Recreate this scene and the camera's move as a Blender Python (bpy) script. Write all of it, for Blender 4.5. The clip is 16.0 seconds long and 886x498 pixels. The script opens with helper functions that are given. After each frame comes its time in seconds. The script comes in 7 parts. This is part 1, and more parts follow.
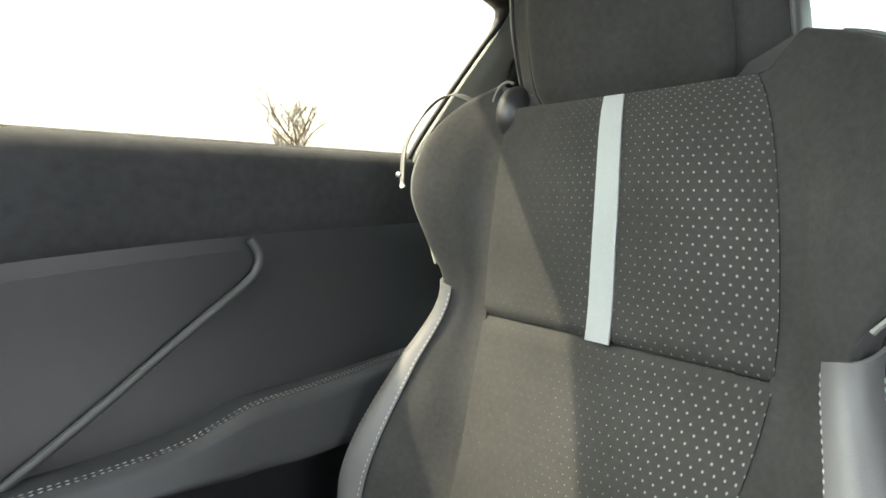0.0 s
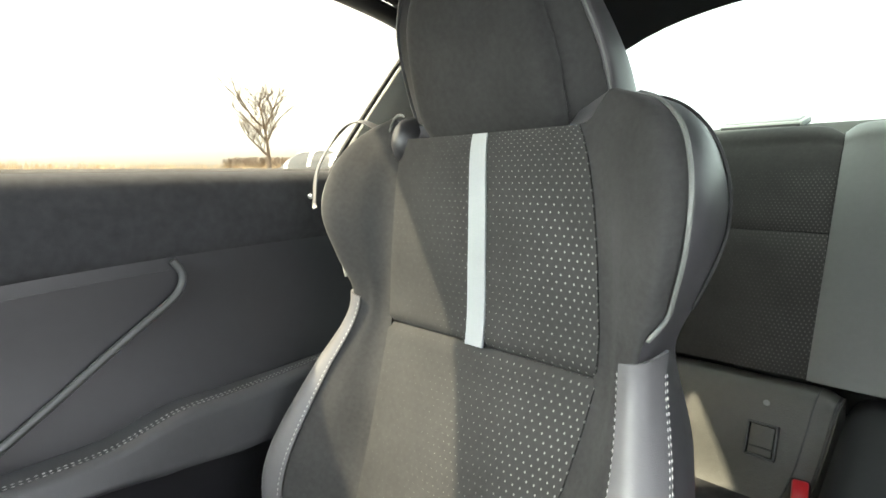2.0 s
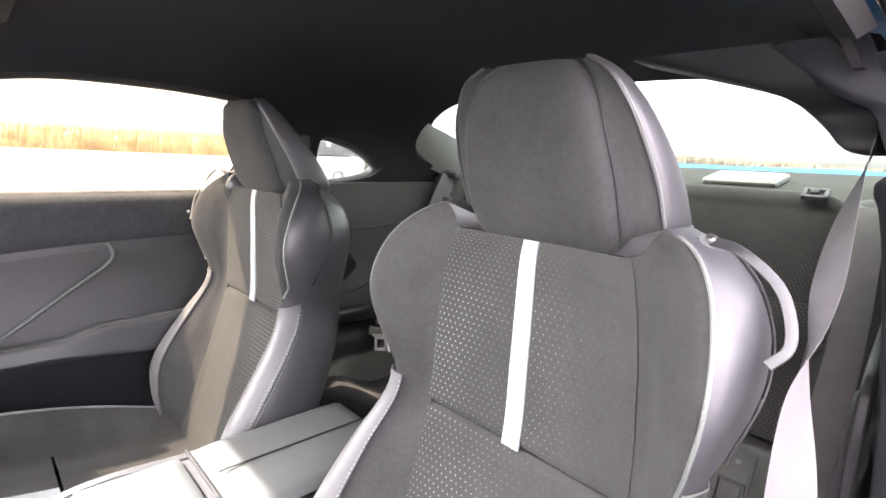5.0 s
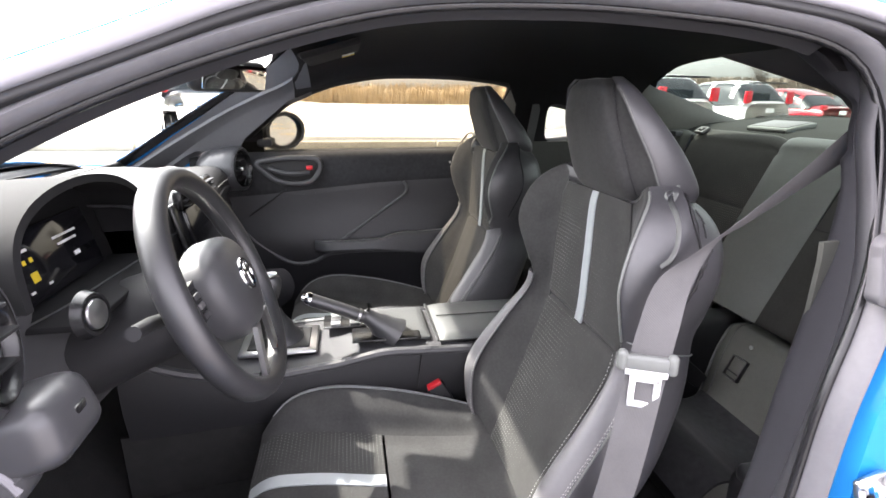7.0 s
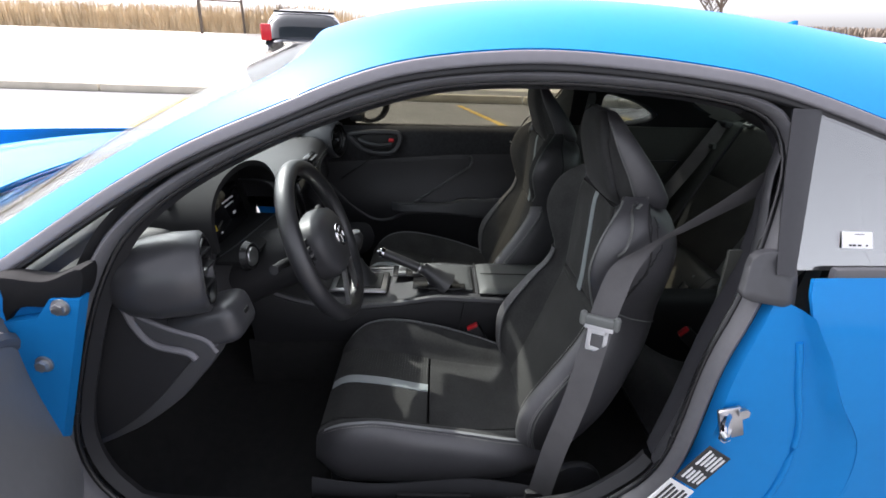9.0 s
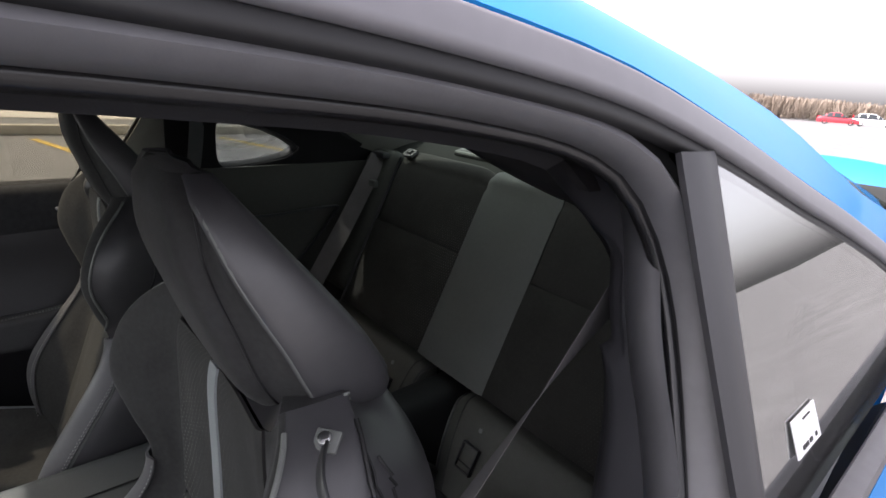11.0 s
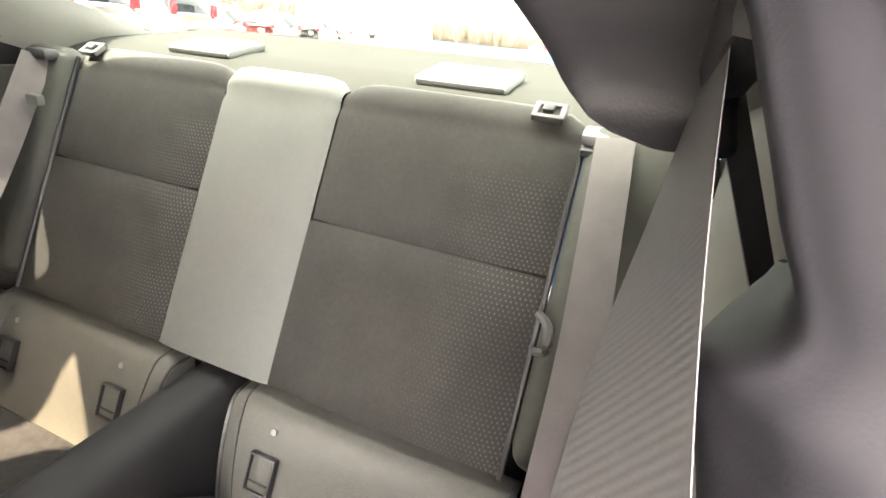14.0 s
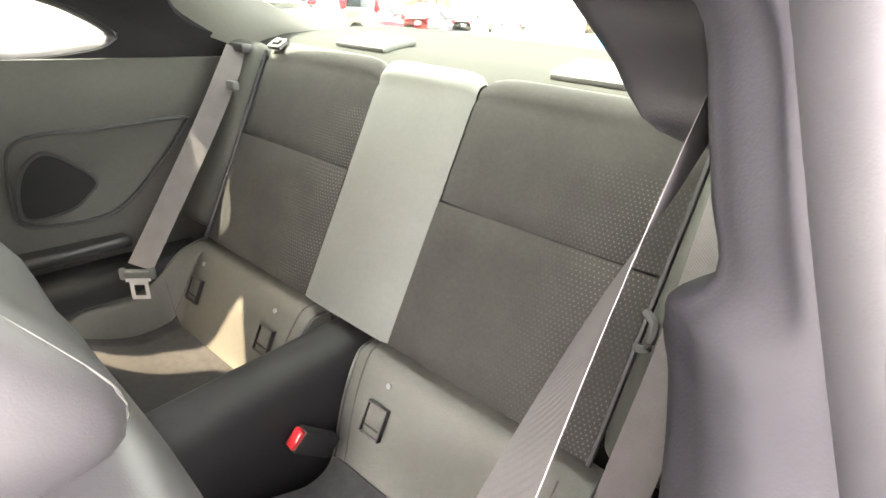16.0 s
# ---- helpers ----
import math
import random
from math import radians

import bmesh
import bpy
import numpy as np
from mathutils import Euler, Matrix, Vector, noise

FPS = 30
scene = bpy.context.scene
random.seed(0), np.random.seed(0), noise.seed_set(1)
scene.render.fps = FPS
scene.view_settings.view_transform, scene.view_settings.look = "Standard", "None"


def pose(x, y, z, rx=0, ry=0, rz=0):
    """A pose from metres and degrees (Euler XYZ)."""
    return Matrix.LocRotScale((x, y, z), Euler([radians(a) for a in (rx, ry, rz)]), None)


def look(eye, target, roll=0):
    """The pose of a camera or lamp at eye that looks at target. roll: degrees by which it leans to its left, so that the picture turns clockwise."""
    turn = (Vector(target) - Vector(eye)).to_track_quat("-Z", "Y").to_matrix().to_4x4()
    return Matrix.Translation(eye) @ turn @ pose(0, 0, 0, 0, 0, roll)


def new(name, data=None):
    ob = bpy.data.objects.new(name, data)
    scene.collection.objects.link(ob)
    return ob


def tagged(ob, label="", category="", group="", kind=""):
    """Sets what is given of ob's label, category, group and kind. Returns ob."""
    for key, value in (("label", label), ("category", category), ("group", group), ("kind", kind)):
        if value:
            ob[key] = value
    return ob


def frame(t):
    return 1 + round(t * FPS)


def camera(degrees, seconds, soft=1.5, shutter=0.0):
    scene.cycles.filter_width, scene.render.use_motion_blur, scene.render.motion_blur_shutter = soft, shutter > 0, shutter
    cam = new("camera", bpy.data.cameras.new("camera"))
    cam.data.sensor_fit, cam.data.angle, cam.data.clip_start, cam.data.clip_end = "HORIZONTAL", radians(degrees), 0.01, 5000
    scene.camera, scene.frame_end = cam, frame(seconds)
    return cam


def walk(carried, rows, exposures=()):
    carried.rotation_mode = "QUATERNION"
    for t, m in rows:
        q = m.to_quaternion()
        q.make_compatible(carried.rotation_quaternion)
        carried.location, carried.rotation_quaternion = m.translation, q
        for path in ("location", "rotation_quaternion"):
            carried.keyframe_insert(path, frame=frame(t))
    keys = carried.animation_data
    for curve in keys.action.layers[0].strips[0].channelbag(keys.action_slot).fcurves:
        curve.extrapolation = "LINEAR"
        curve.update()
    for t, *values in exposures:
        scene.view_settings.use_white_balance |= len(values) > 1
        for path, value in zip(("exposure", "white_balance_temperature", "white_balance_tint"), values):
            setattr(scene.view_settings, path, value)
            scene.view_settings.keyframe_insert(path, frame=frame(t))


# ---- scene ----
cam = camera(82.7, 16.0, soft=1.6)
PATH = [
    (0, (0.108, 0.447, 0.781), (1.55, -0.923, 0.571), 0.9),
    (0.5, (0.137, 0.44, 0.805), (1.524, -0.984, 0.58), 1.2),
    (1, (0.073, 0.421, 0.818), (1.474, -0.986, 0.581), -0.7),
    (1.5, (0.021, 0.409, 0.805), (1.38, -1.037, 0.551), -0.8),
    (2, (-0.002, 0.43, 0.829), (1.365, -1.003, 0.55), -0.4),
    (2.5, (-0.023, 0.423, 0.828), (1.358, -0.997, 0.551), 0.4),
    (3, (-0.165, 0.48, 0.869), (1.128, -1.018, 0.58), 0.8),
    (3.5, (-0.241, 0.503, 0.918), (0.953, -1.079, 0.65), 2.7),
    (3.7, (-0.327, 0.487, 0.932), (0.84, -1.115, 0.664), 3.9),
    (5.8, (-0.804, 0.423, 0.965), (0.864, -0.568, 0.48), 1.4),
    (6, (-0.852, 0.42, 0.972), (0.864, -0.46, 0.445), 1.1),
    (6.5, (-0.984, 0.414, 0.994), (0.834, -0.198, 0.43), 0.5),
    (7, (-1.111, 0.404, 1.02), (0.77, 0.049, 0.442), 0.7),
    (7.5, (-1.246, 0.386, 1.079), (0.656, 0.238, 0.477), 0.2),
    (8, (-1.364, 0.367, 1.12), (0.498, 0.317, 0.391), 1.7),
    (8.2, (-1.412, 0.365, 1.146), (0.436, 0.348, 0.382), 1.9),
    (10.3, (-1.078, 0.229, 1.170), (0.768, -0.115, 0.482), -0.2),
    (10.5, (-0.963, 0.175, 1.152), (0.842, -0.394, 0.507), 0.3),
    (11, (-0.760, 0.109, 1.113), (0.683, -1.133, 0.504), 4.0),
    (11.5, (-0.672, 0.040, 1.055), (0.381, -1.572, 0.517), 6.2),
    (12, (-0.633, -0.022, 1.02), (0.267, -1.73, 0.497), 6.6),
    (12.5, (-0.605, -0.066, 1.011), (0.18, -1.829, 0.487), 5.6),
    (13, (-0.581, -0.086, 1.006), (0.15, -1.865, 0.457), 5.5),
    (13.5, (-0.579, -0.098, 1.007), (0.122, -1.835, 0.307), 5.0),
    (14, (-0.579, -0.091, 1.002), (0.095, -1.808, 0.23), 5.4),
    (14.5, (-0.583, -0.079, 1.007), (0.136, -1.767, 0.21), 5.5),
    (15, (-0.594, -0.076, 1.008), (0.265, -1.69, 0.198), 5.1),
    (15.5, (-0.599, -0.069, 1.008), (0.398, -1.593, 0.181), 5.0),
    (16, (-0.619, -0.056, 1.012), (0.477, -1.502, 0.172), 5.0),
]
EXPOSURES = [(0.0, 3.98, 6600, 10), (2.0, 4.23, 6600, 12), (3.5, 4.93, 6700, 18), (5.8, 4.48, 6800, 28), (6.5, 4.13, 6850, 28), (7.0, 3.58, 6600, 22), (8.0, 2.18, 6300, 14), (10.5, 1.63, 6250, 22), (11.0, 1.93, 6500, 20), (11.5, 3.13, 6650, 21), (12.0, 4.03, 6900, 14), (12.5, 4.68, 7300, 16), (13.5, 5.68, 7700, 24), (16.0, 5.98, 7500, 21)]
walk(cam, [(t, look(eye, target, roll)) for t, eye, target, roll in PATH], EXPOSURES)

# ---- light ----
GROUND = -0.05
SUN_DIR = Vector((0.55, 0.68, 1.0)).normalized()      # from the car towards the sun
world = bpy.data.worlds.new("sky")
scene.world = world
world.use_nodes = True
_wn = world.node_tree.nodes
_sky = _wn.new("ShaderNodeTexSky")
_sky.sky_type = "NISHITA"
_sky.sun_disc = False
_sky.sun_elevation = math.asin(SUN_DIR.z)
_sky.sun_rotation = math.atan2(SUN_DIR.x, SUN_DIR.y)
_sky.dust_density = 4.0
_sky.air_density = 1.0
_hsv = _wn.new("ShaderNodeHueSaturation")               # thin high cloud: most of the blue is gone
_hsv.inputs["Saturation"].default_value = 0.18
_hsv.inputs["Value"].default_value = 1.0
world.node_tree.links.new(_sky.outputs[0], _hsv.inputs["Color"])
world.node_tree.links.new(_hsv.outputs[0], _wn["Background"].inputs["Color"])
_wn["Background"].inputs["Strength"].default_value = 0.15
sun = new("sun", bpy.data.lights.new("sun", "SUN"))
sun.data.energy = 2.2
sun.data.angle = radians(1.0)
sun.data.color = (1.0, 0.95, 0.86)
sun.matrix_world = look(SUN_DIR * 30, (0, 0, 0))

# ---- materials ----
def material(name, color, rough=0.5, metal=0.0, **k):
    """A node material: base colour, two scales of mottling, grain bump."""
    m = bpy.data.materials.new(name)
    m.use_nodes = True
    nt = m.node_tree
    p = nt.nodes["Principled BSDF"]
    p.inputs["Base Color"].default_value = (*color, 1)
    p.inputs["Roughness"].default_value = rough
    p.inputs["Metallic"].default_value = metal
    p.inputs["Coat Weight"].default_value = k.get("coat", 0.0)
    p.inputs["Coat Roughness"].default_value = k.get("coat_rough", 0.05)
    p.inputs["Sheen Weight"].default_value = k.get("sheen", 0.0)
    p.inputs["Sheen Roughness"].default_value = 0.4
    p.inputs["Specular IOR Level"].default_value = k.get("spec", 0.5)
    tc = nt.nodes.new("ShaderNodeTexCoord")
    vary = k.get("vary", 0.0)
    if vary:
        n1 = nt.nodes.new("ShaderNodeTexNoise")
        n1.inputs["Scale"].default_value = k.get("vary_scale", 6.0)
        n1.inputs["Detail"].default_value = 3.0
        n2 = nt.nodes.new("ShaderNodeTexNoise")
        n2.inputs["Scale"].default_value = k.get("vary_scale", 6.0) * 17
        n2.inputs["Detail"].default_value = 2.0
        nt.links.new(tc.outputs["Object"], n1.inputs["Vector"])
        nt.links.new(tc.outputs["Object"], n2.inputs["Vector"])
        add = nt.nodes.new("ShaderNodeMath")
        add.operation = "MULTIPLY_ADD"
        nt.links.new(n2.outputs["Fac"], add.inputs[0])
        add.inputs[1].default_value = 0.45
        nt.links.new(n1.outputs["Fac"], add.inputs[2])
        mr = nt.nodes.new("ShaderNodeMapRange")
        mr.inputs["From Min"].default_value, mr.inputs["From Max"].default_value = 0.4, 1.05
        nt.links.new(add.outputs[0], mr.inputs["Value"])
        mix = nt.nodes.new("ShaderNodeMix")
        mix.data_type = "RGBA"
        nt.links.new(mr.outputs[0], mix.inputs["Factor"])
        other = k.get("other", tuple(c * (1 - vary) for c in color))
        mix.inputs[6].default_value = (*other, 1)
        mix.inputs[7].default_value = (*[min(1, c * (1 + vary)) for c in color], 1)
        nt.links.new(mix.outputs[2], p.inputs["Base Color"])
        m["mix_out"] = mix.name
        rr = nt.nodes.new("ShaderNodeMapRange")
        rr.inputs["To Min"].default_value, rr.inputs["To Max"].default_value = max(0.02, rough - 0.07), min(1, rough + 0.08)
        nt.links.new(n1.outputs["Fac"], rr.inputs["Value"])
        nt.links.new(rr.outputs[0], p.inputs["Roughness"])
    if k.get("bump"):
        kind = k.get("grain", "noise")
        if kind == "cell":
            b = nt.nodes.new("ShaderNodeTexVoronoi")
            b.inputs["Scale"].default_value = k.get("bump_scale", 300)
            out = b.outputs["Distance"]
        else:
            b = nt.nodes.new("ShaderNodeTexNoise")
            b.inputs["Scale"].default_value = k.get("bump_scale", 300)
            b.inputs["Detail"].default_value = 3
            out = b.outputs["Fac"]
        nt.links.new(tc.outputs["Object"], b.inputs["Vector"])
        bp = nt.nodes.new("ShaderNodeBump")
        bp.inputs["Strength"].default_value = k["bump"]
        bp.inputs["Distance"].default_value = k.get("depth", 0.001)
        nt.links.new(out, bp.inputs["Height"])
        nt.links.new(bp.outputs[0], p.inputs["Normal"])
    return m


def perforated(name, color, dot, pitch, size, fade, rise=None):
    """Suede punched with staggered rows of small holes through which a pale backing shows (UV in metres).
    fade: u where the holes are smallest and u where they are full; rise: the same along v."""
    m = material(name, color, 0.85, spec=0.2, vary=0.25, vary_scale=9, sheen=0.08, bump=0.25, bump_scale=900)
    nt = m.node_tree
    N, Lk = nt.nodes, nt.links
    uv = N.new("ShaderNodeUVMap")
    sep = N.new("ShaderNodeSeparateXYZ")
    Lk.new(uv.outputs[0], sep.inputs[0])

    def mth(op, a, b=None, c=None):
        n = N.new("ShaderNodeMath")
        n.operation = op
        for i, v in enumerate((a, b, c)):
            if v is None:
                continue
            if isinstance(v, (int, float)):
                n.inputs[i].default_value = v
            else:
                Lk.new(v, n.inputs[i])
        return n.outputs[0]
    ru = mth("DIVIDE", sep.outputs[0], pitch)
    rv = mth("DIVIDE", sep.outputs[1], pitch * 0.87)
    row = mth("FLOOR", rv)
    shift = mth("MULTIPLY", mth("MODULO", row, 2.0), 0.5)
    fu = mth("SUBTRACT", mth("FRACT", mth("ADD", ru, shift)), 0.5)
    fv = mth("SUBTRACT", mth("FRACT", rv), 0.5)
    fw = mth("MULTIPLY", fv, 0.68)
    d = mth("SQRT", mth("ADD", mth("MULTIPLY", fu, fu), mth("MULTIPLY", fw, fw)))
    def ramp(value, lo, hi, out0, out1):
        n = N.new("ShaderNodeMapRange")
        n.interpolation_type = "SMOOTHSTEP"
        for key, val in (("From Min", lo), ("From Max", hi), ("To Min", out0), ("To Max", out1)):
            n.inputs[key].default_value = val
        Lk.new(value, n.inputs["Value"])
        return n.outputs[0]
    grow = ramp(sep.outputs[0], fade[0], fade[1], 0.15, 1.0)
    if rise:
        grow = mth("MULTIPLY", grow, ramp(sep.outputs[1], rise[0], rise[1], 0.0, 1.0))
    edge = mth("SUBTRACT", mth("MULTIPLY", grow, size / pitch), d)
    hole = ramp(edge, -0.03, 0.05, 0.0, 1.0)
    # patches of fainter dots imitate grazing light that picks out only some
    grazing = N.new("ShaderNodeTexNoise")
    grazing.inputs["Scale"].default_value = 9.0
    Lk.new(N["Texture Coordinate"].outputs["Object"], grazing.inputs["Vector"])
    amount = ramp(grazing.outputs["Fac"], 0.34, 0.60, 0.45, 1.0)
    mix = N.new("ShaderNodeMix")
    mix.data_type = "RGBA"
    Lk.new(mth("MULTIPLY", hole, amount), mix.inputs["Factor"])
    Lk.new(N[m["mix_out"]].outputs[2], mix.inputs[6])
    mix.inputs[7].default_value = (*dot, 1)
    Lk.new(mix.outputs[2], N["Principled BSDF"].inputs["Base Color"])
    return m


def woven(name, color):
    """Belt webbing: fine ribs across the strap, broken into a twill (UV in metres)."""
    m = material(name, color, 0.8, spec=0.25, vary=0.12, vary_scale=30)
    N, Lk = m.node_tree.nodes, m.node_tree.links
    uv = N.new("ShaderNodeUVMap")
    wave = N.new("ShaderNodeTexWave")
    wave.bands_direction = "DIAGONAL"
    wave.inputs["Scale"].default_value = 170.0
    wave.inputs["Distortion"].default_value = 0.6
    wave.inputs["Detail Scale"].default_value = 3.0
    Lk.new(uv.outputs[0], wave.inputs["Vector"])
    bp = N.new("ShaderNodeBump")
    bp.inputs["Strength"].default_value = 0.22
    bp.inputs["Distance"].default_value = 0.0004
    Lk.new(wave.outputs["Fac"], bp.inputs["Height"])
    Lk.new(bp.outputs[0], N["Principled BSDF"].inputs["Normal"])
    return m


SUEDE = material("suede", (0.044, 0.044, 0.044), 0.92, spec=0.2, vary=0.35, vary_scale=11, sheen=0.10, bump=0.2, bump_scale=700)
SUEDE_D = material("rubbed_suede", (0.036, 0.036, 0.039), 0.88, spec=0.2, vary=0.55, vary_scale=4.5, sheen=0.12, bump=0.2, bump_scale=700)
SUEDE_P = perforated("perforated_suede", (0.043, 0.043, 0.042), (0.27, 0.27, 0.255), 0.0085, 0.00104, (0.08, -0.14))
SUEDE_R = perforated("perforated_rear", (0.050, 0.049, 0.046), (0.15, 0.145, 0.137), 0.0068, 0.00110, (0.14, 0.39))
SUEDE_U = perforated("perforated_rear_top", (0.048, 0.047, 0.045), (0.155, 0.15, 0.142), 0.0068, 0.00105, (0.12, 0.38), (0.150, 0.100))
LEATHER = material("black_leather", (0.026, 0.026, 0.029), 0.42, spec=0.85, vary=0.2, vary_scale=5, bump=0.16, bump_scale=900, grain="cell", depth=0.0004)
LEATHER_S = material("seat_leather", (0.058, 0.057, 0.061), 0.42, spec=0.8, vary=0.18, vary_scale=5, bump=0.14, bump_scale=1100, grain="cell", depth=0.0003)
LEATHER_G = material("grey_leather", (0.24, 0.245, 0.25), 0.48, vary=0.08, vary_scale=8, bump=0.16, bump_scale=900, grain="cell", depth=0.0005)
FLASH = material("flash_leather", (0.125, 0.123, 0.127), 0.46, vary=0.08, vary_scale=8, bump=0.16, bump_scale=900, grain="cell", depth=0.0005)
LEATHER_M = material("mid_grey_leather", (0.15, 0.158, 0.15), 0.5, vary=0.1, vary_scale=7, bump=0.16, bump_scale=900, grain="cell", depth=0.0005)
STRIPE = material("silver_stripe", (0.34, 0.37, 0.38), 0.5, vary=0.06, vary_scale=20, bump=0.25, bump_scale=600, grain="cell", depth=0.0005)
THREAD = material("pale_thread", (0.38, 0.38, 0.37), 0.7)
PLASTIC = material("grained_plastic", (0.020, 0.020, 0.022), 0.55, spec=0.35, vary=0.12, vary_scale=4, bump=0.16, bump_scale=1000, grain="cell", depth=0.0004)
PLASTIC_G = material("grey_plastic", (0.058, 0.058, 0.062), 0.46, spec=0.5, vary=0.12, vary_scale=4, bump=0.16, bump_scale=1000, grain="cell", depth=0.0004)
GLOSS = material("gloss_black", (0.012, 0.012, 0.013), 0.24, vary=0.15, vary_scale=9)
LINER = material("headliner_cloth", (0.011, 0.010, 0.012), 0.95, vary=0.3, vary_scale=25, bump=0.3, bump_scale=900)
CARPET = material("carpet", (0.016, 0.016, 0.016), 1.0, vary=0.4, vary_scale=40, bump=0.8, bump_scale=500, depth=0.003)
RUBBER = material("seal_rubber", (0.110, 0.109, 0.115), 0.45, vary=0.18, vary_scale=6, bump=0.06, bump_scale=600)
RUBBER_D = material("dark_rubber", (0.014, 0.014, 0.015), 0.6, vary=0.2, vary_scale=8)
TRIMSTRIP = material("rail_trim", (0.19, 0.185, 0.20), 0.42, vary=0.1, vary_scale=5)
BLUE = material("blue_paint", (0.010, 0.205, 0.55), 0.5, 0.0, spec=0.05, coat=0.22, coat_rough=0.04, vary=0.05, vary_scale=3)
PILLAR = material("pillar_plastic", (0.13, 0.13, 0.14), 0.6, vary=0.12, vary_scale=5, bump=0.12, bump_scale=900, grain="cell", depth=0.0005)
PILLAR_C = material("rear_pillar_plastic", (0.19, 0.184, 0.172), 0.55, vary=0.1, vary_scale=5, bump=0.12, bump_scale=900, grain="cell", depth=0.0004)
# rear pillar plastic made paler: light from the open door, put into the colour
PILLAR_P = material("lit_pillar_plastic", (0.34, 0.335, 0.30), 0.55, vary=0.1, vary_scale=5, bump=0.12, bump_scale=900, grain="cell", depth=0.0004)
CHROME = material("chrome", (0.75, 0.75, 0.76), 0.12, 1.0, vary=0.05)
SATIN = material("satin_silver", (0.55, 0.55, 0.56), 0.3, 1.0, vary=0.08)
RED = material("red_plastic", (0.62, 0.02, 0.03), 0.35, vary=0.08)
WEB = woven("belt_webbing", (0.115, 0.112, 0.114))
# same webbing, lightened for the daylight that falls on the rear belts
WEB_R = woven("lit_belt_webbing", (0.185, 0.172, 0.170))
WHITE = material("label_white", (0.8, 0.8, 0.8), 0.6, vary=0.04)
INK = material("label_ink", (0.03, 0.03, 0.03), 0.7)
YELLOW = material("label_yellow", (0.75, 0.55, 0.03), 0.6)
FLOORP = material("shelf_felt", (0.030, 0.031, 0.030), 0.95, spec=0.1, vary=0.08, vary_scale=30, bump=0.12, bump_scale=900)


def glass_mat(name, tint, gloss=1.0, base=0.022):
    m = bpy.data.materials.new(name)
    m.use_nodes = True
    nt = m.node_tree
    nt.nodes.remove(nt.nodes["Principled BSDF"])
    tr = nt.nodes.new("ShaderNodeBsdfTransparent")
    tr.inputs[0].default_value = (*tint, 1)
    gl = nt.nodes.new("ShaderNodeBsdfGlossy")
    gl.inputs["Roughness"].default_value = 0.01
    lw = nt.nodes.new("ShaderNodeLayerWeight")
    lw.inputs["Blend"].default_value = 0.5
    pw = nt.nodes.new("ShaderNodeMath")
    pw.operation = "POWER"
    pw.inputs[1].default_value = 4.0
    nt.links.new(lw.outputs["Facing"], pw.inputs[0])
    fr = nt.nodes.new("ShaderNodeMath")
    fr.operation = "MULTIPLY_ADD"
    fr.inputs[1].default_value, fr.inputs[2].default_value = 0.34 * gloss, base
    nt.links.new(pw.outputs[0], fr.inputs[0])
    mx = nt.nodes.new("ShaderNodeMixShader")
    nt.links.new(fr.outputs[0], mx.inputs[0])
    nt.links.new(tr.outputs[0], mx.inputs[1])
    nt.links.new(gl.outputs[0], mx.inputs[2])
    nt.links.new(mx.outputs[0], nt.nodes["Material Output"].inputs[0])
    return m


GLASS = glass_mat("clear_glass", (0.86, 0.90, 0.88))
GLASS_T = glass_mat("tinted_glass", (0.52, 0.57, 0.535))
GLASS_D = glass_mat("door_glass", (0.50, 0.49, 0.43))
GLASS_Q = glass_mat("quarter_glass", (0.52, 0.55, 0.53), 1.4, 0.34)
MIRROR = material("mirror_silver", (0.9, 0.9, 0.9), 0.02, 1.0)
SCREEN = material("dark_screen", (0.008, 0.008, 0.010), 0.08)


# ---- building helpers ----
def spline(pairs):
    """A smooth function through a few (x, y) pairs."""
    xs = np.array([p[0] for p in pairs], float)
    ys = np.array([p[1] for p in pairs], float)
    o = np.argsort(xs)
    xs, ys = xs[o], ys[o]
    d = np.diff(ys) / np.diff(xs)
    m = np.concatenate([[d[0]], (d[1:] + d[:-1]) / 2, [d[-1]]])
    for i in range(len(d)):
        if d[i] == 0:
            m[i] = m[i + 1] = 0

    def f(x):
        x = min(max(x, xs[0]), xs[-1])
        i = min(max(int(np.searchsorted(xs, x)) - 1, 0), len(xs) - 2)
        h = xs[i + 1] - xs[i]
        t = (x - xs[i]) / h
        return float(ys[i] * (2 * t**3 - 3 * t**2 + 1) + h * m[i] * (t**3 - 2 * t**2 + t) + ys[i + 1] * (3 * t**2 - 2 * t**3) + h * m[i + 1] * (t**3 - t**2))
    return f


def smooth(t):
    t = min(1.0, max(0.0, t))
    return t * t * (3 - 2 * t)


def catmull(P, s, closed=False):
    """The point at s (in knots) of a smooth curve through the vectors P."""
    n = len(P)
    i = int(math.floor(s))
    if closed:
        g = lambda j: P[j % n]
    else:
        i = min(max(i, 0), n - 2)
        g = lambda j: P[j] if 0 <= j < n else (P[0] * 2 - P[1] if j < 0 else P[-1] * 2 - P[-2])
    t = s - i
    a, b, c, d = g(i - 1), g(i), g(i + 1), g(i + 2)
    return 0.5 * ((2 * b) + (c - a) * t + (2 * a - 5 * b + 4 * c - d) * t * t + (3 * b - a - 3 * c + d) * t**3)


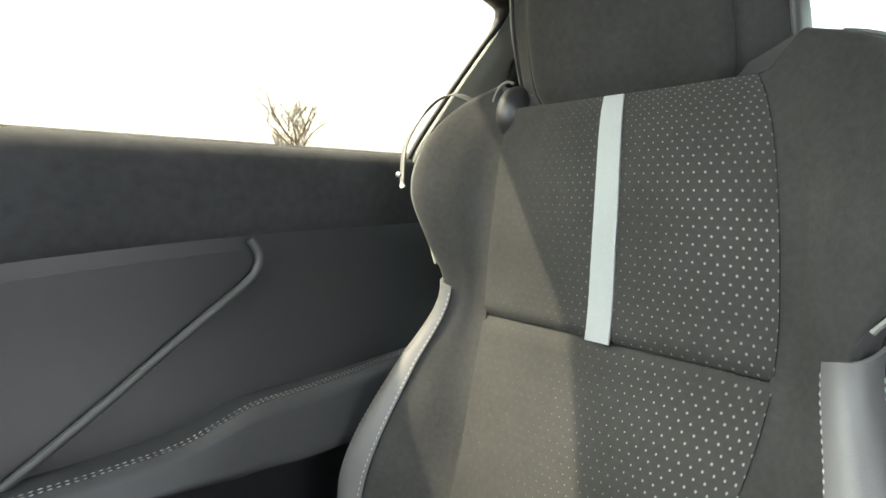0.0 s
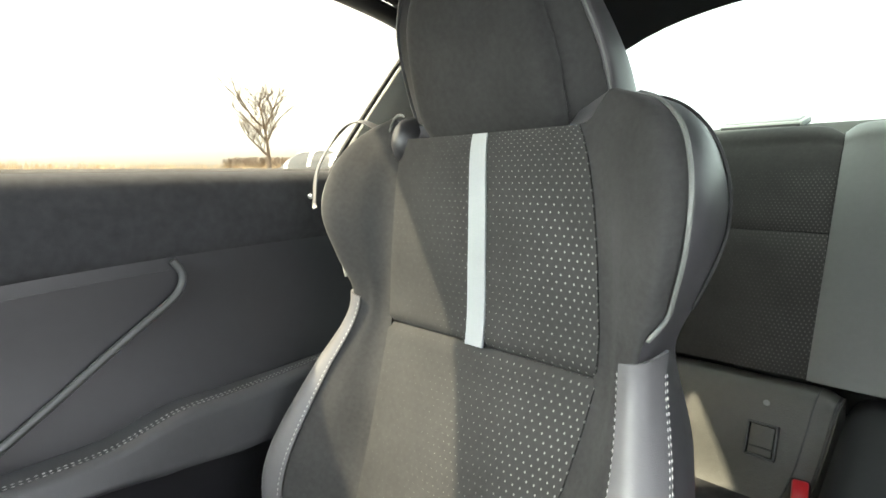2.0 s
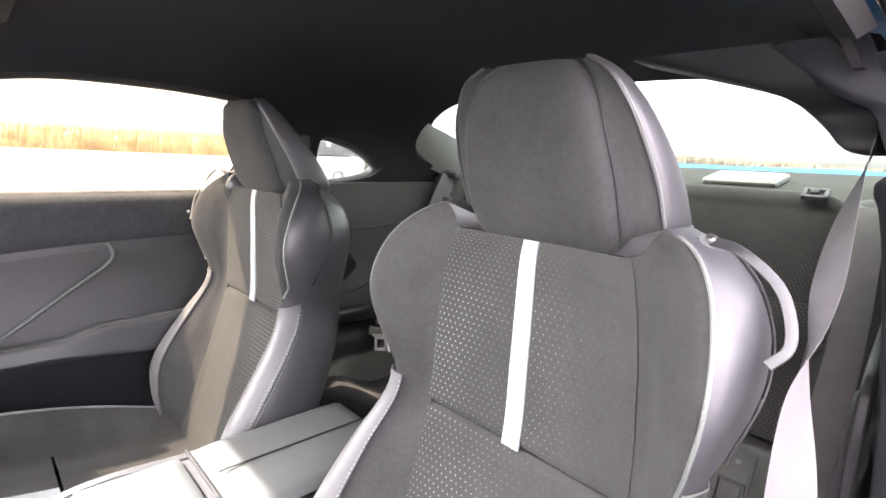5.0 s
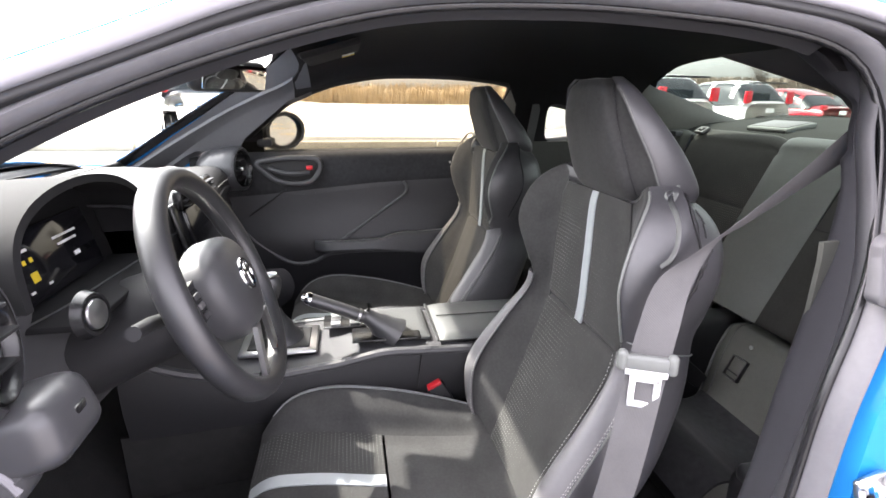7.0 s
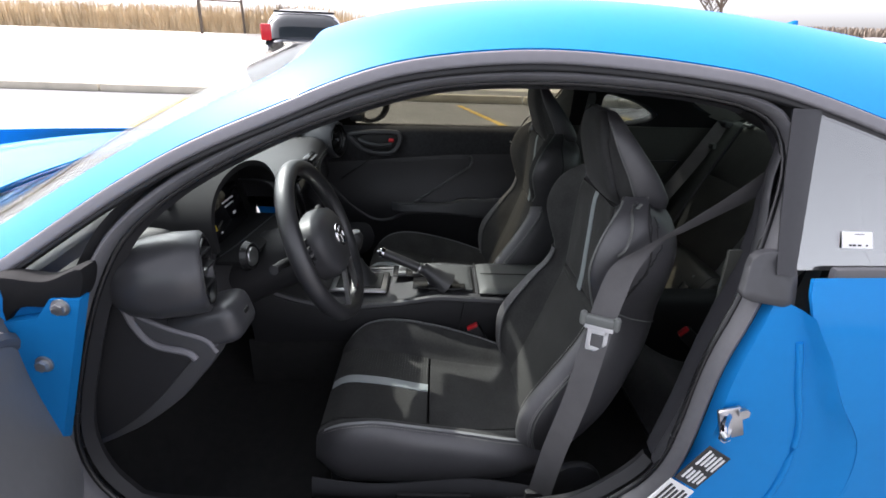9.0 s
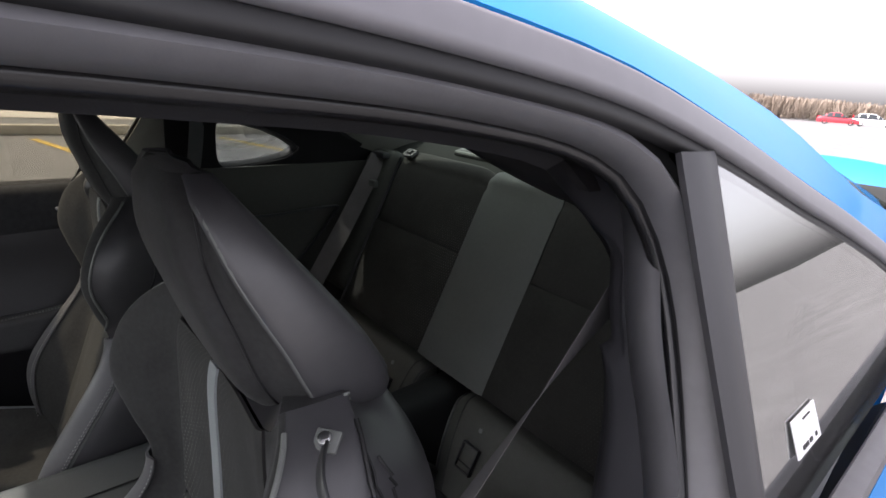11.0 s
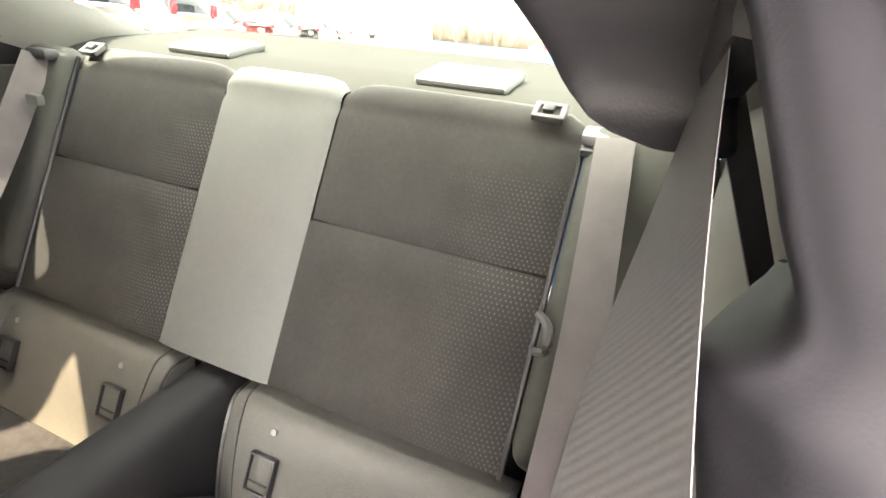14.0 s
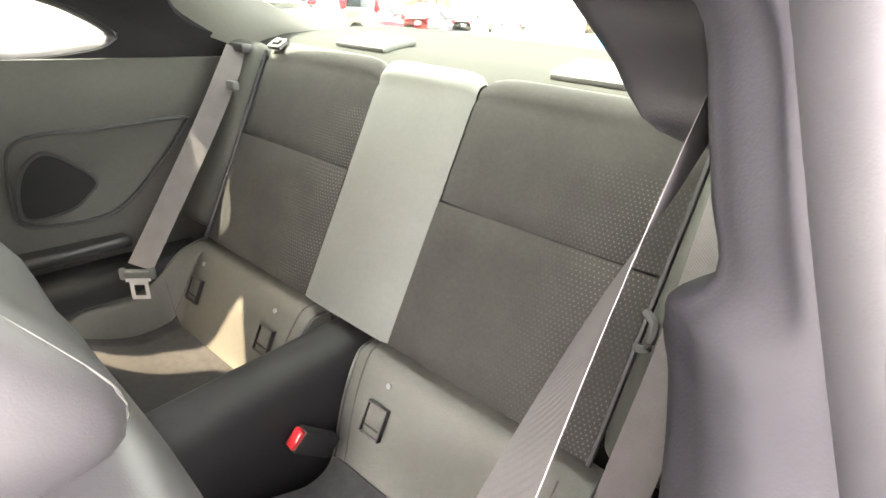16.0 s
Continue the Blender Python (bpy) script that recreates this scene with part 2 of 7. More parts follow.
def curve(P, n, closed=False):
    """n points evenly spread along the smooth curve through P."""
    P = [Vector(p) for p in P]
    k = len(P) if closed else len(P) - 1
    fine = [catmull(P, k * i / 400, closed) for i in range(401)]
    acc = [0.0]
    for a, b in zip(fine, fine[1:]):
        acc.append(acc[-1] + (b - a).length)
    out = []
    for i in range(n):
        want = acc[-1] * i / (n if closed else n - 1)
        j = min(int(np.searchsorted(acc, want)), 400)
        if j == 0:
            out.append(fine[0])
            continue
        t = (want - acc[j - 1]) / max(1e-9, acc[j] - acc[j - 1])
        out.append(fine[j - 1].lerp(fine[j], t))
    return out


def part(name, bm, mat, parent=None, label="", smooth=40):
    """Links a bmesh as one mesh object, under a thing or a part."""
    bmesh.ops.recalc_face_normals(bm, faces=bm.faces)
    me = bpy.data.meshes.new(name)
    bm.to_mesh(me)
    bm.free()
    me.materials.append(mat)
    if smooth:
        for p in me.polygons:
            p.use_smooth = True
        me.set_sharp_from_angle(angle=radians(smooth))
    ob = new(name, me)
    if parent is not None:
        ob.parent = parent
        if parent.parent is None:
            ob.matrix_parent_inverse = Matrix.Translation(parent.location).inverted()
    if label:
        ob["label"] = label
    return ob


def thing(name, label, category, group="", kind="", at=(0, 0, 0)):
    """An empty at the thing's base that parents its parts."""
    ob = tagged(new(name), label, category, group, kind)
    ob.location = at
    return ob


def grid(bm, f, nu, nv, close=False, uv=None):
    """Adds the surface f(u, v), u and v from 0 to 1. uv: function (u, v) -> texture place in metres."""
    lay = bm.loops.layers.uv.verify()
    rows = [[bm.verts.new(f(i / nu, j / nv)) for i in range(nu if close else nu + 1)] for j in range(nv + 1)]
    for j in range(nv):
        for i in range(nu):
            k = (i + 1) % nu if close else i + 1
            try:
                fc = bm.faces.new((rows[j][i], rows[j][k], rows[j + 1][k], rows[j + 1][i]))
            except ValueError:
                continue
            if uv:
                for lp, (a, b) in zip(fc.loops, ((i, j), (i + 1, j), (i + 1, j + 1), (i, j + 1))):
                    lp[lay].uv = uv(a / nu, b / nv)
    return rows


def surf(f, nu, nv, close=False, uv=None, thick=0.0):
    bm = bmesh.new()
    grid(bm, f, nu, nv, close, uv)
    if thick:
        bmesh.ops.recalc_face_normals(bm, faces=bm.faces)
        bmesh.ops.solidify(bm, geom=bm.faces[:], thickness=thick)
    return bm


def sweep(bm, pts, prof, closed=False, ref=None, cap=True):
    """Sweeps the closed profile prof [(a, b)] along pts; ref: the direction (or one for each point) of the profile's b axis."""
    n = len(pts)
    rings = []
    for i, p in enumerate(pts):
        a = pts[(i - 1) % n] if closed or i else pts[0]
        b = pts[(i + 1) % n] if closed or i < n - 1 else pts[-1]
        t = (b - a).normalized()
        r = Vector(ref[i] if isinstance(ref, list) else (ref or (0, 0, 1)))
        r = r - t * r.dot(t)
        if r.length < 1e-4:
            r = Vector((1, 0, 0)) - t * t.x
        r.normalize()
        s = t.cross(r)
        pr = prof(i / max(1, n - 1)) if callable(prof) else prof
        rings.append([bm.verts.new(p + s * u + r * v) for u, v in pr])
    m = len(rings[0])
    for i in range(n if closed else n - 1):
        A, B = rings[i], rings[(i + 1) % n]
        for j in range(m):
            bm.faces.new((A[j], A[(j + 1) % m], B[(j + 1) % m], B[j]))
    if cap and not closed:
        bm.faces.new(rings[0][::-1])
        bm.faces.new(rings[-1])
    return rings


def circle(r, n=10, r2=None):
    return [(r * math.cos(2 * math.pi * i / n), (r2 or r) * math.sin(2 * math.pi * i / n)) for i in range(n)]


def rrect(w, h, r, k=3):
    """Rounded rectangle profile, full size w x h."""
    out = []
    for cx, cy, a0 in ((w / 2 - r, h / 2 - r, 0), (-w / 2 + r, h / 2 - r, 90), (-w / 2 + r, -h / 2 + r, 180), (w / 2 - r, -h / 2 + r, 270)):
        for i in range(k + 1):
            a = radians(a0 + 90 * i / k)
            out.append((cx + r * math.cos(a), cy + r * math.sin(a)))
    return out


def tube(pts, r, n=8, closed=False, ref=None):
    bm = bmesh.new()
    sweep(bm, [Vector(p) for p in pts], circle(r, n), closed, ref)
    return bm


def rbox(size, at=(0, 0, 0), r=0.004, turn=None, bm=None, seg=2):
    """A box of that size with rounded edges, turned and set at a place."""
    own = bmesh.new()
    bmesh.ops.create_cube(own, size=1.0, matrix=Matrix.Diagonal((*size, 1)))
    if r:
        bmesh.ops.bevel(own, geom=own.edges[:], offset=min(r, 0.49 * min(size)), segments=seg, profile=0.5, affect="EDGES")
    m = Matrix.Translation(at) @ (turn.to_4x4() if turn is not None else Matrix())
    bmesh.ops.transform(own, matrix=m, verts=own.verts)
    if bm is None:
        return own
    me = bpy.data.meshes.new("tmp")
    own.to_mesh(me)
    own.free()
    bm.from_mesh(me)
    bpy.data.meshes.remove(me)
    return bm


def disc(c, axis, r, h, n=32, bevel=0.0, r2=None):
    """A cylinder along axis from c, height h."""
    bm = bmesh.new()
    q = Vector(axis).normalized().to_track_quat("Z", "Y").to_matrix().to_4x4()
    bmesh.ops.create_cone(bm, cap_ends=True, segments=n, radius1=r, radius2=r if r2 is None else r2, depth=h, matrix=Matrix.Translation(Vector(c) + Vector(axis).normalized() * h / 2) @ q)
    if bevel:
        es = [e for e in bm.edges if any(len(f.verts) > 4 for f in e.link_faces)]
        bmesh.ops.bevel(bm, geom=es, offset=bevel, segments=2, profile=0.5, affect="EDGES")
    return bm


def lathe(c, axis, prof, n=32):
    """Turns prof [(radius, along)] round an axis through c."""
    bm = bmesh.new()
    q = Vector(axis).normalized().to_track_quat("Z", "Y").to_matrix()
    c = Vector(c)
    k = len(prof) - 1

    def f(u, v):
        r, h = prof[round(v * k)]
        a = 2 * math.pi * u
        return c + q @ Vector((r * math.cos(a), r * math.sin(a), h))
    grid(bm, f, n, k, close=True)
    return bm


def stitches(pts, parent, gap=0.006, length=0.0042, r=0.0007, mat=None, name="stitching"):
    """A row of short raised thread stitches along a line."""
    bm = bmesh.new()
    pts = [Vector(p) for p in pts]
    acc = 0.0
    for a, b in zip(pts, pts[1:]):
        d = (b - a).length
        while acc < d:
            t = (b - a) / d
            c = a + t * acc
            e1, e2 = c - t * length / 2, c + t * length / 2
            side = t.cross(Vector((0.3, 0.5, 0.8))).normalized()
            top = side.cross(t)
            v = [bm.verts.new(p) for p in (e1, e2)]
            w = [bm.verts.new(c + o * r) for o in (side, top, -side, -top)]
            for i in range(4):
                bm.faces.new((v[0], w[i], w[(i + 1) % 4]))
                bm.faces.new((v[1], w[(i + 1) % 4], w[i]))
            acc += gap
        acc -= d
    return part(name, bm, mat or THREAD, parent)


def solidcut(ob, cutters, mode="DIFFERENCE"):
    """Cuts ob by closed bmeshes once and for all; the cutters vanish."""
    for bm in cutters:
        bmesh.ops.recalc_face_normals(bm, faces=bm.faces)
        me = bpy.data.meshes.new("cut")
        bm.to_mesh(me)
        bm.free()
        c = new("cut", me)
        md = ob.modifiers.new("cut", "BOOLEAN")
        md.operation, md.object, md.solver = mode, c, "EXACT"
        bpy.context.view_layer.update()
        res = bpy.data.meshes.new_from_object(ob.evaluated_get(bpy.context.evaluated_depsgraph_get()))
        ob.modifiers.clear()
        old = ob.data
        ob.data = res
        bpy.data.meshes.remove(old)
        bpy.data.objects.remove(c)
        bpy.data.meshes.remove(me)
    for p in ob.data.polygons:
        p.use_smooth = True
    ob.data.set_sharp_from_angle(angle=radians(35))
    return ob


def prism(loop, x0, x1):
    """A closed solid over a loop of (y, z), from x0 to x1."""
    bm = bmesh.new()
    a = [bm.verts.new((x0, y, z)) for y, z in loop]
    b = [bm.verts.new((x1, y, z)) for y, z in loop]
    n = len(loop)
    for i in range(n):
        bm.faces.new((a[i], a[(i + 1) % n], b[(i + 1) % n], b[i]))
    bm.faces.new(a[::-1])
    bm.faces.new(b)
    return bm

# ---- car shell ----
# x to the car's right, y forward, z up; the side glass leans inwards
def side_x(z):
    return 0.728 - 0.45 * (z - 0.86) if z > 0.86 else 0.728 + 0.042 * (1 - math.exp(-(0.86 - z) * 9))


_rail = spline([(1.35, 0.68), (1.05, 0.806), (0.80, 0.968), (0.721, 1.012), (0.572, 1.076), (0.497, 1.107), (0.42, 1.131), (0.295, 1.150), (0.19, 1.156), (0.08, 1.152), (-0.035, 1.142), (-0.133, 1.128), (-0.23, 1.102), (-0.35, 1.062), (-0.45, 1.030), (-0.60, 0.975), (-0.68, 0.943), (-0.85, 0.90), (-1.05, 0.878), (-1.5, 0.87), (-1.9, 0.84)])
_mid = spline([(1.35, 0.83), (1.2, 0.872), (0.9, 1.035), (0.62, 1.165), (0.45, 1.215), (0.15, 1.247), (-0.2, 1.235), (-0.6, 1.178), (-1.0, 1.075), (-1.38, 0.955), (-1.6, 0.925), (-1.9, 0.92)])


def rail_x(y):
    return side_x(_rail(y))


def roof(u, y, drop=0.0):
    """A point of the outer skin; u: -1 at the driver's rail, 1 at the passenger's."""
    z0, z1 = _rail(y) - drop, _mid(y) - drop
    x = rail_x(y)
    return Vector((u * x, y, z0 + (z1 - z0) * (1 - abs(u) ** 4.2)))


car = thing("sports_car", "bright blue two-door coupe with its driver's door open", "car", at=(0, 0, GROUND))


def top_loop(y0, y1, w0, w1, n=18, bow=0.05, head=-0.03):
    """Outline seen from above, from y0 (half width w0) to y1 (half width w1), with rounded corners."""
    pts = []
    P = [(-w0, y0), (w0, y0), (w1, y1), (-w1, y1)]
    for i in range(4):
        a, b, c = Vector(P[i - 1]), Vector(P[i]), Vector(P[(i + 1) % 4])
        r = 0.09
        p, q = b + (a - b).normalized() * r, b + (c - b).normalized() * r
        for k in range(7):
            t = k / 6
            pts.append(p * (1 - t) ** 2 + b * 2 * t * (1 - t) + q * t * t)
        for k in range(1, 12):
            pts.append(q.lerp(c + (b - c).normalized() * r, k / 12))
    ym = (y0 + y1) / 2
    out = []
    for p in pts:
        k = (1 - (p.x / max(w0, w1)) ** 2) * (1 if abs(p.y - ym) > 0.55 * abs(y1 - y0) / 2 else 0)
        d = bow if (p.y - ym) * (y0 - ym) > 0 else head
        out.append((p.x, p.y + d * k * (1 if p.y > ym else -1)))
    return out


def zprism(loop, z0, z1):
    bm = bmesh.new()
    a = [bm.verts.new((x, y, z0)) for x, y in loop]
    b = [bm.verts.new((x, y, z1)) for x, y in loop]
    n = len(loop)
    for i in range(n):
        bm.faces.new((a[i], a[(i + 1) % n], b[(i + 1) % n], b[i]))
    bm.faces.new(a[::-1])
    bm.faces.new(b)
    return bm


WS = (1.24, 0.55, 0.712, 0.555)      # windscreen: y at cowl, y at header, half widths
RW = (-1.34, -0.560, 0.690, 0.618)     # rear glass
skin = part("roof_panel", surf(lambda u, v: roof(2 * u - 1, 1.32 - v * 2.76), 40, 70, thick=-0.004), BLUE, car, "glossy sky-blue painted roof and pillars", 60)
solidcut(skin, [zprism(top_loop(*WS), 0.5, 1.5), zprism(top_loop(*RW, head=0.0), 0.5, 1.5)])


def glass_patch(name, y0, y1, w0, w1, mat, label, head=-0.03):
    y_lo, y_hi = min(y0, y1) - 0.03, max(y0, y1) + 0.03
    g = part(name, surf(lambda u, v: roof((2 * u - 1) * 0.985, y_lo + v * (y_hi - y_lo), 0.007), 24, 24, thick=0.004), mat, car, label, 60)
    solidcut(g, [zprism(top_loop(y0 + (0.012 if y0 > y1 else -0.012), y1 - (0.012 if y0 > y1 else -0.012), w0 + 0.012, w1 + 0.012, head=head), 0.5, 1.5)], "INTERSECT")
    return g


glass_patch("windscreen", *WS, GLASS, "clear laminated windscreen")
glass_patch("rear_window", *RW, GLASS_T, "lightly tinted rear window", 0.0)

# door opening of the driver's side, in (y, z); the passenger's is its mirror image
OPEN = [(0.84, 0.836), (0.79, 0.905), (0.69, 0.974), (0.540, 1.043), (0.362, 1.096), (0.182, 1.109), (0.03, 1.104), (-0.055, 1.096), (-0.120, 1.084), (-0.160, 1.064), (-0.178, 1.028), (-0.176, 0.980), (-0.150, 0.900), (-0.110, 0.80), (-0.075, 0.70), (-0.045, 0.515), (0.02, 0.428), (0.11, 0.376), (0.30, 0.360), (0.80, 0.360), (0.90, 0.40), (0.938, 0.52), (0.895, 0.69)]
LOOP = [(p.y, p.z) for p in curve([(0, y, z) for y, z in OPEN], 140, True)]


def offset(loop, d):
    """The loop moved outwards by d."""
    n = len(loop)
    out = []
    for i in range(n):
        a, b = loop[i - 3], loop[(i + 3) % n]
        t = Vector((b[0] - a[0], b[1] - a[1])).normalized()
        out.append((loop[i][0] + t.y * d * SPIN, loop[i][1] - t.x * d * SPIN))
    return out


_area = sum(a[0] * b[1] - b[0] * a[1] for a, b in zip(LOOP, LOOP[1:] + LOOP[:1]))
SPIN = 1 if _area > 0 else -1


def on_side(loop, s, dx=0.0):
    """The loop laid on the side of the body (s: -1 driver's, 1 passenger's), dx further out."""
    return [Vector((s * (side_x(z) + dx), y, z)) for y, z in loop]


def ring(name, s, prof, mat, label="", n_open=0):
    """A strip round the door opening: prof is [(offset outwards, dx)], at least two."""
    loops = [on_side(offset(LOOP, d), s, dx) for d, dx in prof]
    bm = bmesh.new()
    k = len(loops)
    vs = [[bm.verts.new(p) for p in l] for l in loops]
    n = len(LOOP)
    for a in range(k - 1):
        for i in range(n):
            y, z = LOOP[i]
            if a < n_open and y < 0.02 and 0.50 < z < 1.085:
                continue
            bm.faces.new((vs[a][i], vs[a][(i + 1) % n], vs[a + 1][(i + 1) % n], vs[a + 1][i]))
    bmesh.ops.delete(bm, geom=[v for v in bm.verts if not v.link_faces], context="VERTS")
    return part(name, bm, mat, car, label, 50)


def bulb(name, s, d, dx, r, mat, label="", r2=None):
    pts = on_side(offset(LOOP, d), s, dx)
    bm = bmesh.new()
    sweep(bm, pts, circle(r, 12, r2), True, ref=(1, 0, 0))
    return part(name, bm, mat, car, label, 70)


# hood, cowl, nose and tail close the body
part("hood", surf(lambda u, v: Vector(((2 * u - 1) * (0.70 - 0.12 * v ** 3), 1.30 + 0.85 * v, 0.785 - 0.10 * v ** 2 + 0.040 * (1 - abs(2 * u - 1) ** 3) - 0.09 * max(0, v - 0.8) / 0.2)), 24, 16, thick=-0.01), BLUE, car, "glossy blue bonnet")
part("nose", surf(lambda u, v: Vector(((2 * u - 1) * 0.60, 2.15 + 0.10 * math.sin(v * math.pi) * (1 - 0.5 * abs(2 * u - 1) ** 2), 0.15 + 0.48 * v)), 16, 10, thick=0.01), BLUE, car, "blue front bumper skin")
part("boot_lid", surf(lambda u, v: Vector(((2 * u - 1) * (0.68 - 0.1 * v * v), -1.36 - 0.52 * v, 0.938 - 0.012 * v + (0.050 + 0.012 * abs(2 * u - 1) ** 1.6) * v ** 3 - 0.06 * abs(2 * u - 1) ** 6)), 28, 18, thick=-0.01), BLUE, car, "glossy blue boot lid rising to a lip at its rear edge")
part("tail", surf(lambda u, v: Vector(((2 * u - 1) * 0.62, -1.89 - 0.10 * math.sin(v * math.pi), 0.15 + 0.77 * v)), 16, 10, thick=0.01), BLUE, car, "blue rear bumper skin")
part("cowl", surf(lambda u, v: Vector(((2 * u - 1) * 0.62, 1.22 + 0.09 * v, 0.80 + 0.02 * (1 - (2 * u - 1) ** 2) - 0.006 * math.cos(v * 19))), 20, 24, thick=-0.008), PLASTIC, car, "black ribbed cowl grille under the windscreen")
for k in range(26):
    part("cowl_slat", rbox((0.012, 0.05, 0.004), (-0.36 + 0.028 * k, 1.262, 0.826 - 0.00006 * (k - 13) ** 2), 0.0015), RUBBER_D, car)
part("roof_antenna", surf(lambda u, v: Vector((0.022 * math.sin(2 * math.pi * u) * (1 - v) ** 0.7, -0.50 - 0.05 * v + 0.06 * math.cos(2 * math.pi * u) * (1 - v * 0.9), 1.19 + 0.05 * v ** 0.8)), 16, 6, close=True), BLUE, car, "blue shark-fin antenna")

# rings round the driver's opening, from the cabin outwards
ring("pillar_trim", -1, [(0.034, -0.082), (0.012, -0.078), (-0.006, -0.072), (-0.010, -0.060), (0.001, -0.044)], PLASTIC, "grained black pillar trim and sill cover", 4)
bulb("inner_seal", -1, 0.001, -0.032, 0.005, GLOSS, "thin shiny black seal lip")
ring("door_seal", -1, [(0.003, -0.034), (0.003, -0.022), (0.007, -0.010), (0.013, -0.004), (0.018, -0.007), (0.021, -0.018)], RUBBER, "thick grey rubber door seal")
ring("seal_channel", -1, [(0.020, -0.018), (0.026, -0.026), (0.036, -0.014)], RUBBER_D, "black recessed seal channel")
for s in (-1, 1):
    # upper weatherstrip follows the rail only
    yy = [0.99 - 1.68 * i / 70 for i in range(71)]
    bm = bmesh.new()
    sweep(bm, [Vector((s * (rail_x(y) + 0.006), y, _rail(y) - 0.009)) for y in yy], rrect(0.010, 0.020, 0.004), ref=(-0.41 * s, 0, 0.91))
    part("rail_garnish", bm, TRIMSTRIP, car, "dull grey roof rail weatherstrip", 60)
    bm = bmesh.new()
    sweep(bm, [Vector((s * (rail_x(y) + 0.006), y, _rail(y) - 0.024)) for y in yy], rrect(0.010, 0.010, 0.003), ref=(-0.41 * s, 0, 0.91))
    part("rail_groove", bm, RUBBER_D, car, "black weatherstrip groove", 60)

# painted jamb: a recessed band behind and below the seal, wide at the rear post
_wide = spline([(0.30, 1.1), (0.52, 1.1), (0.64, 1.0), (0.72, 0.78), (0.79, 0.50), (0.85, 0.16), (0.90, 0.10)])


def jamb_loop(d):
    """The opening's edge moved out by d, more at the rear post than at the sill and the front."""
    near, far = offset(LOOP, 0.0), offset(LOOP, 1.0)
    out = []
    for (y, z), (y1, z1) in zip(near, far):
        k = _wide(z) if y < 0.05 else 0.32 + (max(0.0, 0.20 - y) / 0.15) * (_wide(z) - 0.32) * (1 if y < 0.20 else 0)
        e = min(d, 0.03) + max(0.0, d - 0.03) * k
        out.append((y + (y1 - y) * e, z + (z1 - z) * e))
    return out


jamb = [(0.030, -0.020), (0.040, -0.002), (0.10, 0.004), (0.19, 0.006), (0.215, 0.010), (0.232, 0.026), (0.25, 0.030)]
bm = bmesh.new()
vs = [[bm.verts.new((-(side_x(z) + dx), y, z)) for y, z in jamb_loop(d)] for d, dx in jamb]
n = len(LOOP)
for a in range(len(vs) - 1):
    for i in range(n):
        j = (i + 1) % n
        if max(LOOP[i][1], LOOP[j][1]) < (0.86 if LOOP[i][0] < 0.5 else 0.80):
            bm.faces.new((vs[a][i], vs[a][j], vs[a + 1][j], vs[a + 1][i]))
bmesh.ops.delete(bm, geom=[v for v in bm.verts if not v.link_faces], context="VERTS")
part("door_jamb", bm, BLUE, car, "blue painted door jamb", 50)
ridge = [Vector((-(side_x(z) + 0.0055), y, z)) for (y, z), (y0, z0) in zip(jamb_loop(0.165), LOOP) if y0 < 0.10 and z0 < 0.80]
part("jamb_ridge", tube(ridge, 0.0055, 8), BLUE, car, "pressed ridge in the jamb", 60)

# body side below the rail: grid cut by the opening
def body_x(y, z):
    """Half width of the body below the belt."""
    base = 0.735 + 0.062 * (1 - math.exp(-(0.88 - z) * 11)) if z < 0.88 else 0.735
    rear = 0.060 * math.exp(-((y + 1.05) / 0.42) ** 2) * math.exp(-((z - 0.66) / 0.20) ** 2)
    front = 0.085 * math.exp(-((y - 1.50) / 0.42) ** 2) * math.exp(-((z - 0.60) / 0.20) ** 2)
    tuck = 0.05 * max(0, (0.30 - z) / 0.2)
    return base + rear + front - tuck


def belt_z(y):
    return _belt(y)


_belt = spline([(1.6, 0.78), (1.2, 0.79), (0.95, 0.812), (0.5, 0.835), (0.0, 0.858), (-0.3, 0.868), (-0.8, 0.875), (-1.3, 0.87), (-1.9, 0.84)])
WHEEL_Y = (1.47, -1.105)


def arch_cut(s):
    out = []
    for wy in WHEEL_Y:
        bm = bmesh.new()
        bmesh.ops.create_cone(bm, cap_ends=True, segments=40, radius1=0.35, radius2=0.35, depth=0.6, matrix=Matrix.Translation((s * 0.8, wy, 0.27)) @ Matrix.Rotation(radians(90), 4, "Y"))
        out.append(bm)
    return out


for s in (-1, 1):
    for nm, ya, yb, lab in (("front_fender", 0.93, 2.15, "blue painted front fender"), ("rear_quarter_panel", -0.19, -1.95, "blue painted rear quarter panel with a flared arch")):
        def f(u, v, s=s, ya=ya, yb=yb):
            y = ya + (yb - ya) * u
            z = 0.13 + (belt_z(y) - 0.13) * v
            end = max(0, (abs(y - (-0.2 if yb < 0 else 0.3)) - 1.2) / 0.75)
            return Vector((s * (body_x(y, z) - 0.16 * end ** 2.2), y, z))
        if s < 0 and yb < 0:
            ya = 0.05
        q = part(nm, surf(f, 40, 24, thick=0.006), BLUE, car, lab, 50)
        cuts = arch_cut(s)
        if s < 0:
            cuts.append(prism(jamb_loop(0.245), -1.2, -0.55))
        solidcut(q, cuts)
    for wy in WHEEL_Y:
        w = part("wheel", lathe((s * 0.66, wy, 0.262), (s, 0, 0), [(0.20, 0.0), (0.29, 0.0), (0.312, 0.02), (0.312, 0.18), (0.29, 0.20), (0.225, 0.205)], 40), RUBBER_D, car, "black low-profile tyre")
        part("rim", lathe((s * 0.66, wy, 0.262), (s, 0, 0), [(0.225, 0.19), (0.21, 0.17), (0.20, 0.12), (0.06, 0.15), (0.03, 0.18), (0.0, 0.18)], 40), SATIN, w, "machined alloy rim")

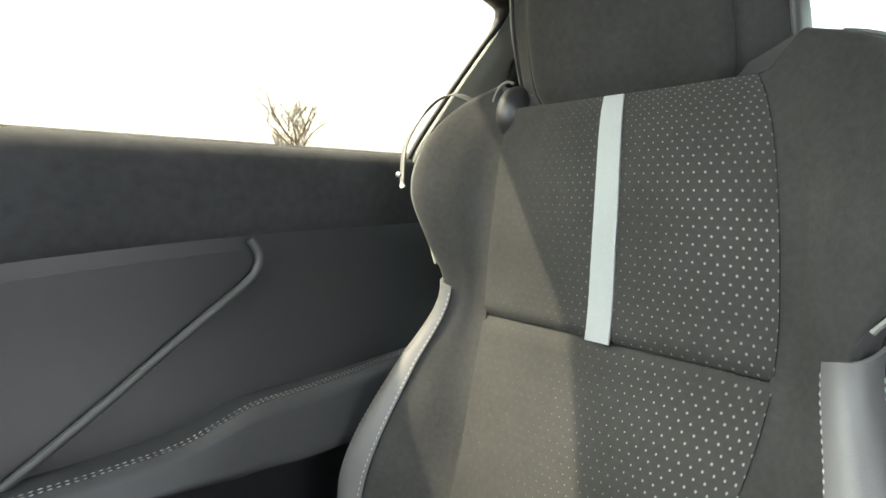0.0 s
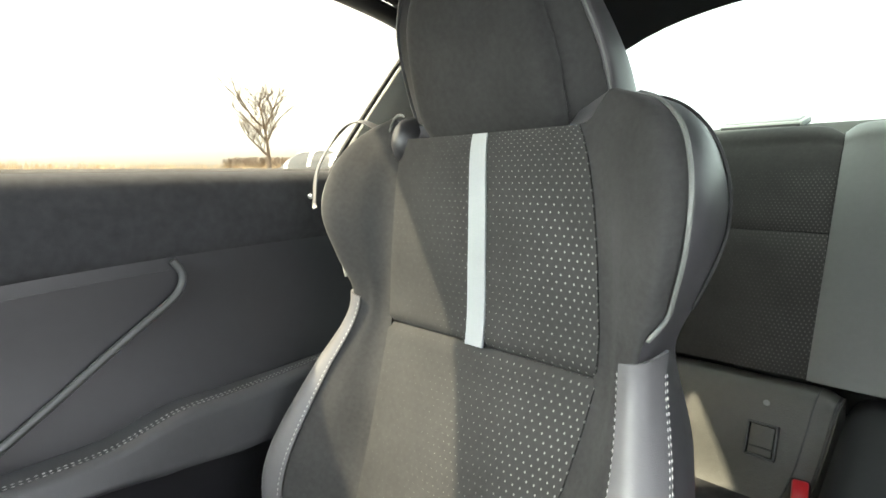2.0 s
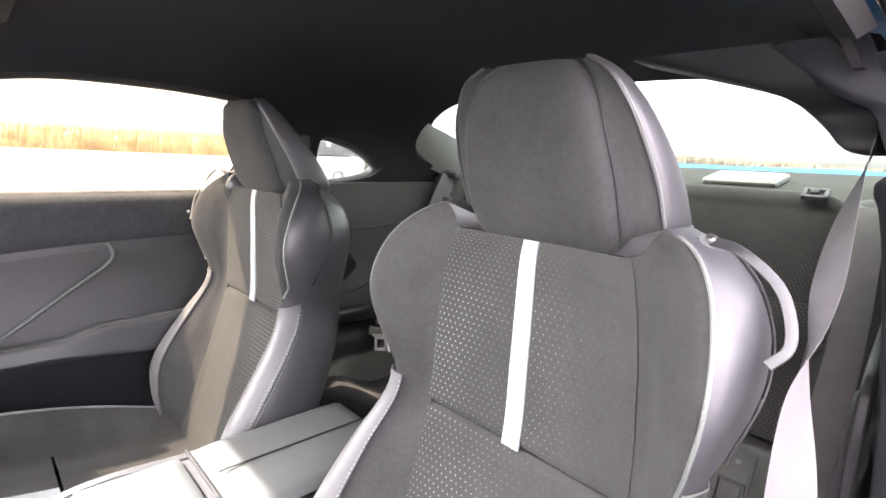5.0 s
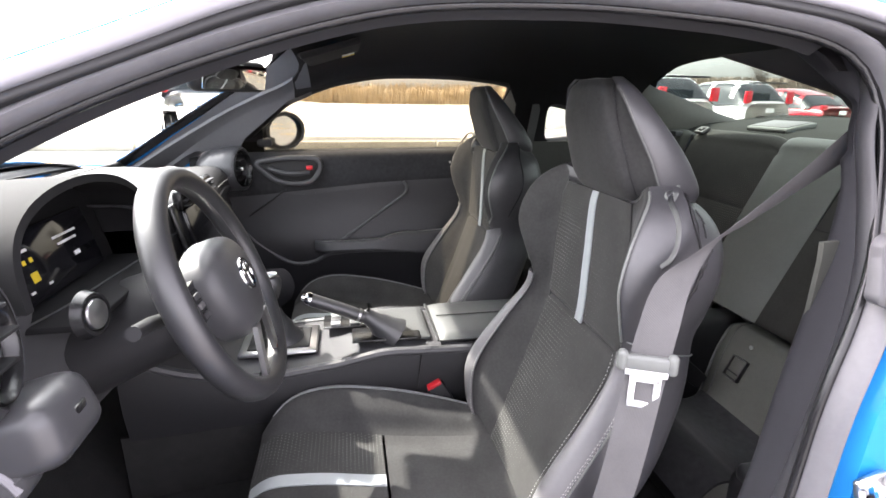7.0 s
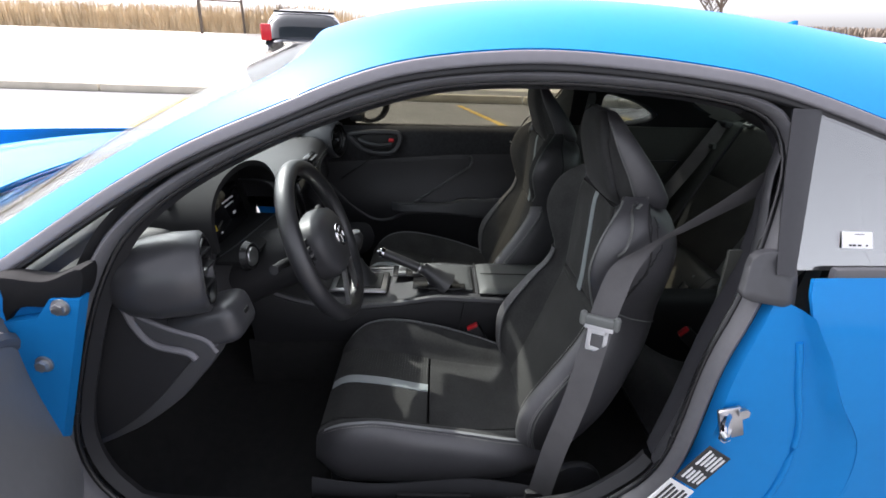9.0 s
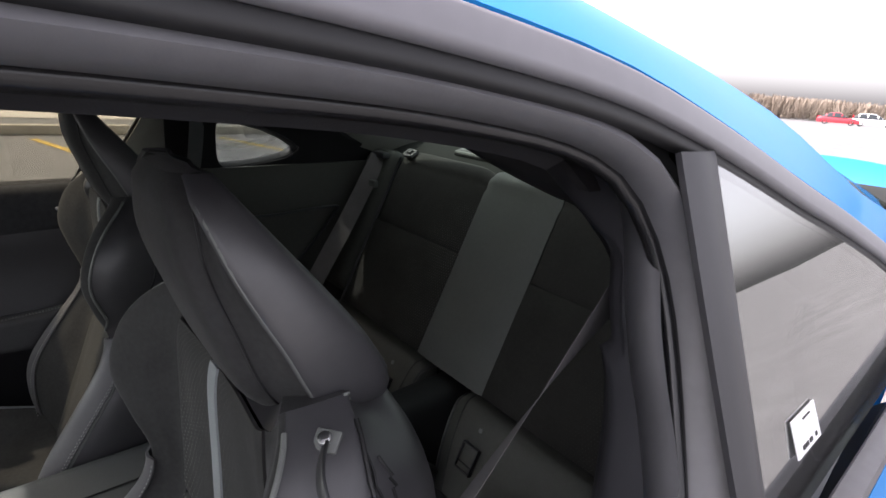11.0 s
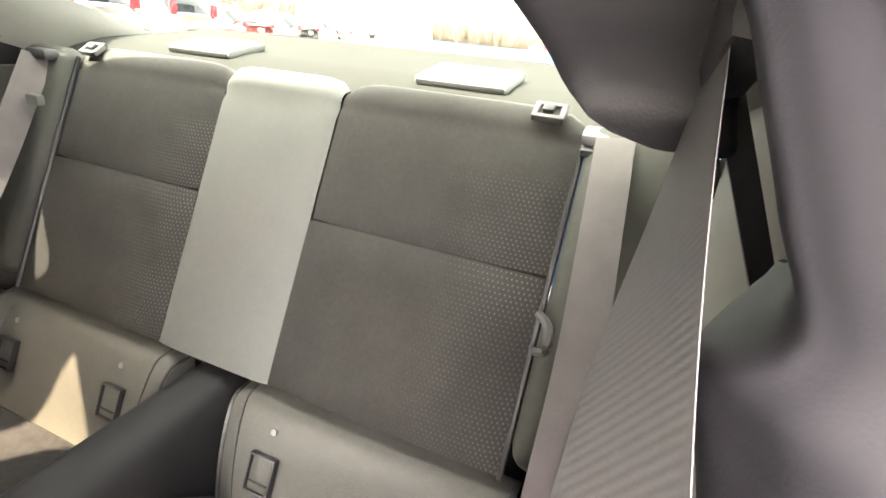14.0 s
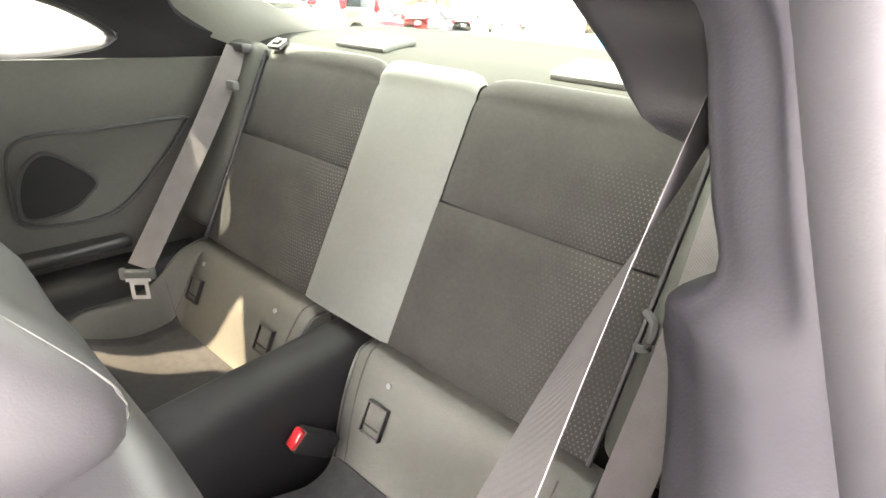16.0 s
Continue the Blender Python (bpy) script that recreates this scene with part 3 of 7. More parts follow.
# inner lining: roof and pillars in one dark cloth shell, cut by the windows
def liner(u, y):
    p = roof(u, y, 0.03)
    return Vector((p.x * 0.93, p.y, p.z - 0.012))


def lining_point(u, v, y0, y1):
    """u: round from the driver's belt over the roof to the passenger's belt."""
    y = y0 + (y1 - y0) * v
    w = 2 * u - 1
    if abs(w) < 0.6:
        return liner(w / 0.6, y)
    t = (abs(w) - 0.6) / 0.4
    a = liner(math.copysign(1, w), y)
    zb = 0.845
    if a.z < zb + 0.02:
        return Vector((a.x, y, a.z - 0.02 * t))
    z = a.z + (zb - a.z) * t
    return Vector((math.copysign(abs(a.x) + 0.45 * (a.z - z) - 0.004, w), y, z))


lining = part("headliner", surf(lambda u, v: lining_point(u, v, 0.56, -1.28), 60, 72, thick=0.008), LINER, None, "", 60)
tagged(lining, "black cloth roof lining and pillar covers", "ceiling", kind="structure")
pillars = [part("front_pillar_cover", surf(lambda u, v, k=k: lining_point(u / 2 + 0.5 * k, v, 1.22, 0.5595), 30, 30, thick=0.008), PILLAR, car, "grey moulded windscreen pillar cover", 60) for k in (0, 1)]
PWIN = [(0.76, 0.835), (0.73, 0.885), (0.585, 1.000), (0.48, 1.044), (0.40, 1.066), (0.27, 1.084), (0.05, 1.084), (-0.125, 1.066), (-0.165, 1.00), (-0.175, 0.83)]
QWIN = [(-0.290, 0.998), (-0.38, 0.987), (-0.45, 0.962), (-0.505, 0.930), (-0.512, 0.915), (-0.48, 0.893), (-0.41, 0.878), (-0.33, 0.870), (-0.298, 0.880), (-0.285, 0.930)]
qloop = [(p.y, p.z) for p in curve([(0, *p) for p in QWIN], 50, True)]
wsl = [(x * 0.97, y) for x, y in top_loop(1.3, 0.515, 0.69, 0.555)]
rwl = top_loop(-1.31, -0.575, 0.672, 0.590, head=-0.012)
for k, cut in ((0, prism(offset(LOOP, 0.004), -1, -0.42)), (1, prism(PWIN, 0.42, 1))):
    solidcut(pillars[k], [cut, zprism(wsl, 0.5, 1.5)])
solidcut(lining, [prism(offset(LOOP, 0.004), -1, -0.42), prism(PWIN, 0.42, 1), prism(qloop, 0.42, 1), prism([(y, z) for y, z in qloop], -1, -0.42), prism([(-0.10, 0.80), (-0.275, 0.80), (-0.275, 1.055), (-0.10, 1.055)], -1, -0.42), zprism(wsl, 0.5, 1.5), zprism(rwl, 0.5, 1.5)])

# dark printed border of the rear glass
def frit_ring(name, outer, inner, drop, label, head=-0.03):
    y0, y1 = outer[0], outer[1]
    lo, hi = min(y0, y1) - 0.03, max(y0, y1) + 0.03
    g = part(name, surf(lambda u, v: roof((2 * u - 1) * 0.985, lo + v * (hi - lo), drop), 30, 30, thick=0.003), FRIT, car, label, 60)
    solidcut(g, [zprism(top_loop(*outer, head=head), 0.5, 1.5)], "INTERSECT")
    return solidcut(g, [zprism(top_loop(*inner, head=head), 0.5, 1.5)])


FRIT = material("frit_glass", (0.03, 0.03, 0.032), 0.10, vary=0.05)
frit_ring("rear_glass_border", (-1.36, -0.545, 0.702, 0.630), (-1.30, -0.645, 0.668, 0.600), 0.0135, "black printed border of the rear window", 0.0)
frit_ring("windscreen_border", (1.26, 0.54, 0.728, 0.568), (1.20, 0.585, 0.680, 0.532), 0.0135, "black printed border of the windscreen")

# side glass
def pane(name, s, loop, dx, mat, label):
    g = part(name, surf(lambda u, v: Vector((s * (side_x(0.80 + 0.36 * v) + dx), 0.95 - 1.9 * u, 0.80 + 0.36 * v)), 2, 2, thick=0.004), mat, car, label, 30)
    return solidcut(g, [prism(loop, s * 0.4, s * 1.0)], "INTERSECT")


pane("passenger_window", 1, [(0.82, 0.82), (0.74, 0.90), (0.59, 1.02), (0.40, 1.09), (0.2, 1.11), (0.0, 1.108), (-0.16, 1.08), (-0.20, 0.82)], -0.012, GLASS_D, "raised lightly tinted door window")
QGL = [(-0.172, 0.866), (-0.210, 1.090), (-0.335, 1.066), (-0.45, 1.034), (-0.60, 0.966), (-0.655, 0.93), (-0.66, 0.89), (-0.64, 0.872)]
# black print lifted to grey: the sky's reflection is put into its colour
QFRIT = material("sky_greyed_frit", (0.20, 0.20, 0.20), 0.15, vary=0.04, vary_scale=3, coat=0.5)
for s in (-1, 1):
    g = pane("quarter_window", s, QGL, 0.0, GLASS_Q, "fixed tinted rear quarter window")
    fr = pane("frit_border", s, QGL, -0.006, QFRIT, "border of the quarter window, greyed for sky reflection")
    solidcut(fr, [prism([(y, z) for y, z in qloop], s * 0.4, s * 1.0)])
# sealing round the passenger window and the small quarter window
for nm, lp, s in (("quarter_trim", qloop, 1), ("quarter_trim", qloop, -1)):
    bm = bmesh.new()
    sweep(bm, [Vector((s * (side_x(z) - 0.034), y, z)) for y, z in lp], circle(0.010, 8, 0.024), True, ref=(s, 0, 0))
    part(nm, bm, PLASTIC_G, car, "rounded grey window surround", 60)
# trim of the passenger pillar, its colour paled for light, its front edge leaning forward to the belt line
p_edge = spline([(0.82, -0.036), (0.85, -0.048), (0.90, -0.071), (0.958, -0.100), (1.01, -0.127), (1.045, -0.142), (1.075, -0.150)])
p_face = lambda y, z: Vector((side_x(z) - 0.046 - 0.006 * smooth((p_edge(z) - y) / 0.03), y, z))
part("pillar_trim", surf(lambda u, v: (lambda z: p_face(p_edge(z) - (0.135 - 0.02 * v) * u, z))(0.82 + 0.252 * v), 16, 20, thick=0.004), PILLAR_P, car, "grey passenger pillar trim, paled as if lit", 60)
part("pillar_seam", tube([p_face(p_edge(z) - 0.034, z) + Vector((-0.0005, 0, 0)) for z in [0.83 + 0.235 * i / 24 for i in range(25)]], 0.0011, 5), RUBBER_D, car)
pw = curve([(side_x(z) - 0.028, y, z) for y, z in PWIN[1:8]] + [(side_x(z) - 0.040, p_edge(z) + 0.004, z) for z in (1.036, 0.99, 0.96, 0.93, 0.87, 0.83)], 80)
bm = bmesh.new()
sweep(bm, pw, lambda t: circle(0.011 - 0.007 * smooth((t - 0.76) / 0.06), 8, 0.02 - 0.0155 * smooth((t - 0.76) / 0.06)), False, ref=(1, 0, 0))
part("passenger_window_seal", bm, RUBBER_D, car, "black rubber window channel", 60)
pw_top = spline([(0.73, 0.885), (0.585, 1.000), (0.48, 1.044), (0.40, 1.066), (0.27, 1.084), (0.05, 1.084), (-0.125, 1.066), (-0.165, 1.00)])
part("window_header", surf(lambda u, v: (lambda y: Vector((side_x(pw_top(y)) - 0.028, y, pw_top(y))).lerp(Vector((rail_x(y) - 0.006, y, _rail(y) - 0.014)), v))(0.80 - 0.99 * u), 40, 4, thick=0.004), RUBBER_D, car, "black header strip above the passenger window", 60)

# lower outer closing: passenger door skin, sills, floor
part("passenger_door_skin", surf(lambda u, v: Vector((body_x(0.93 - 1.12 * u, 0.13 + (belt_z(0.4) - 0.17) * v), 0.93 - 1.12 * u, 0.13 + (belt_z(0.93 - 1.12 * u) - 0.170) * v)), 16, 16, thick=-0.006), BLUE, car, "blue painted door skin")
part("sill", rbox((0.09, 1.15, 0.20), (-0.760, 0.42, 0.225), 0.02, seg=3), BLUE, car, "blue painted door sill")
part("rear_bulkhead", rbox((1.26, 0.02, 0.52), (0, -0.665, 0.43), 0.005, Matrix.Rotation(radians(10), 3, "X")), CARPET, car, "black carpeted wall behind the rear cushions")
for s in (-1, 1):
    part("inner_sill", rbox((0.03, 1.75, 0.14), (s * 0.70, 0.26, 0.25), 0.006), CARPET, car)
part("firewall", rbox((1.38, 0.02, 0.62), (0, 1.13, 0.50), 0.005), CARPET, car, "black insulated wall ahead of the footwell")
floor = part("floor", surf(lambda u, v: Vector(((2 * u - 1) * 0.71, 1.15 - 1.75 * v, 0.20 + 0.22 * max(0, 0.14 - v) / 0.14)), 12, 20, thick=-0.02), CARPET, None, "", 40)
tagged(floor, "dark grey carpeted cabin floor", "floor", kind="structure")

# ---- front seats ----
SEAT_X = 0.346
s_hw = spline([(0.33, 0.200), (0.40, 0.228), (0.47, 0.245), (0.58, 0.232), (0.675, 0.203), (0.73, 0.222), (0.785, 0.237), (0.84, 0.232), (0.88, 0.212), (0.905, 0.182), (0.918, 0.150)])
s_fw = spline([(0.33, 0.02), (0.40, 0.060), (0.47, 0.080), (0.58, 0.056), (0.675, 0.030), (0.73, 0.046), (0.785, 0.060), (0.84, 0.048), (0.88, 0.028), (0.918, 0.0)])
s_wp = spline([(0.33, 0.115), (0.50, 0.128), (0.64, 0.145), (0.76, 0.140), (0.87, 0.125), (0.92, 0.115)])
s_yc = spline([(0.33, 0.130), (0.45, 0.085), (0.55, 0.045), (0.64, 0.012), (0.75, 0.006), (0.87, 0.004), (0.92, 0.0)])


def seat_keys(z):
    hw, fw, wp, yc = s_hw(z), s_fw(z), s_wp(z), s_yc(z)
    wp = min(wp, hw - 0.02)
    g = hw - wp
    back = 0.114 - 0.03 * max(0, (z - 0.80) / 0.12) ** 2
    return [Vector(p) for p in ((0, yc, z), (wp * 0.5, yc + 0.001, z), (wp, yc + 0.004, z), (wp + 0.42 * g, yc + 0.62 * fw, z), (wp + 0.80 * g, yc + fw, z), (hw - 0.003, yc + fw - 0.040, z), (hw - 0.008, yc - 0.045, z), (hw - 0.030, yc - back + 0.022, z), (hw * 0.6, yc - back - 0.004, z), (0, yc - back - 0.01, z))]


def seam_k(z):
    """Knot at which the suede of a wing ends: further round on the upper wing."""
    return 4.0 + 0.42 * smooth((z - 0.690) / 0.035)


def seat_point(k, z, out=0.0):
    """k: knot round the section, negative towards the centre tunnel, positive outboard."""
    K = seat_keys(z)
    p = catmull(K, abs(k))
    if z > 0.80:
        # the wings end in domes, lower beside the headrest and at the back
        a = abs(k)
        p.z -= (0.012 + 0.030 * smooth((4.2 - a) / 2.4) + 0.022 * smooth((a - 5.2) / 2.0)) * ((z - 0.80) / 0.118) ** 2
    if out:
        t = catmull(K, abs(k) + 0.05) - catmull(K, max(0, abs(k) - 0.05))
        p = p + Vector((-t.y, t.x, 0)).normalized() * out
    return Vector((math.copysign(p.x, k) if k else p.x, p.y, p.z))


def front_seat(s, label):
    """s: -1 driver's, 1 passenger's. Local x grows outboard."""
    seat = thing("front_seat", label, "car seat", "front seats", at=(s * SEAT_X, 0.25, 0.20))
    mid, slim = (SEAT_X, 1.0) if s > 0 else (0.353, 0.94)
    W = lambda p: Vector((s * (mid + p.x * slim), p.y, p.z))

    def strip(name, k0, k1, z0, z1, nu, nv, mat, lab="", out=0.0, parent=None, curl=0.0, uvx=0.0):
        """A patch of the backrest between two knots and two heights; curl: height of a seam into which it dips."""
        def f(u, v):
            k = k0 + (k1 - k0) * u
            z = z0 + (z1 - z0) * v
            o = out
            if curl:
                o = out * (1 - 1.6 * math.exp(-((z - curl) / 0.006) ** 2) - 0.5 * math.exp(-(2 - abs(k)) / 0.05))
            return W(seat_point(k, z, o))
        return part(name, surf(f, nu, nv, uv=lambda u, v: ((k0 + (k1 - k0) * u) * 0.068 + uvx, v * (z1 - z0)), thick=0.003), mat, parent or seat, lab, 50)

    def wing(name, sg, inner, mat, lab, nu):
        edge = (lambda z: 4.0) if s < 0 < sg else seam_k
        def f(u, v):
            z = 0.33 + 0.588 * v
            k = 1.95 + (edge(z) - 1.93) * u if inner else edge(z) + (9 - edge(z)) * u
            return W(seat_point(sg * k, z))
        part(name, surf(f, nu, 60, thick=0.003), mat, seat, lab, 50)
        return edge
    for sg in (1, -1):
        wing("back_shell", sg, False, LEATHER_S, "black leather outer bolster and seat back", 22)
        wing("bolster", sg, True, SUEDE, "black suede side bolster", 18)
    strip("lower_panel", -2.0, 2.0, 0.33, 0.6435, 24, 44, SUEDE_P, "perforated black suede lower back panel", out=0.005, curl=0.644)
    strip("upper_panel", -2.0, -0.175, 0.6445, 0.918, 14, 40, SUEDE_P, "perforated black suede upper back panel", out=0.005, curl=0.644)
    strip("upper_panel", 0.175, 2.0, 0.6445, 0.918, 14, 40, SUEDE_P, "perforated black suede upper back panel", out=0.005, curl=0.644, uvx=-0.050)
    strip("centre_stripe", -0.17, 0.17, 0.6445, 0.917, 6, 16, STRIPE, "pale silver centre stripe", out=0.007)
    for sg in (1, -1):
        # pale leather flash on the hip bolster, cut off along the waist seam
        def f(u, v, sg=sg):
            a = 3.45 + 1.25 * u
            z = 0.345 + (0.330 + 0.012 * u) * v
            return W(seat_point(sg * a, z, 0.004))
        part("bolster_flash", surf(f, 8, 30, thick=0.003), FLASH, seat, "pale grey leather insert with piping")
        for kk in (3.50, 4.60, 4.66):
            line = [W(seat_point(sg * kk, 0.36 + 0.31 * i / 60, 0.0085)) for i in range(61)]
            stitches(line, seat)
        for z0, z1, kz in ((0.700, 0.912, (lambda z: 4.0) if s < 0 < sg else seam_k), (0.345, 0.672, lambda z: 4.78)):
            pipe = [W(seat_point(sg * kz(z), z, 0.003)) for z in [z0 + (z1 - z0) * i / 60 for i in range(61)]]
            part("piping", tube(pipe, 0.0020, 6), LEATHER_M, seat, "thin grey piping")
        # shoulder seam
        line = [W(seat_point(sg * (5.3 + 0.6 * math.sin(i / 50 * math.pi)), 0.72 + 0.19 * i / 50, 0.002)) for i in range(51)]
        part("seam", tube(line, 0.0016, 5), RUBBER_D, seat)
    # side seam across the leather
    line = [W(seat_point(4.2 + 3.2 * i / 30, 0.70 - 0.05 * i / 30 + 0.0, 0.002)) for i in range(31)]
    part("seam", tube(line, 0.0014, 5), LEATHER_M, seat)
    # top closing cap between the two shells
    def topcap(u, v):
        k = -9 + 18 * u
        p = seat_point(k, 0.918)
        c = Vector((0, s_yc(0.918) - 0.06, 0.930))
        q = p.lerp(c, v)
        q.z = p.z + (0.872 - p.z) * math.sin(v * math.pi / 2)
        return W(q)
    part("shoulder_cap", surf(topcap, 48, 5), LEATHER_S, seat)

    for sg in (1, -1):
        part("piping", tube([W(seat_point(sg * (5.0 + 2.6 * i / 40), 0.918, 0.001)) for i in range(41)], 0.0013, 6), LEATHER_M, seat, "thin grey piping")

    if s > 0:
        def lobe(u, v):
            a, b = 2 * math.pi * u, math.pi / 2 * v
            return W(Vector(((0.126 + 0.020 * math.cos(a) * math.cos(b)), -0.012 + 0.030 * math.sin(b), 0.872 + 0.032 * math.sin(a) * math.cos(b))))
        lb = part("shoulder_lobe", surf(lobe, 28, 8, close=True), LEATHER, seat, "smooth leather inner shoulder", 60)
        part("piping", tube([W(Vector(((0.128 + 0.0215 * math.cos(a)), 0.006, 0.872 + 0.034 * math.sin(a)))) for a in [-0.9 + 2.9 * i / 24 for i in range(25)]], 0.0017, 6), LEATHER_M, lb, "thin grey piping")

    # headrest: flat front, slanting side facets, broad leather sides
    yf = spline([(0.862, -0.012), (0.885, 0.008), (0.94, 0.030), (1.005, 0.046), (1.034, 0.046), (1.048, 0.038)])
    yb = spline([(0.862, -0.086), (0.885, -0.098), (0.925, -0.080), (0.968, -0.048), (1.010, -0.014), (1.036, 0.006), (1.048, 0.014)])
    hx = spline([(0.862, 0.112), (0.88, 0.128), (0.92, 0.132), (0.97, 0.124), (1.015, 0.106), (1.038, 0.086), (1.048, 0.066)])

    def head_keys(z):
        f, b, h = yf(z), yb(z), hx(z)
        d = f - b
        return [Vector(q) for q in ((0, f, z), (h * 0.45, f - 0.001, z), (h * 0.66, f - 0.006, z), (h * 0.76, f - 0.018 - 0.04 * d, z), (h * 0.95, f - 0.36 * d, z), (h, f - 0.46 * d, z), (h, f - 0.76 * d, z), (h * 0.91, b + 0.05 * d, z), (h * 0.5, b + 0.004, z), (0, b, z))]

    def head(k, z, out=0.0):
        p = catmull(head_keys(z), abs(k))
        c = Vector((0, (yf(z) + yb(z)) / 2, z))
        p = p + (p - c).normalized() * out
        return W(Vector((math.copysign(p.x, k) if k else p.x, p.y, p.z)))
    Z0, Z1 = 0.862, 1.048
    hz = lambda v: Z0 + (Z1 - Z0) * (0.5 - 0.5 * math.cos(math.pi * v))
    hr = part("headrest", surf(lambda u, v: head(-4.15 + 8.3 * u, hz(v)), 44, 24, thick=-0.003), SUEDE, seat, "black suede headrest front", 35)
    for sg in (1, -1):
        part("headrest_side", surf(lambda u, v, sg=sg: head(sg * (4.15 + 4.85 * u), hz(v)), 20, 24, thick=-0.003), LEATHER_S, hr, "smooth black leather headrest side", 50)
        part("seam", tube([head(sg * 2.75, hz(0.06 + 0.88 * i / 40), 0.0008) for i in range(41)], 0.0010, 5), RUBBER_D, hr)
        for kk in (4.15, 7.1):
            part("piping", tube([head(sg * kk, hz(i / 40), 0.0034) for i in range(41)], 0.0014, 6), LEATHER_M, hr, "thin grey piping")
    for z, b, nm in ((Z0, -0.004, "headrest_base"), (Z1, 0.003, "headrest_top")):
        bm = bmesh.new()
        ringv = [bm.verts.new(head(-9 + 18 * i / 48, z)) for i in range(48)]
        c = bm.verts.new(sum((v.co for v in ringv), Vector()) / 48 + Vector((0, 0, b)))
        for i in range(48):
            bm.faces.new((ringv[i], ringv[(i + 1) % 48], c))
        part(nm, bm, SUEDE, hr)
    for dx in (-0.05, 0.05):
        part("headrest_post", disc(W(Vector((dx, -0.06, 0.83))), (0, 0, 1), 0.007, 0.06, 12), CHROME, seat, "thin metal headrest post")

    # cushion: section from side to side, along y
    c_hw = spline([(0.06, 0.19), (0.15, 0.225), (0.30, 0.248), (0.45, 0.252), (0.56, 0.235), (0.60, 0.20)])
    c_z = spline([(0.06, 0.335), (0.2, 0.332), (0.36, 0.345), (0.50, 0.368), (0.57, 0.366), (0.60, 0.345)])
    c_b = spline([(0.06, 0.0), (0.15, 0.030), (0.30, 0.062), (0.42, 0.066), (0.52, 0.048), (0.60, 0.010)])
    c_w = spline([(0.06, 0.115), (0.25, 0.135), (0.45, 0.145), (0.60, 0.145)])

    def cush_keys(y):
        hw, z, b, w = c_hw(y), c_z(y), c_b(y), c_w(y)
        w = min(w, hw - 0.03)
        g = hw - w
        lo = 0.27 if y < 0.55 else 0.27 + 0.03 * (y - 0.55) / 0.05
        return [Vector((0, y, z + 0.004)), Vector((w * 0.5, y, z + 0.003)), Vector((w, y, z + 0.002)), Vector((w + 0.35 * g, y, z + 0.65 * b)), Vector((w + 0.72 * g, y, z + b)), Vector((hw, y, z + b - 0.025)), Vector((hw + 0.004, y, 0.31)), Vector((hw - 0.02, y, lo))]

    def cush(k, y, out=0.0):
        p = catmull(cush_keys(y), abs(k))
        return W(Vector((math.copysign(p.x, k) if k else p.x, p.y, p.z + out)))

    def cpatch(name, k0, k1, y0, y1, nu, nv, mat, lab="", out=0.0):
        return part(name, surf(lambda u, v: cush(k0 + (k1 - k0) * u, y0 + (y1 - y0) * v, out), nu, nv, uv=lambda u, v: ((k0 + (k1 - k0) * u) * 0.068, v * (y1 - y0)), thick=0.003), mat, seat, lab, 50)
    cpatch("seat_cushion", -2, 2, 0.06, 0.354, 20, 16, SUEDE, "plain black suede seat cushion", 0.002)
    cpatch("seat_cushion", -2, -0.205, 0.360, 0.60, 12, 16, SUEDE_P, "perforated black suede cushion front", 0.003)
    cpatch("seat_cushion", 0.205, 2, 0.360, 0.60, 12, 16, SUEDE_P, "perforated black suede cushion front", 0.003)
    cpatch("cushion_stripe", -0.20, 0.20, 0.360, 0.597, 5, 14, STRIPE, "pale silver cushion stripe", 0.005)
    for sg in (1, -1):
        cpatch("cushion_bolster", sg * 2.02, sg * 4.0, 0.06, 0.60, 12, 24, SUEDE, "black suede cushion bolster")
        cpatch("cushion_side", sg * 4.0, sg * 7, 0.06, 0.60, 12, 24, LEATHER_S, "black leather cushion side")
        cpatch("bolster_edge", sg * 3.95, sg * 4.14, 0.12, 0.58, 4, 24, LEATHER_G, "pale grey piping along the bolster edge", 0.003)
        stitches([cush(sg * 4.30, 0.10 + 0.48 * i / 50, 0.002) for i in range(51)], seat)
    bm = bmesh.new()
    rows = grid(bm, lambda u, v: cush(-7 + 14 * u, 0.60).lerp(W(Vector((0, 0.612 - 0.02 * abs(2 * u - 1), 0.30))), v), 28, 5)
    part("cushion_front", bm, SUEDE, seat, "rolled front edge of the cushion")
    # plinth, recliner cover, rails
    for sg in (1, -1):
        def pf(u, v, sg=sg):
            y = 0.60 - 0.66 * u
            top = 0.300 - 0.012 * math.sin(u * 9) - 0.02 * u
            return W(Vector((sg * (0.252 + 0.010 * math.sin(v * math.pi)), y, 0.235 + (top - 0.235) * v)))
        part("side_valance", surf(pf, 24, 6, thick=0.006), PLASTIC_G, seat, "grey plastic seat side valance")
        part("seat_rail", rbox((0.03, 0.60, 0.025), W(Vector((sg * 0.20, 0.30, 0.215))), 0.004), SATIN, seat, "steel slide rail")
    part("height_lever", rbox((0.012, 0.16, 0.022), W(Vector((0.268, 0.34, 0.265))), 0.006), PLASTIC, seat, "black height lever")
    part("recline_lever", rbox((0.012, 0.11, 0.020), W(Vector((0.270, 0.13, 0.262))), 0.006), PLASTIC, seat, "black recline lever")
    part("recliner_cover", disc(W(Vector((0.245, 0.04, 0.30))), (s, 0, 0), 0.055, 0.018, 24, 0.004), PLASTIC, seat, "round plastic hinge cover")
    part("seat_base", rbox((0.40, 0.50, 0.05), W(Vector((0, 0.32, 0.255))), 0.01), PLASTIC, seat)
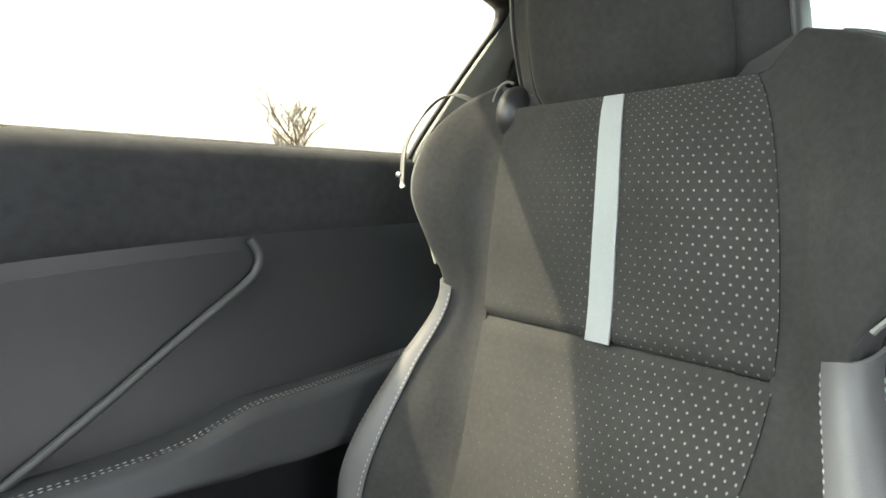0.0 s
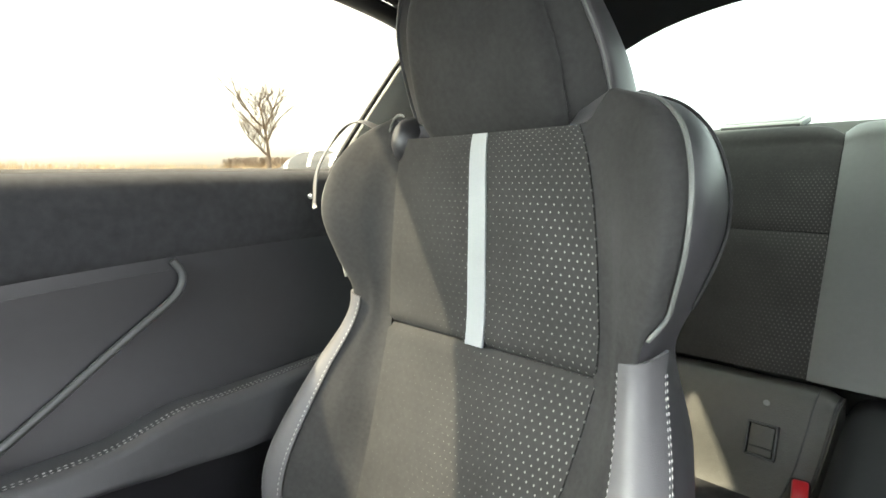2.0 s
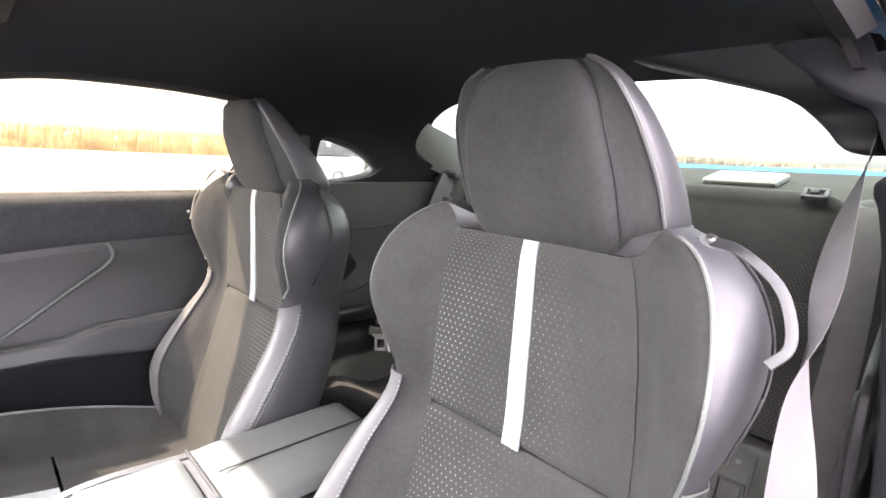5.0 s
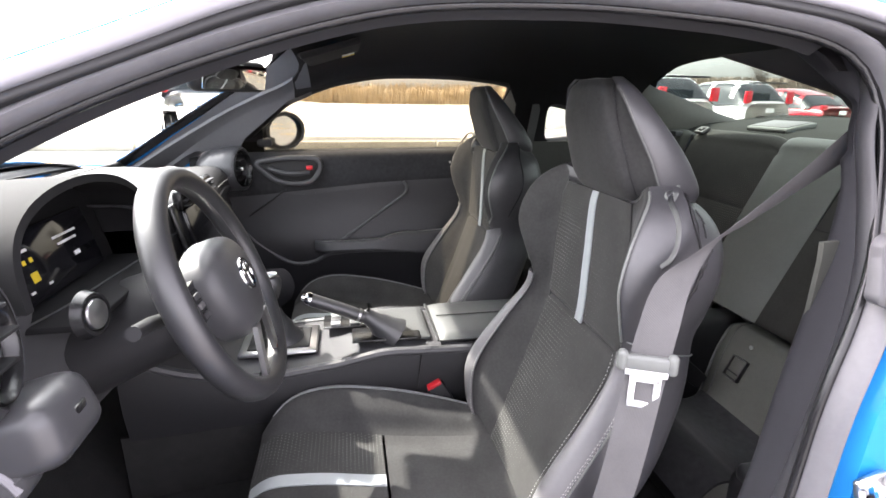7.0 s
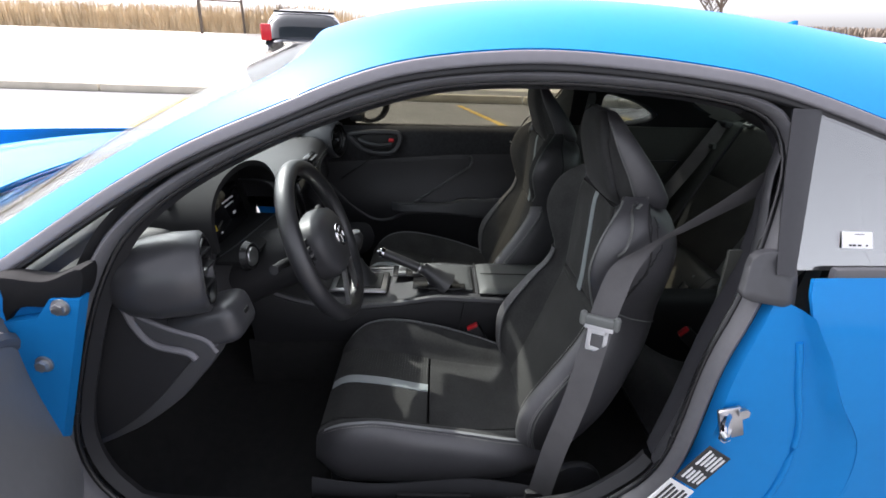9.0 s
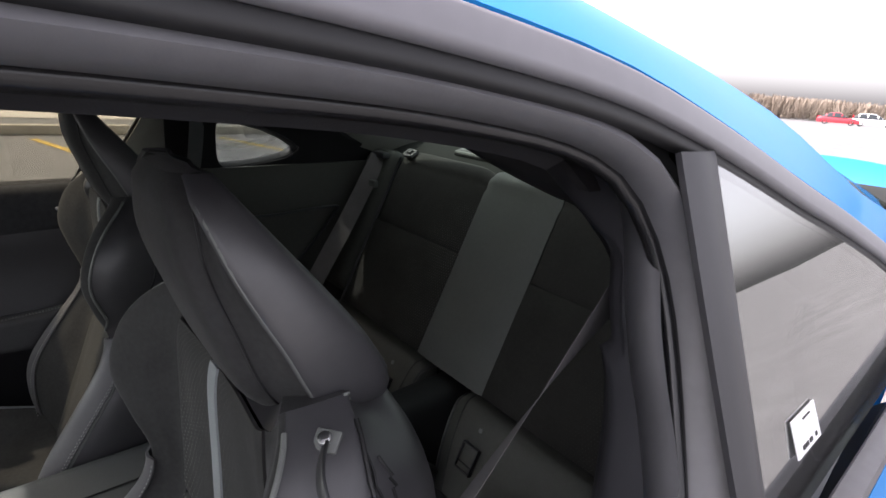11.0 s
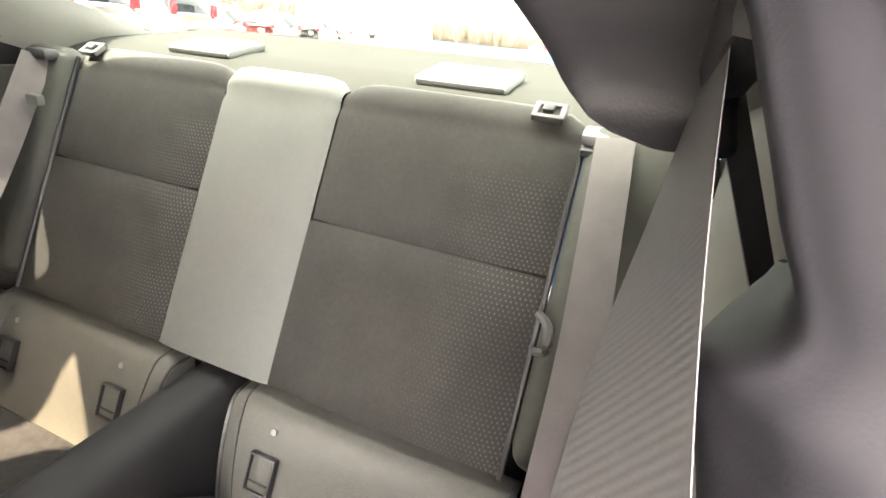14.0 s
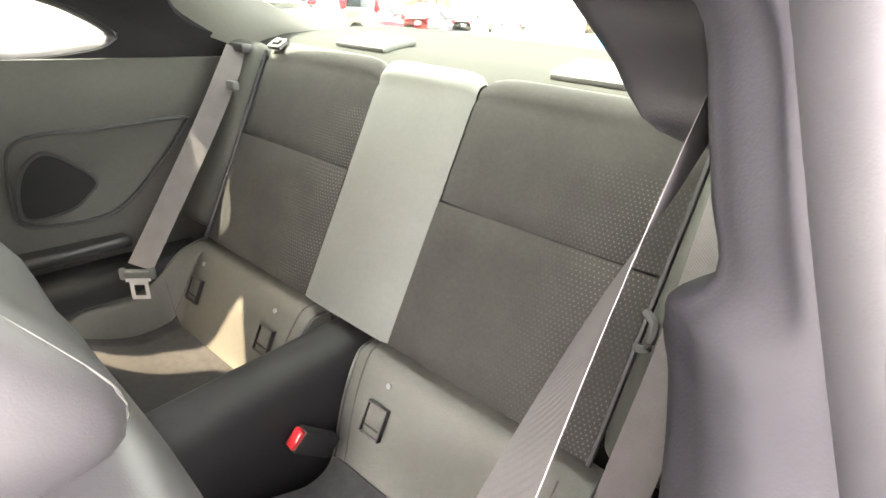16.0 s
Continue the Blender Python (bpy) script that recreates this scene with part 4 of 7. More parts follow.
    # belt guide on the outboard shoulder: snap tab and button, a thin hanging strap, seams, a stitched slot
    def on_shell(x, y, z, out=0.003):
        goal = Vector((x, y, z))
        k, h = min(((3.6 + 0.1 * i, 0.66 + 0.0065 * j) for i in range(40) for j in range(40)), key=lambda q: (seat_point(*q) - goal).length)
        return W(seat_point(k, h, out))
    if s > 0:
        hang = curve([W(Vector((0.186, -0.014, 0.890))), W(Vector((0.214, -0.006, 0.905))), W(Vector((0.240, 0.002, 0.903))), W(Vector((0.262, 0.014, 0.880))), W(Vector((0.262, 0.040, 0.842))), W(Vector((0.248, 0.056, 0.797))), W(Vector((0.243, 0.058, 0.790)))], 40)
        bm = bmesh.new()
        sweep(bm, hang, lambda t: rrect(0.013 - 0.006 * t, 0.0022, 0.0009), ref=(0.25, 0.35, 0.9))
        st = part("belt_guide_strap", bm, LEATHER_S, seat, "thin black leather belt guide strap")
        part("belt_guide_button", disc(W(Vector((0.249, 0.060, 0.806))), (-0.5, 0.85, 0), 0.0035, 0.004, 14, 0.001), SATIN, st, "round snap button")
    else:
        tab = on_shell(0.172, -0.013, 0.900)
        t = Vector((0.35 * s, 0.45, 0.82)).to_track_quat("Z", "Y").to_matrix()
        tb = part("belt_guide_tab", rbox((0.017, 0.014, 0.003), tab, 0.001, t), LEATHER_M, seat, "small square leather tab")
        part("belt_guide_button", disc(tab + t @ Vector((0, 0, 0.003)), t @ Vector((0, 0, 1)), 0.0045, 0.004, 16, 0.001), SATIN, tb, "round snap button")
        hang = curve([tab + t @ Vector((0, 0, 0.002)), W(Vector((0.205, 0.004, 0.897))), W(Vector((0.236, 0.010, 0.878))), W(Vector((0.250, 0.016, 0.856))), W(Vector((0.254, 0.024, 0.836))), W(Vector((0.244, 0.030, 0.822)))], 36)
        bm = bmesh.new()
        sweep(bm, hang, rrect(0.008, 0.0024, 0.001), ref=(0.15 * s, 0.9, 0.35))
        part("belt_guide_strap", bm, LEATHER, seat, "thin black leather belt guide strap")
    for o in (0.0, -0.018):
        part("slot_seam", tube([on_shell(0.205 + 0.045 * i / 12, -0.046 + o + 0.010 * i / 12, 0.912 - 0.05 * i / 12, 0.001) for i in range(13)], 0.0011, 5), RUBBER_D, seat)
    part("seam", tube([on_shell(0.240 - 0.01 * i / 16, -0.062 + 0.06 * i / 16, 0.850 - 0.13 * i / 16, 0.001) for i in range(17)], 0.0011, 5), RUBBER_D, seat)
    return seat


front_seat(1, "black suede bucket seat with silver stripe on the passenger side")
front_seat(-1, "black suede bucket seat with silver stripe by the open door")

# ---- rear bench ----
def rear_y(z):
    return -0.699 - 0.47 * (z - 0.724)


bench = thing("rear_bench", "black suede rear bench back with a grey centre band", "car seat", at=(0, -0.6, 0.30))


def rear_patch(name, x0, x1, z0, z1, mat, lab="", nu=16, nv=14, puff=0.012, lift=0.0):
    def f(u, v):
        x, z = x0 + (x1 - x0) * u, z0 + (z1 - z0) * v
        e = (1 - abs(2 * u - 1) ** 8) * (1 - abs(2 * v - 1) ** 8)
        return Vector((x, rear_y(z) + lift + puff * e, z))
    return part(name, surf(f, nu, nv, uv=lambda u, v: (max(x0, x1) - x0 - (x1 - x0) * u, v * (z1 - z0)), thick=0.004), mat, bench, lab, 50)


def rolled(x0, x1, z0, nu, puff, lift=0.0, top=0.893, r=0.024):
    """A back panel from z0 up to the top edge and over it, down to the shelf behind."""
    def f(u, v):
        x = x0 + (x1 - x0) * u
        e = 1 - abs(2 * u - 1) ** 8
        if v < 0.6:
            z = z0 + (top - z0) * v / 0.6
            return Vector((x, rear_y(z) + lift + puff * e * min(1.0, (v + 0.02) / 0.1) ** 0.5, z))
        a = (v - 0.6) / 0.4 * math.pi * 0.80
        k = r + puff * e
        drop = 0.010 * abs(2 * u - 1) ** 10
        return Vector((x, rear_y(top) + lift - r + k * math.cos(a), top + (k + lift) * math.sin(a) - drop))
    return surf(f, nu, 30, uv=lambda u, v: (max(x0, x1) - x0 - (x1 - x0) * u, v * 0.30), thick=0.004)


for s in (1, -1):
    rear_patch("back_panel", s * 0.117, s * 0.492, 0.485, 0.722, SUEDE_R, "perforated black suede lower back panel")
    part("back_panel", rolled(s * 0.117, s * 0.491, 0.726, 18, 0.010), SUEDE_U, bench, "black suede upper back panel rolled over the top", 60)
    pipe = [Vector((s * 0.494, rear_y(0.485 + 0.42 * i / 30) + 0.006, 0.485 + 0.42 * i / 30)) for i in range(31)]
    part("piping", tube(pipe, 0.004, 6), LEATHER, bench)
    if s < 0:
        part("release_strap", tube(curve([(s * 0.494, -0.660, 0.690), (s * 0.512, -0.632, 0.692), (s * 0.515, -0.618, 0.668), (s * 0.500, -0.635, 0.652)], 14), 0.006, 6), WEB, bench, "small webbing loop")
part("centre_band", rolled(-0.1155, 0.1155, 0.485, 14, 0.008, 0.003), LEATHER_M, bench, "smooth grey leather centre band", 60)
part("top_filler", rbox((0.97, 0.03, 0.06), (0, -0.825, 0.880), 0.012), SUEDE, bench)
part("back_board", rbox((0.98, 0.05, 0.43), (0, -0.735, 0.69), 0.01, Matrix.Rotation(radians(25.2), 3, "X")), PLASTIC, bench)
for s in (1, -1):
    lt = thing("seat_latch", "pale plastic folding latch on the bench top", "latch", "bench latches", at=(s * 0.43, -0.80, 0.93))
    t = Matrix.Rotation(radians(-32), 3, "X")
    c = Vector((s * 0.443, -0.775, 0.9235))
    for dx, dy, sx, sy in ((0.018, 0, 0.008, 0.032), (-0.018, 0, 0.008, 0.032), (0, 0.0125, 0.044, 0.007), (0, -0.0125, 0.044, 0.007)):
        part("latch_bezel", rbox((sx, sy, 0.010), c + t @ Vector((dx, dy, 0)), 0.002, t), FLASH, lt, "pale grey latch bezel")
    part("latch_pocket", rbox((0.030, 0.021, 0.004), c + t @ Vector((0, 0, -0.002)), 0.001, t), RUBBER_D, lt, "dark latch pocket")
    part("latch_button", rbox((0.016, 0.014, 0.010), c + t @ Vector((0.002, -0.003, 0.003)), 0.003, t), PLASTIC_G, lt, "dark latch button")

# rear cushions: two scooped buckets
LEATHER_R = material("rear_leather", (0.088, 0.088, 0.080), 0.5, vary=0.15, vary_scale=6, bump=0.3, bump_scale=380, grain="cell", depth=0.0006)
c_in = spline([(-0.62, 0.066), (-0.56, 0.070), (-0.51, 0.082), (-0.47, 0.104), (-0.42, 0.112), (-0.37, 0.100), (-0.30, 0.095), (-0.18, 0.100)])
b_z = spline([(-0.62, 0.470), (-0.585, 0.471), (-0.562, 0.466), (-0.545, 0.444), (-0.52, 0.395), (-0.49, 0.325), (-0.472, 0.297), (-0.445, 0.288), (-0.38, 0.290), (-0.32, 0.315), (-0.27, 0.345), (-0.225, 0.350), (-0.18, 0.300)])
w_z = spline([(-0.62, 0.471), (-0.56, 0.468), (-0.525, 0.456), (-0.48, 0.418), (-0.43, 0.388), (-0.37, 0.384), (-0.28, 0.380), (-0.18, 0.33)])


def cushion_z(y, u):
    """Height of the rear cushion: a ledge by the backrest, a steep wall, then a deep seat pan with an outer wall."""
    z = b_z(y)
    return z + max(0.0, w_z(y) - z) * smooth((u - 0.84) / 0.13)


def rear_cushion(s):
    q = thing("rear_cushion", "deep grey leather rear seat bucket with a dark suede pan", "car seat", "rear cushions", at=(s * 0.31, -0.4, 0.22))

    def at(u, y):
        x = c_in(y) + (0.520 - c_in(y)) * u
        lip = 0.010 * (1 - min(1.0, u / 0.05)) ** 2
        return Vector((s * x, y, cushion_z(y, u) - lip))

    def side(u, v):
        y = -0.605 + 0.425 * u
        return Vector((s * (c_in(y) - 0.004 * math.sin(math.pi * v)), y, cushion_z(y, 0) - 0.010 - (cushion_z(y, 0) - 0.222) * v))
    part("cushion_back", surf(lambda u, v: at(u, -0.605 + 0.130 * v), 36, 30, thick=0.005), LEATHER_R, q, "grey leather ledge and back wall of the bucket", 60)
    part("cushion_pan", surf(lambda u, v: at(0.875 * u, -0.4745 + 0.2945 * v), 30, 30, thick=0.005), SUEDE_D, q, "dark suede seat pan", 60)
    part("cushion_wall", surf(lambda u, v: at(0.8755 + 0.1245 * u, -0.4745 + 0.2945 * v), 10, 30, thick=0.005), LEATHER_R, q, "grey leather outer wall of the bucket", 60)
    part("cushion_side", surf(side, 40, 6, thick=0.005), LEATHER_R, q, "leather cushion side towards the tunnel", 60)
    part("wall_seam", tube([at(0.885, -0.474 - 0.080 * i / 20) + Vector((0, 0.001, 0.001)) for i in range(21)], 0.0012, 5), LEATHER, q)
    part("wall_piping", tube([at(0.985, -0.59 + 0.38 * i / 40) + Vector((0, 0, 0.002)) for i in range(41)], 0.0022, 6), LEATHER, q, "dark piping along the outer wall")
    part("cushion_base", rbox((0.34, 0.38, 0.06), (s * 0.335, -0.40, 0.250), 0.02), LEATHER, q)
    edge = [(-0.60 + 0.40 * i / 60) for i in range(61)]
    part("piping", tube([Vector((s * c_in(y), y, cushion_z(y, 0) - 0.010)) for y in edge], 0.0032, 6), LEATHER, q, "black piping round the edge")
    part("seam", tube([Vector((s * (c_in(y) + 0.026), y, cushion_z(y, 0) + 0.0012)) for y in edge], 0.0014, 5), LEATHER, q)
    for x in (0.160, 0.440):
        b = thing("isofix_cover", "small black anchor flap on the rear cushion", "anchor cover", "anchor covers", at=(s * x, -0.51, 0.39))
        t = Matrix.Rotation(radians(24), 3, "X")
        c = Vector((s * x, -0.514, 0.3875))
        nrm = t @ Vector((0, 1, 0))
        for dx, dz, sx, sz in ((0.021, 0, 0.004, 0.058), (-0.021, 0, 0.004, 0.058), (0, 0.027, 0.046, 0.004), (0, -0.027, 0.046, 0.004)):
            part("frame", rbox((sx, 0.012, sz), c + t @ Vector((dx, 0, dz)) + nrm * 0.002, 0.0015, t), LEATHER, b)
        part("flap", rbox((0.036, 0.006, 0.050), c + nrm * 0.002, 0.004, t), LEATHER_R, b, "leather anchor flap")
        part("slot", rbox((0.034, 0.004, 0.003), c + nrm * 0.005 + t @ Vector((0, 0, -0.012)), 0.001, t), RUBBER_D, b)
        part("dot", disc((s * (x + 0.002), -0.5445, 0.443), (0, 0.9, 0.45), 0.005, 0.003, 14), LEATHER_G, b, "pale round marker")
    return q


rear_cushion(1)
rear_cushion(-1)
tun = thing("rear_tunnel", "black moulded tunnel between the rear cushions", "console", at=(0, -0.4, 0.22))
part("body", surf(lambda u, v: (lambda a: Vector((0.072 * math.copysign(abs(math.cos(a)) ** 0.55, math.cos(a)), 0.03 - 0.65 * v, 0.205 + (0.252 + 0.010 * v) * abs(math.sin(a)) ** 0.5)))(math.pi * u), 28, 16, thick=0.004), PLASTIC, tun, "matt black moulded cover", 60)
part("front_foot", rbox((0.17, 0.12, 0.05), (0, -0.02, 0.225), 0.018, seg=3), PLASTIC, tun, "flared foot of the cover")
part("rear_carpet", surf(lambda u, v: Vector(((2 * u - 1) * 0.60, 0.02 - 0.64 * v, 0.212 + 0.018 * v)), 8, 8, thick=-0.004), CARPET, tun, "black carpet beside the tunnel")


def buckle(at, turn, label):
    b = thing("belt_buckle", label, "seat belt buckle", "buckles", at=at)
    t = turn
    part("body", rbox((0.026, 0.042, 0.085), at, 0.006, t), PLASTIC, b, "black plastic buckle body")
    part("release_button", rbox((0.021, 0.034, 0.014), Vector(at) + t @ Vector((0, 0, 0.042)), 0.004, t), RED, b, "bright red release button")
    return b


for s in (-1, 1):
    buckle((s * 0.094, -0.440, 0.348), Vector((-s * 0.10, 0.72, 0.62)).to_track_quat("Z", "Y").to_matrix(), "black buckle with a red button by the rear cushion")
buckle((-0.128, 0.215, 0.362), Matrix.Rotation(radians(-28), 3, "X"), "black buckle with a red button beside the console")
buckle((0.128, 0.215, 0.362), Matrix.Rotation(radians(-28), 3, "X"), "black buckle with a red button beside the console")

# rear shelf with speaker covers
shelf = part("rear_shelf", surf(lambda u, v: Vector(((2 * u - 1) * (0.62 + 0.02 * v), -0.800 - 0.56 * v, 0.880 + 0.030 * math.sin(min(1.0, v * 4.2) * math.pi / 2) + 0.045 * v - 0.05 * max(0, v - 0.85))), 24, 30, thick=-0.02), FLOORP, None, "", 40)
tagged(shelf, "dark grey felt rear parcel shelf", "parcel shelf", kind="structure")
for s in (1, -1):
    sp = thing("shelf_speaker", "flat raised speaker cover on the rear shelf", "speaker", "shelf speakers", at=(s * 0.275, -0.917, 0.94))
    t = Matrix.Rotation(radians(-10.5), 3, "X")
    c = Vector((s * 0.275, -0.917, 0.944))
    cv = part("cover", rbox((0.160, 0.104, 0.016), c, 0.006, t), LEATHER_M, sp, "grey plastic speaker cover")
    part("grille", rbox((0.140, 0.086, 0.004), c + t @ Vector((0, 0, 0.0085)), 0.0015, t), FLASH, cv, "pale grey speaker cloth")
    part("front_strip", rbox((0.150, 0.003, 0.008), c + t @ Vector((0, 0.0525, -0.001)), 0.001, t), RUBBER_D, cv, "dark strip along the front face")

# ---- dashboard ----
POD = material("satin_dash", (0.050, 0.050, 0.054), 0.34, spec=0.6, vary=0.12, vary_scale=4, bump=0.10, bump_scale=1100, grain="cell", depth=0.0003)
dash = thing("dashboard", "black dashboard with a padded top and round side vents", "dashboard", at=(0, 0.9, 0.45))
d_top = spline([(-0.69, 0.775), (-0.62, 0.790), (-0.54, 0.830), (-0.35, 0.868), (-0.15, 0.832), (0.1, 0.815), (0.45, 0.815), (0.66, 0.795)])
d_face = spline([(-0.69, 0.925), (-0.64, 0.915), (-0.58, 0.880), (-0.53, 0.790), (-0.48, 0.765), (-0.35, 0.745), (-0.12, 0.735), (0.12, 0.72), (0.4, 0.765), (0.66, 0.785)])


def dash_section(x):
    """Side profile of the dashboard at x, from the windscreen edge down to the knees."""
    t, f = d_top(x), d_face(x)
    return [Vector(p) for p in ((x, 1.24, 0.795), (x, 1.10, min(t, 0.81)), (x, 0.95, t - 0.006), (x, f + 0.05, t), (x, f + 0.008, t - 0.02), (x, f, t - 0.06), (x, f + 0.03, 0.70), (x, f + 0.02, 0.64), (x, f + 0.06, 0.56), (x, f + 0.20, 0.48))]


pad_top = part("top_pad", surf(lambda u, v: catmull(dash_section(-0.685 + 1.37 * u), 5 * v), 48, 24, thick=0.004), PLASTIC, dash, "grained black padded dash top", 60)
low = part("lower_panel", surf(lambda u, v: catmull(dash_section(-0.685 + 1.37 * u), 5 + 4 * v), 48, 18, thick=0.004), PLASTIC_G, dash, "dark grey lower dash panel", 60)
for o in (pad_top, low):
    solidcut(o, [rbox((0.29, 0.25, 0.17), (-0.355, 0.710, 0.845), 0.0)])
for s in (1, -1):
    # end caps and big round vents
    bm = bmesh.new()
    sec = [catmull(dash_section(s * 0.683), 9 * i / 30) for i in range(31)]
    vs = [bm.verts.new(p + Vector((s * 0.006, 0, 0))) for p in sec] + [bm.verts.new((s * 0.689, 1.24, 0.48))]
    bm.faces.new(vs)
    part("end_cap", bm, PLASTIC_G, dash, "dark grey dash end panel")
    c = Vector((s * 0.615, 0.748, 0.790))
    ax = Vector((-s * 0.30, -1, 0.06)).normalized()
    pod = part("vent_pod", lathe(c + ax * -0.16, ax, [(0.040, 0.03), (0.058, 0.05), (0.069, 0.09), (0.072, 0.13), (0.070, 0.166), (0.063, 0.172), (0.056, 0.166), (0.053, 0.13)], 40), POD, dash, "barrel-shaped vent housing", 60)
    part("vent_ring", lathe(c + ax * -0.002, ax, [(0.050, 0.0), (0.053, 0.012), (0.057, 0.015), (0.060, 0.006), (0.058, 0.0)], 40), GLOSS, pod, "glossy vent ring")
    part("vent_disc", disc(c + ax * -0.03, ax, 0.053, 0.006, 32), RUBBER_D, pod)
    for k in (-0.03, 0.0, 0.03):
        part("vent_blade", rbox((0.10 if k == 0 else 0.078, 0.03, 0.004), c + ax * -0.01 + Vector((0, 0, k)), 0.001), PLASTIC, pod)
    part("vent_knob", rbox((0.014, 0.016, 0.012), c + ax * 0.002, 0.003), SATIN, pod)
# driver's knee side: the flank that faces the open door, framed by a pale chamfer
def plate(outline, x, thick, n=60, bev=0.0):
    """A solid side panel over a smooth outline of (y, z)."""
    bm = bmesh.new()
    P = [(p.y, p.z) for p in curve([(0, y, z) for y, z in outline], n, True)]
    bm.faces.new([bm.verts.new((x, y, z)) for y, z in P])
    r = bmesh.ops.extrude_face_region(bm, geom=bm.faces[:])
    bmesh.ops.translate(bm, verts=[v for v in r["geom"] if isinstance(v, bmesh.types.BMVert)], vec=(thick, 0, 0))
    if bev:
        es = [e for e in bm.edges if any(len(f.verts) > 4 for f in e.link_faces)]
        bmesh.ops.bevel(bm, geom=es, offset=bev, segments=2, profile=0.5, affect="EDGES")
    return bm


part("flank_frame", plate([(0.935, 0.800), (0.905, 0.788), (0.868, 0.772), (0.835, 0.722), (0.80, 0.702), (0.728, 0.672), (0.722, 0.650), (0.765, 0.595), (0.811, 0.545), (0.906, 0.475), (1.02, 0.44), (1.03, 0.60), (0.98, 0.72)], -0.658, 0.05, bev=0.008), PLASTIC_G, dash, "pale-edged grey dash flank")
part("flank_panel", plate([(0.930, 0.770), (0.900, 0.772), (0.866, 0.752), (0.837, 0.680), (0.765, 0.650), (0.772, 0.635), (0.86, 0.535), (0.95, 0.468), (1.02, 0.455), (1.01, 0.60), (0.965, 0.71)], -0.664, 0.02, bev=0.003), PLASTIC, dash, "dark flat side panel")
line = curve([(-0.662, 0.915, 0.786), (-0.662, 0.872, 0.768), (-0.662, 0.850, 0.705), (-0.662, 0.825, 0.672), (-0.662, 0.772, 0.658), (-0.662, 0.758, 0.645)], 40)
part("flank_chamfer", tube(line, 0.006, 8), TRIMSTRIP, dash, "pale grey chamfer line")
part("flank_chamfer", tube(curve([(-0.655, 0.845, 0.722), (-0.655, 0.80, 0.700), (-0.655, 0.742, 0.680), (-0.655, 0.724, 0.655)], 24), 0.004, 8), TRIMSTRIP, dash, "pale grey chamfer line")
part("flank_ledge", rbox((0.10, 0.13, 0.075), (-0.605, 0.748, 0.690), 0.025, Matrix.Rotation(radians(-16), 3, "X"), seg=4), POD, dash, "rounded switch ledge")
part("ledge_switch", rbox((0.022, 0.006, 0.030), (-0.600, 0.688, 0.700), 0.004), GLOSS, dash, "small black switch")
# instrument binnacle
HOOD = material("binnacle_black", (0.014, 0.014, 0.015), 0.8, spec=0.15, vary=0.15, vary_scale=5, bump=0.15, bump_scale=900)
part("binnacle_hood", surf(lambda u, v: Vector((-0.35 + 0.175 * math.cos(math.pi * u) * (1 + 0.1 * v), 0.95 - 0.20 * v + 0.02 * math.sin(math.pi * u), 0.79 + (0.108 + 0.012 * v) * math.sin(math.pi * u) ** 0.6)), 28, 10, thick=0.012), HOOD, dash, "curved hood over the gauges", 60)
tilt = Matrix.Rotation(radians(-14), 3, "X")
cl = part("gauge_screen", rbox((0.215, 0.014, 0.094), (-0.362, 0.812, 0.806), 0.005, tilt), SCREEN, dash, "dark digital gauge screen")
part("gauge_bezel", rbox((0.320, 0.010, 0.150), (-0.355, 0.826, 0.815), 0.004, tilt), HOOD, cl, "matt black gauge surround")
part("gauge_ledge", rbox((0.300, 0.11, 0.010), (-0.355, 0.765, 0.754), 0.004), HOOD, cl)
for dx, dz, w, h, m in ((-0.062, 0.022, 0.016, 0.004, WHITE), (-0.070, 0.008, 0.006, 0.006, YELLOW), (-0.055, 0.008, 0.006, 0.006, YELLOW), (-0.062, -0.014, 0.014, 0.013, YELLOW), (-0.080, -0.030, 0.008, 0.003, WHITE), (-0.040, -0.030, 0.008, 0.003, WHITE), (0.035, 0.020, 0.060, 0.0035, WHITE), (0.035, 0.010, 0.048, 0.0035, WHITE), (0.045, -0.012, 0.014, 0.006, WHITE)):
    part("gauge_mark", rbox((w, 0.001, h), Vector((-0.362, 0.812, 0.806)) + tilt @ Vector((dx, -0.0076, dz)), 0.0, tilt), m, cl)
bt = part("start_button", disc((-0.512, 0.704, 0.775), (-0.15, -1, 0.1), 0.018, 0.010, 32, 0.003), SATIN, dash, "round brushed start button")
part("button_ring", lathe((-0.512, 0.704, 0.775), (-0.15, -1, 0.1), [(0.019, 0.0), (0.021, 0.007), (0.025, 0.007), (0.029, -0.004)], 32), GLOSS, bt)
# centre screen and controls
scr = part("touch_screen", rbox((0.215, 0.014, 0.125), (0.01, 0.708, 0.745), 0.006, Matrix.Rotation(radians(-12), 3, "X")), SCREEN, dash, "dark central touch screen")
part("screen_frame", rbox((0.26, 0.012, 0.165), (0.01, 0.718, 0.740), 0.012, Matrix.Rotation(radians(-12), 3, "X"), seg=3), GLOSS, scr)
for x in (-0.075, 0.01, 0.095):
    part("climate_dial", disc((x, 0.725, 0.615), (0, -1, 0.2), 0.024, 0.022, 32, 0.003), PLASTIC, dash, "round climate dial")
    part("dial_ring", lathe((x, 0.72, 0.616), (0, -1, 0.2), [(0.025, 0.0), (0.029, 0.004), (0.029, 0.0)], 24), SATIN, dash)
for k in range(5):
    part("toggle_switch", rbox((0.022, 0.02, 0.012), (-0.055 + 0.032 * k, 0.715, 0.575), 0.003), SATIN, dash)
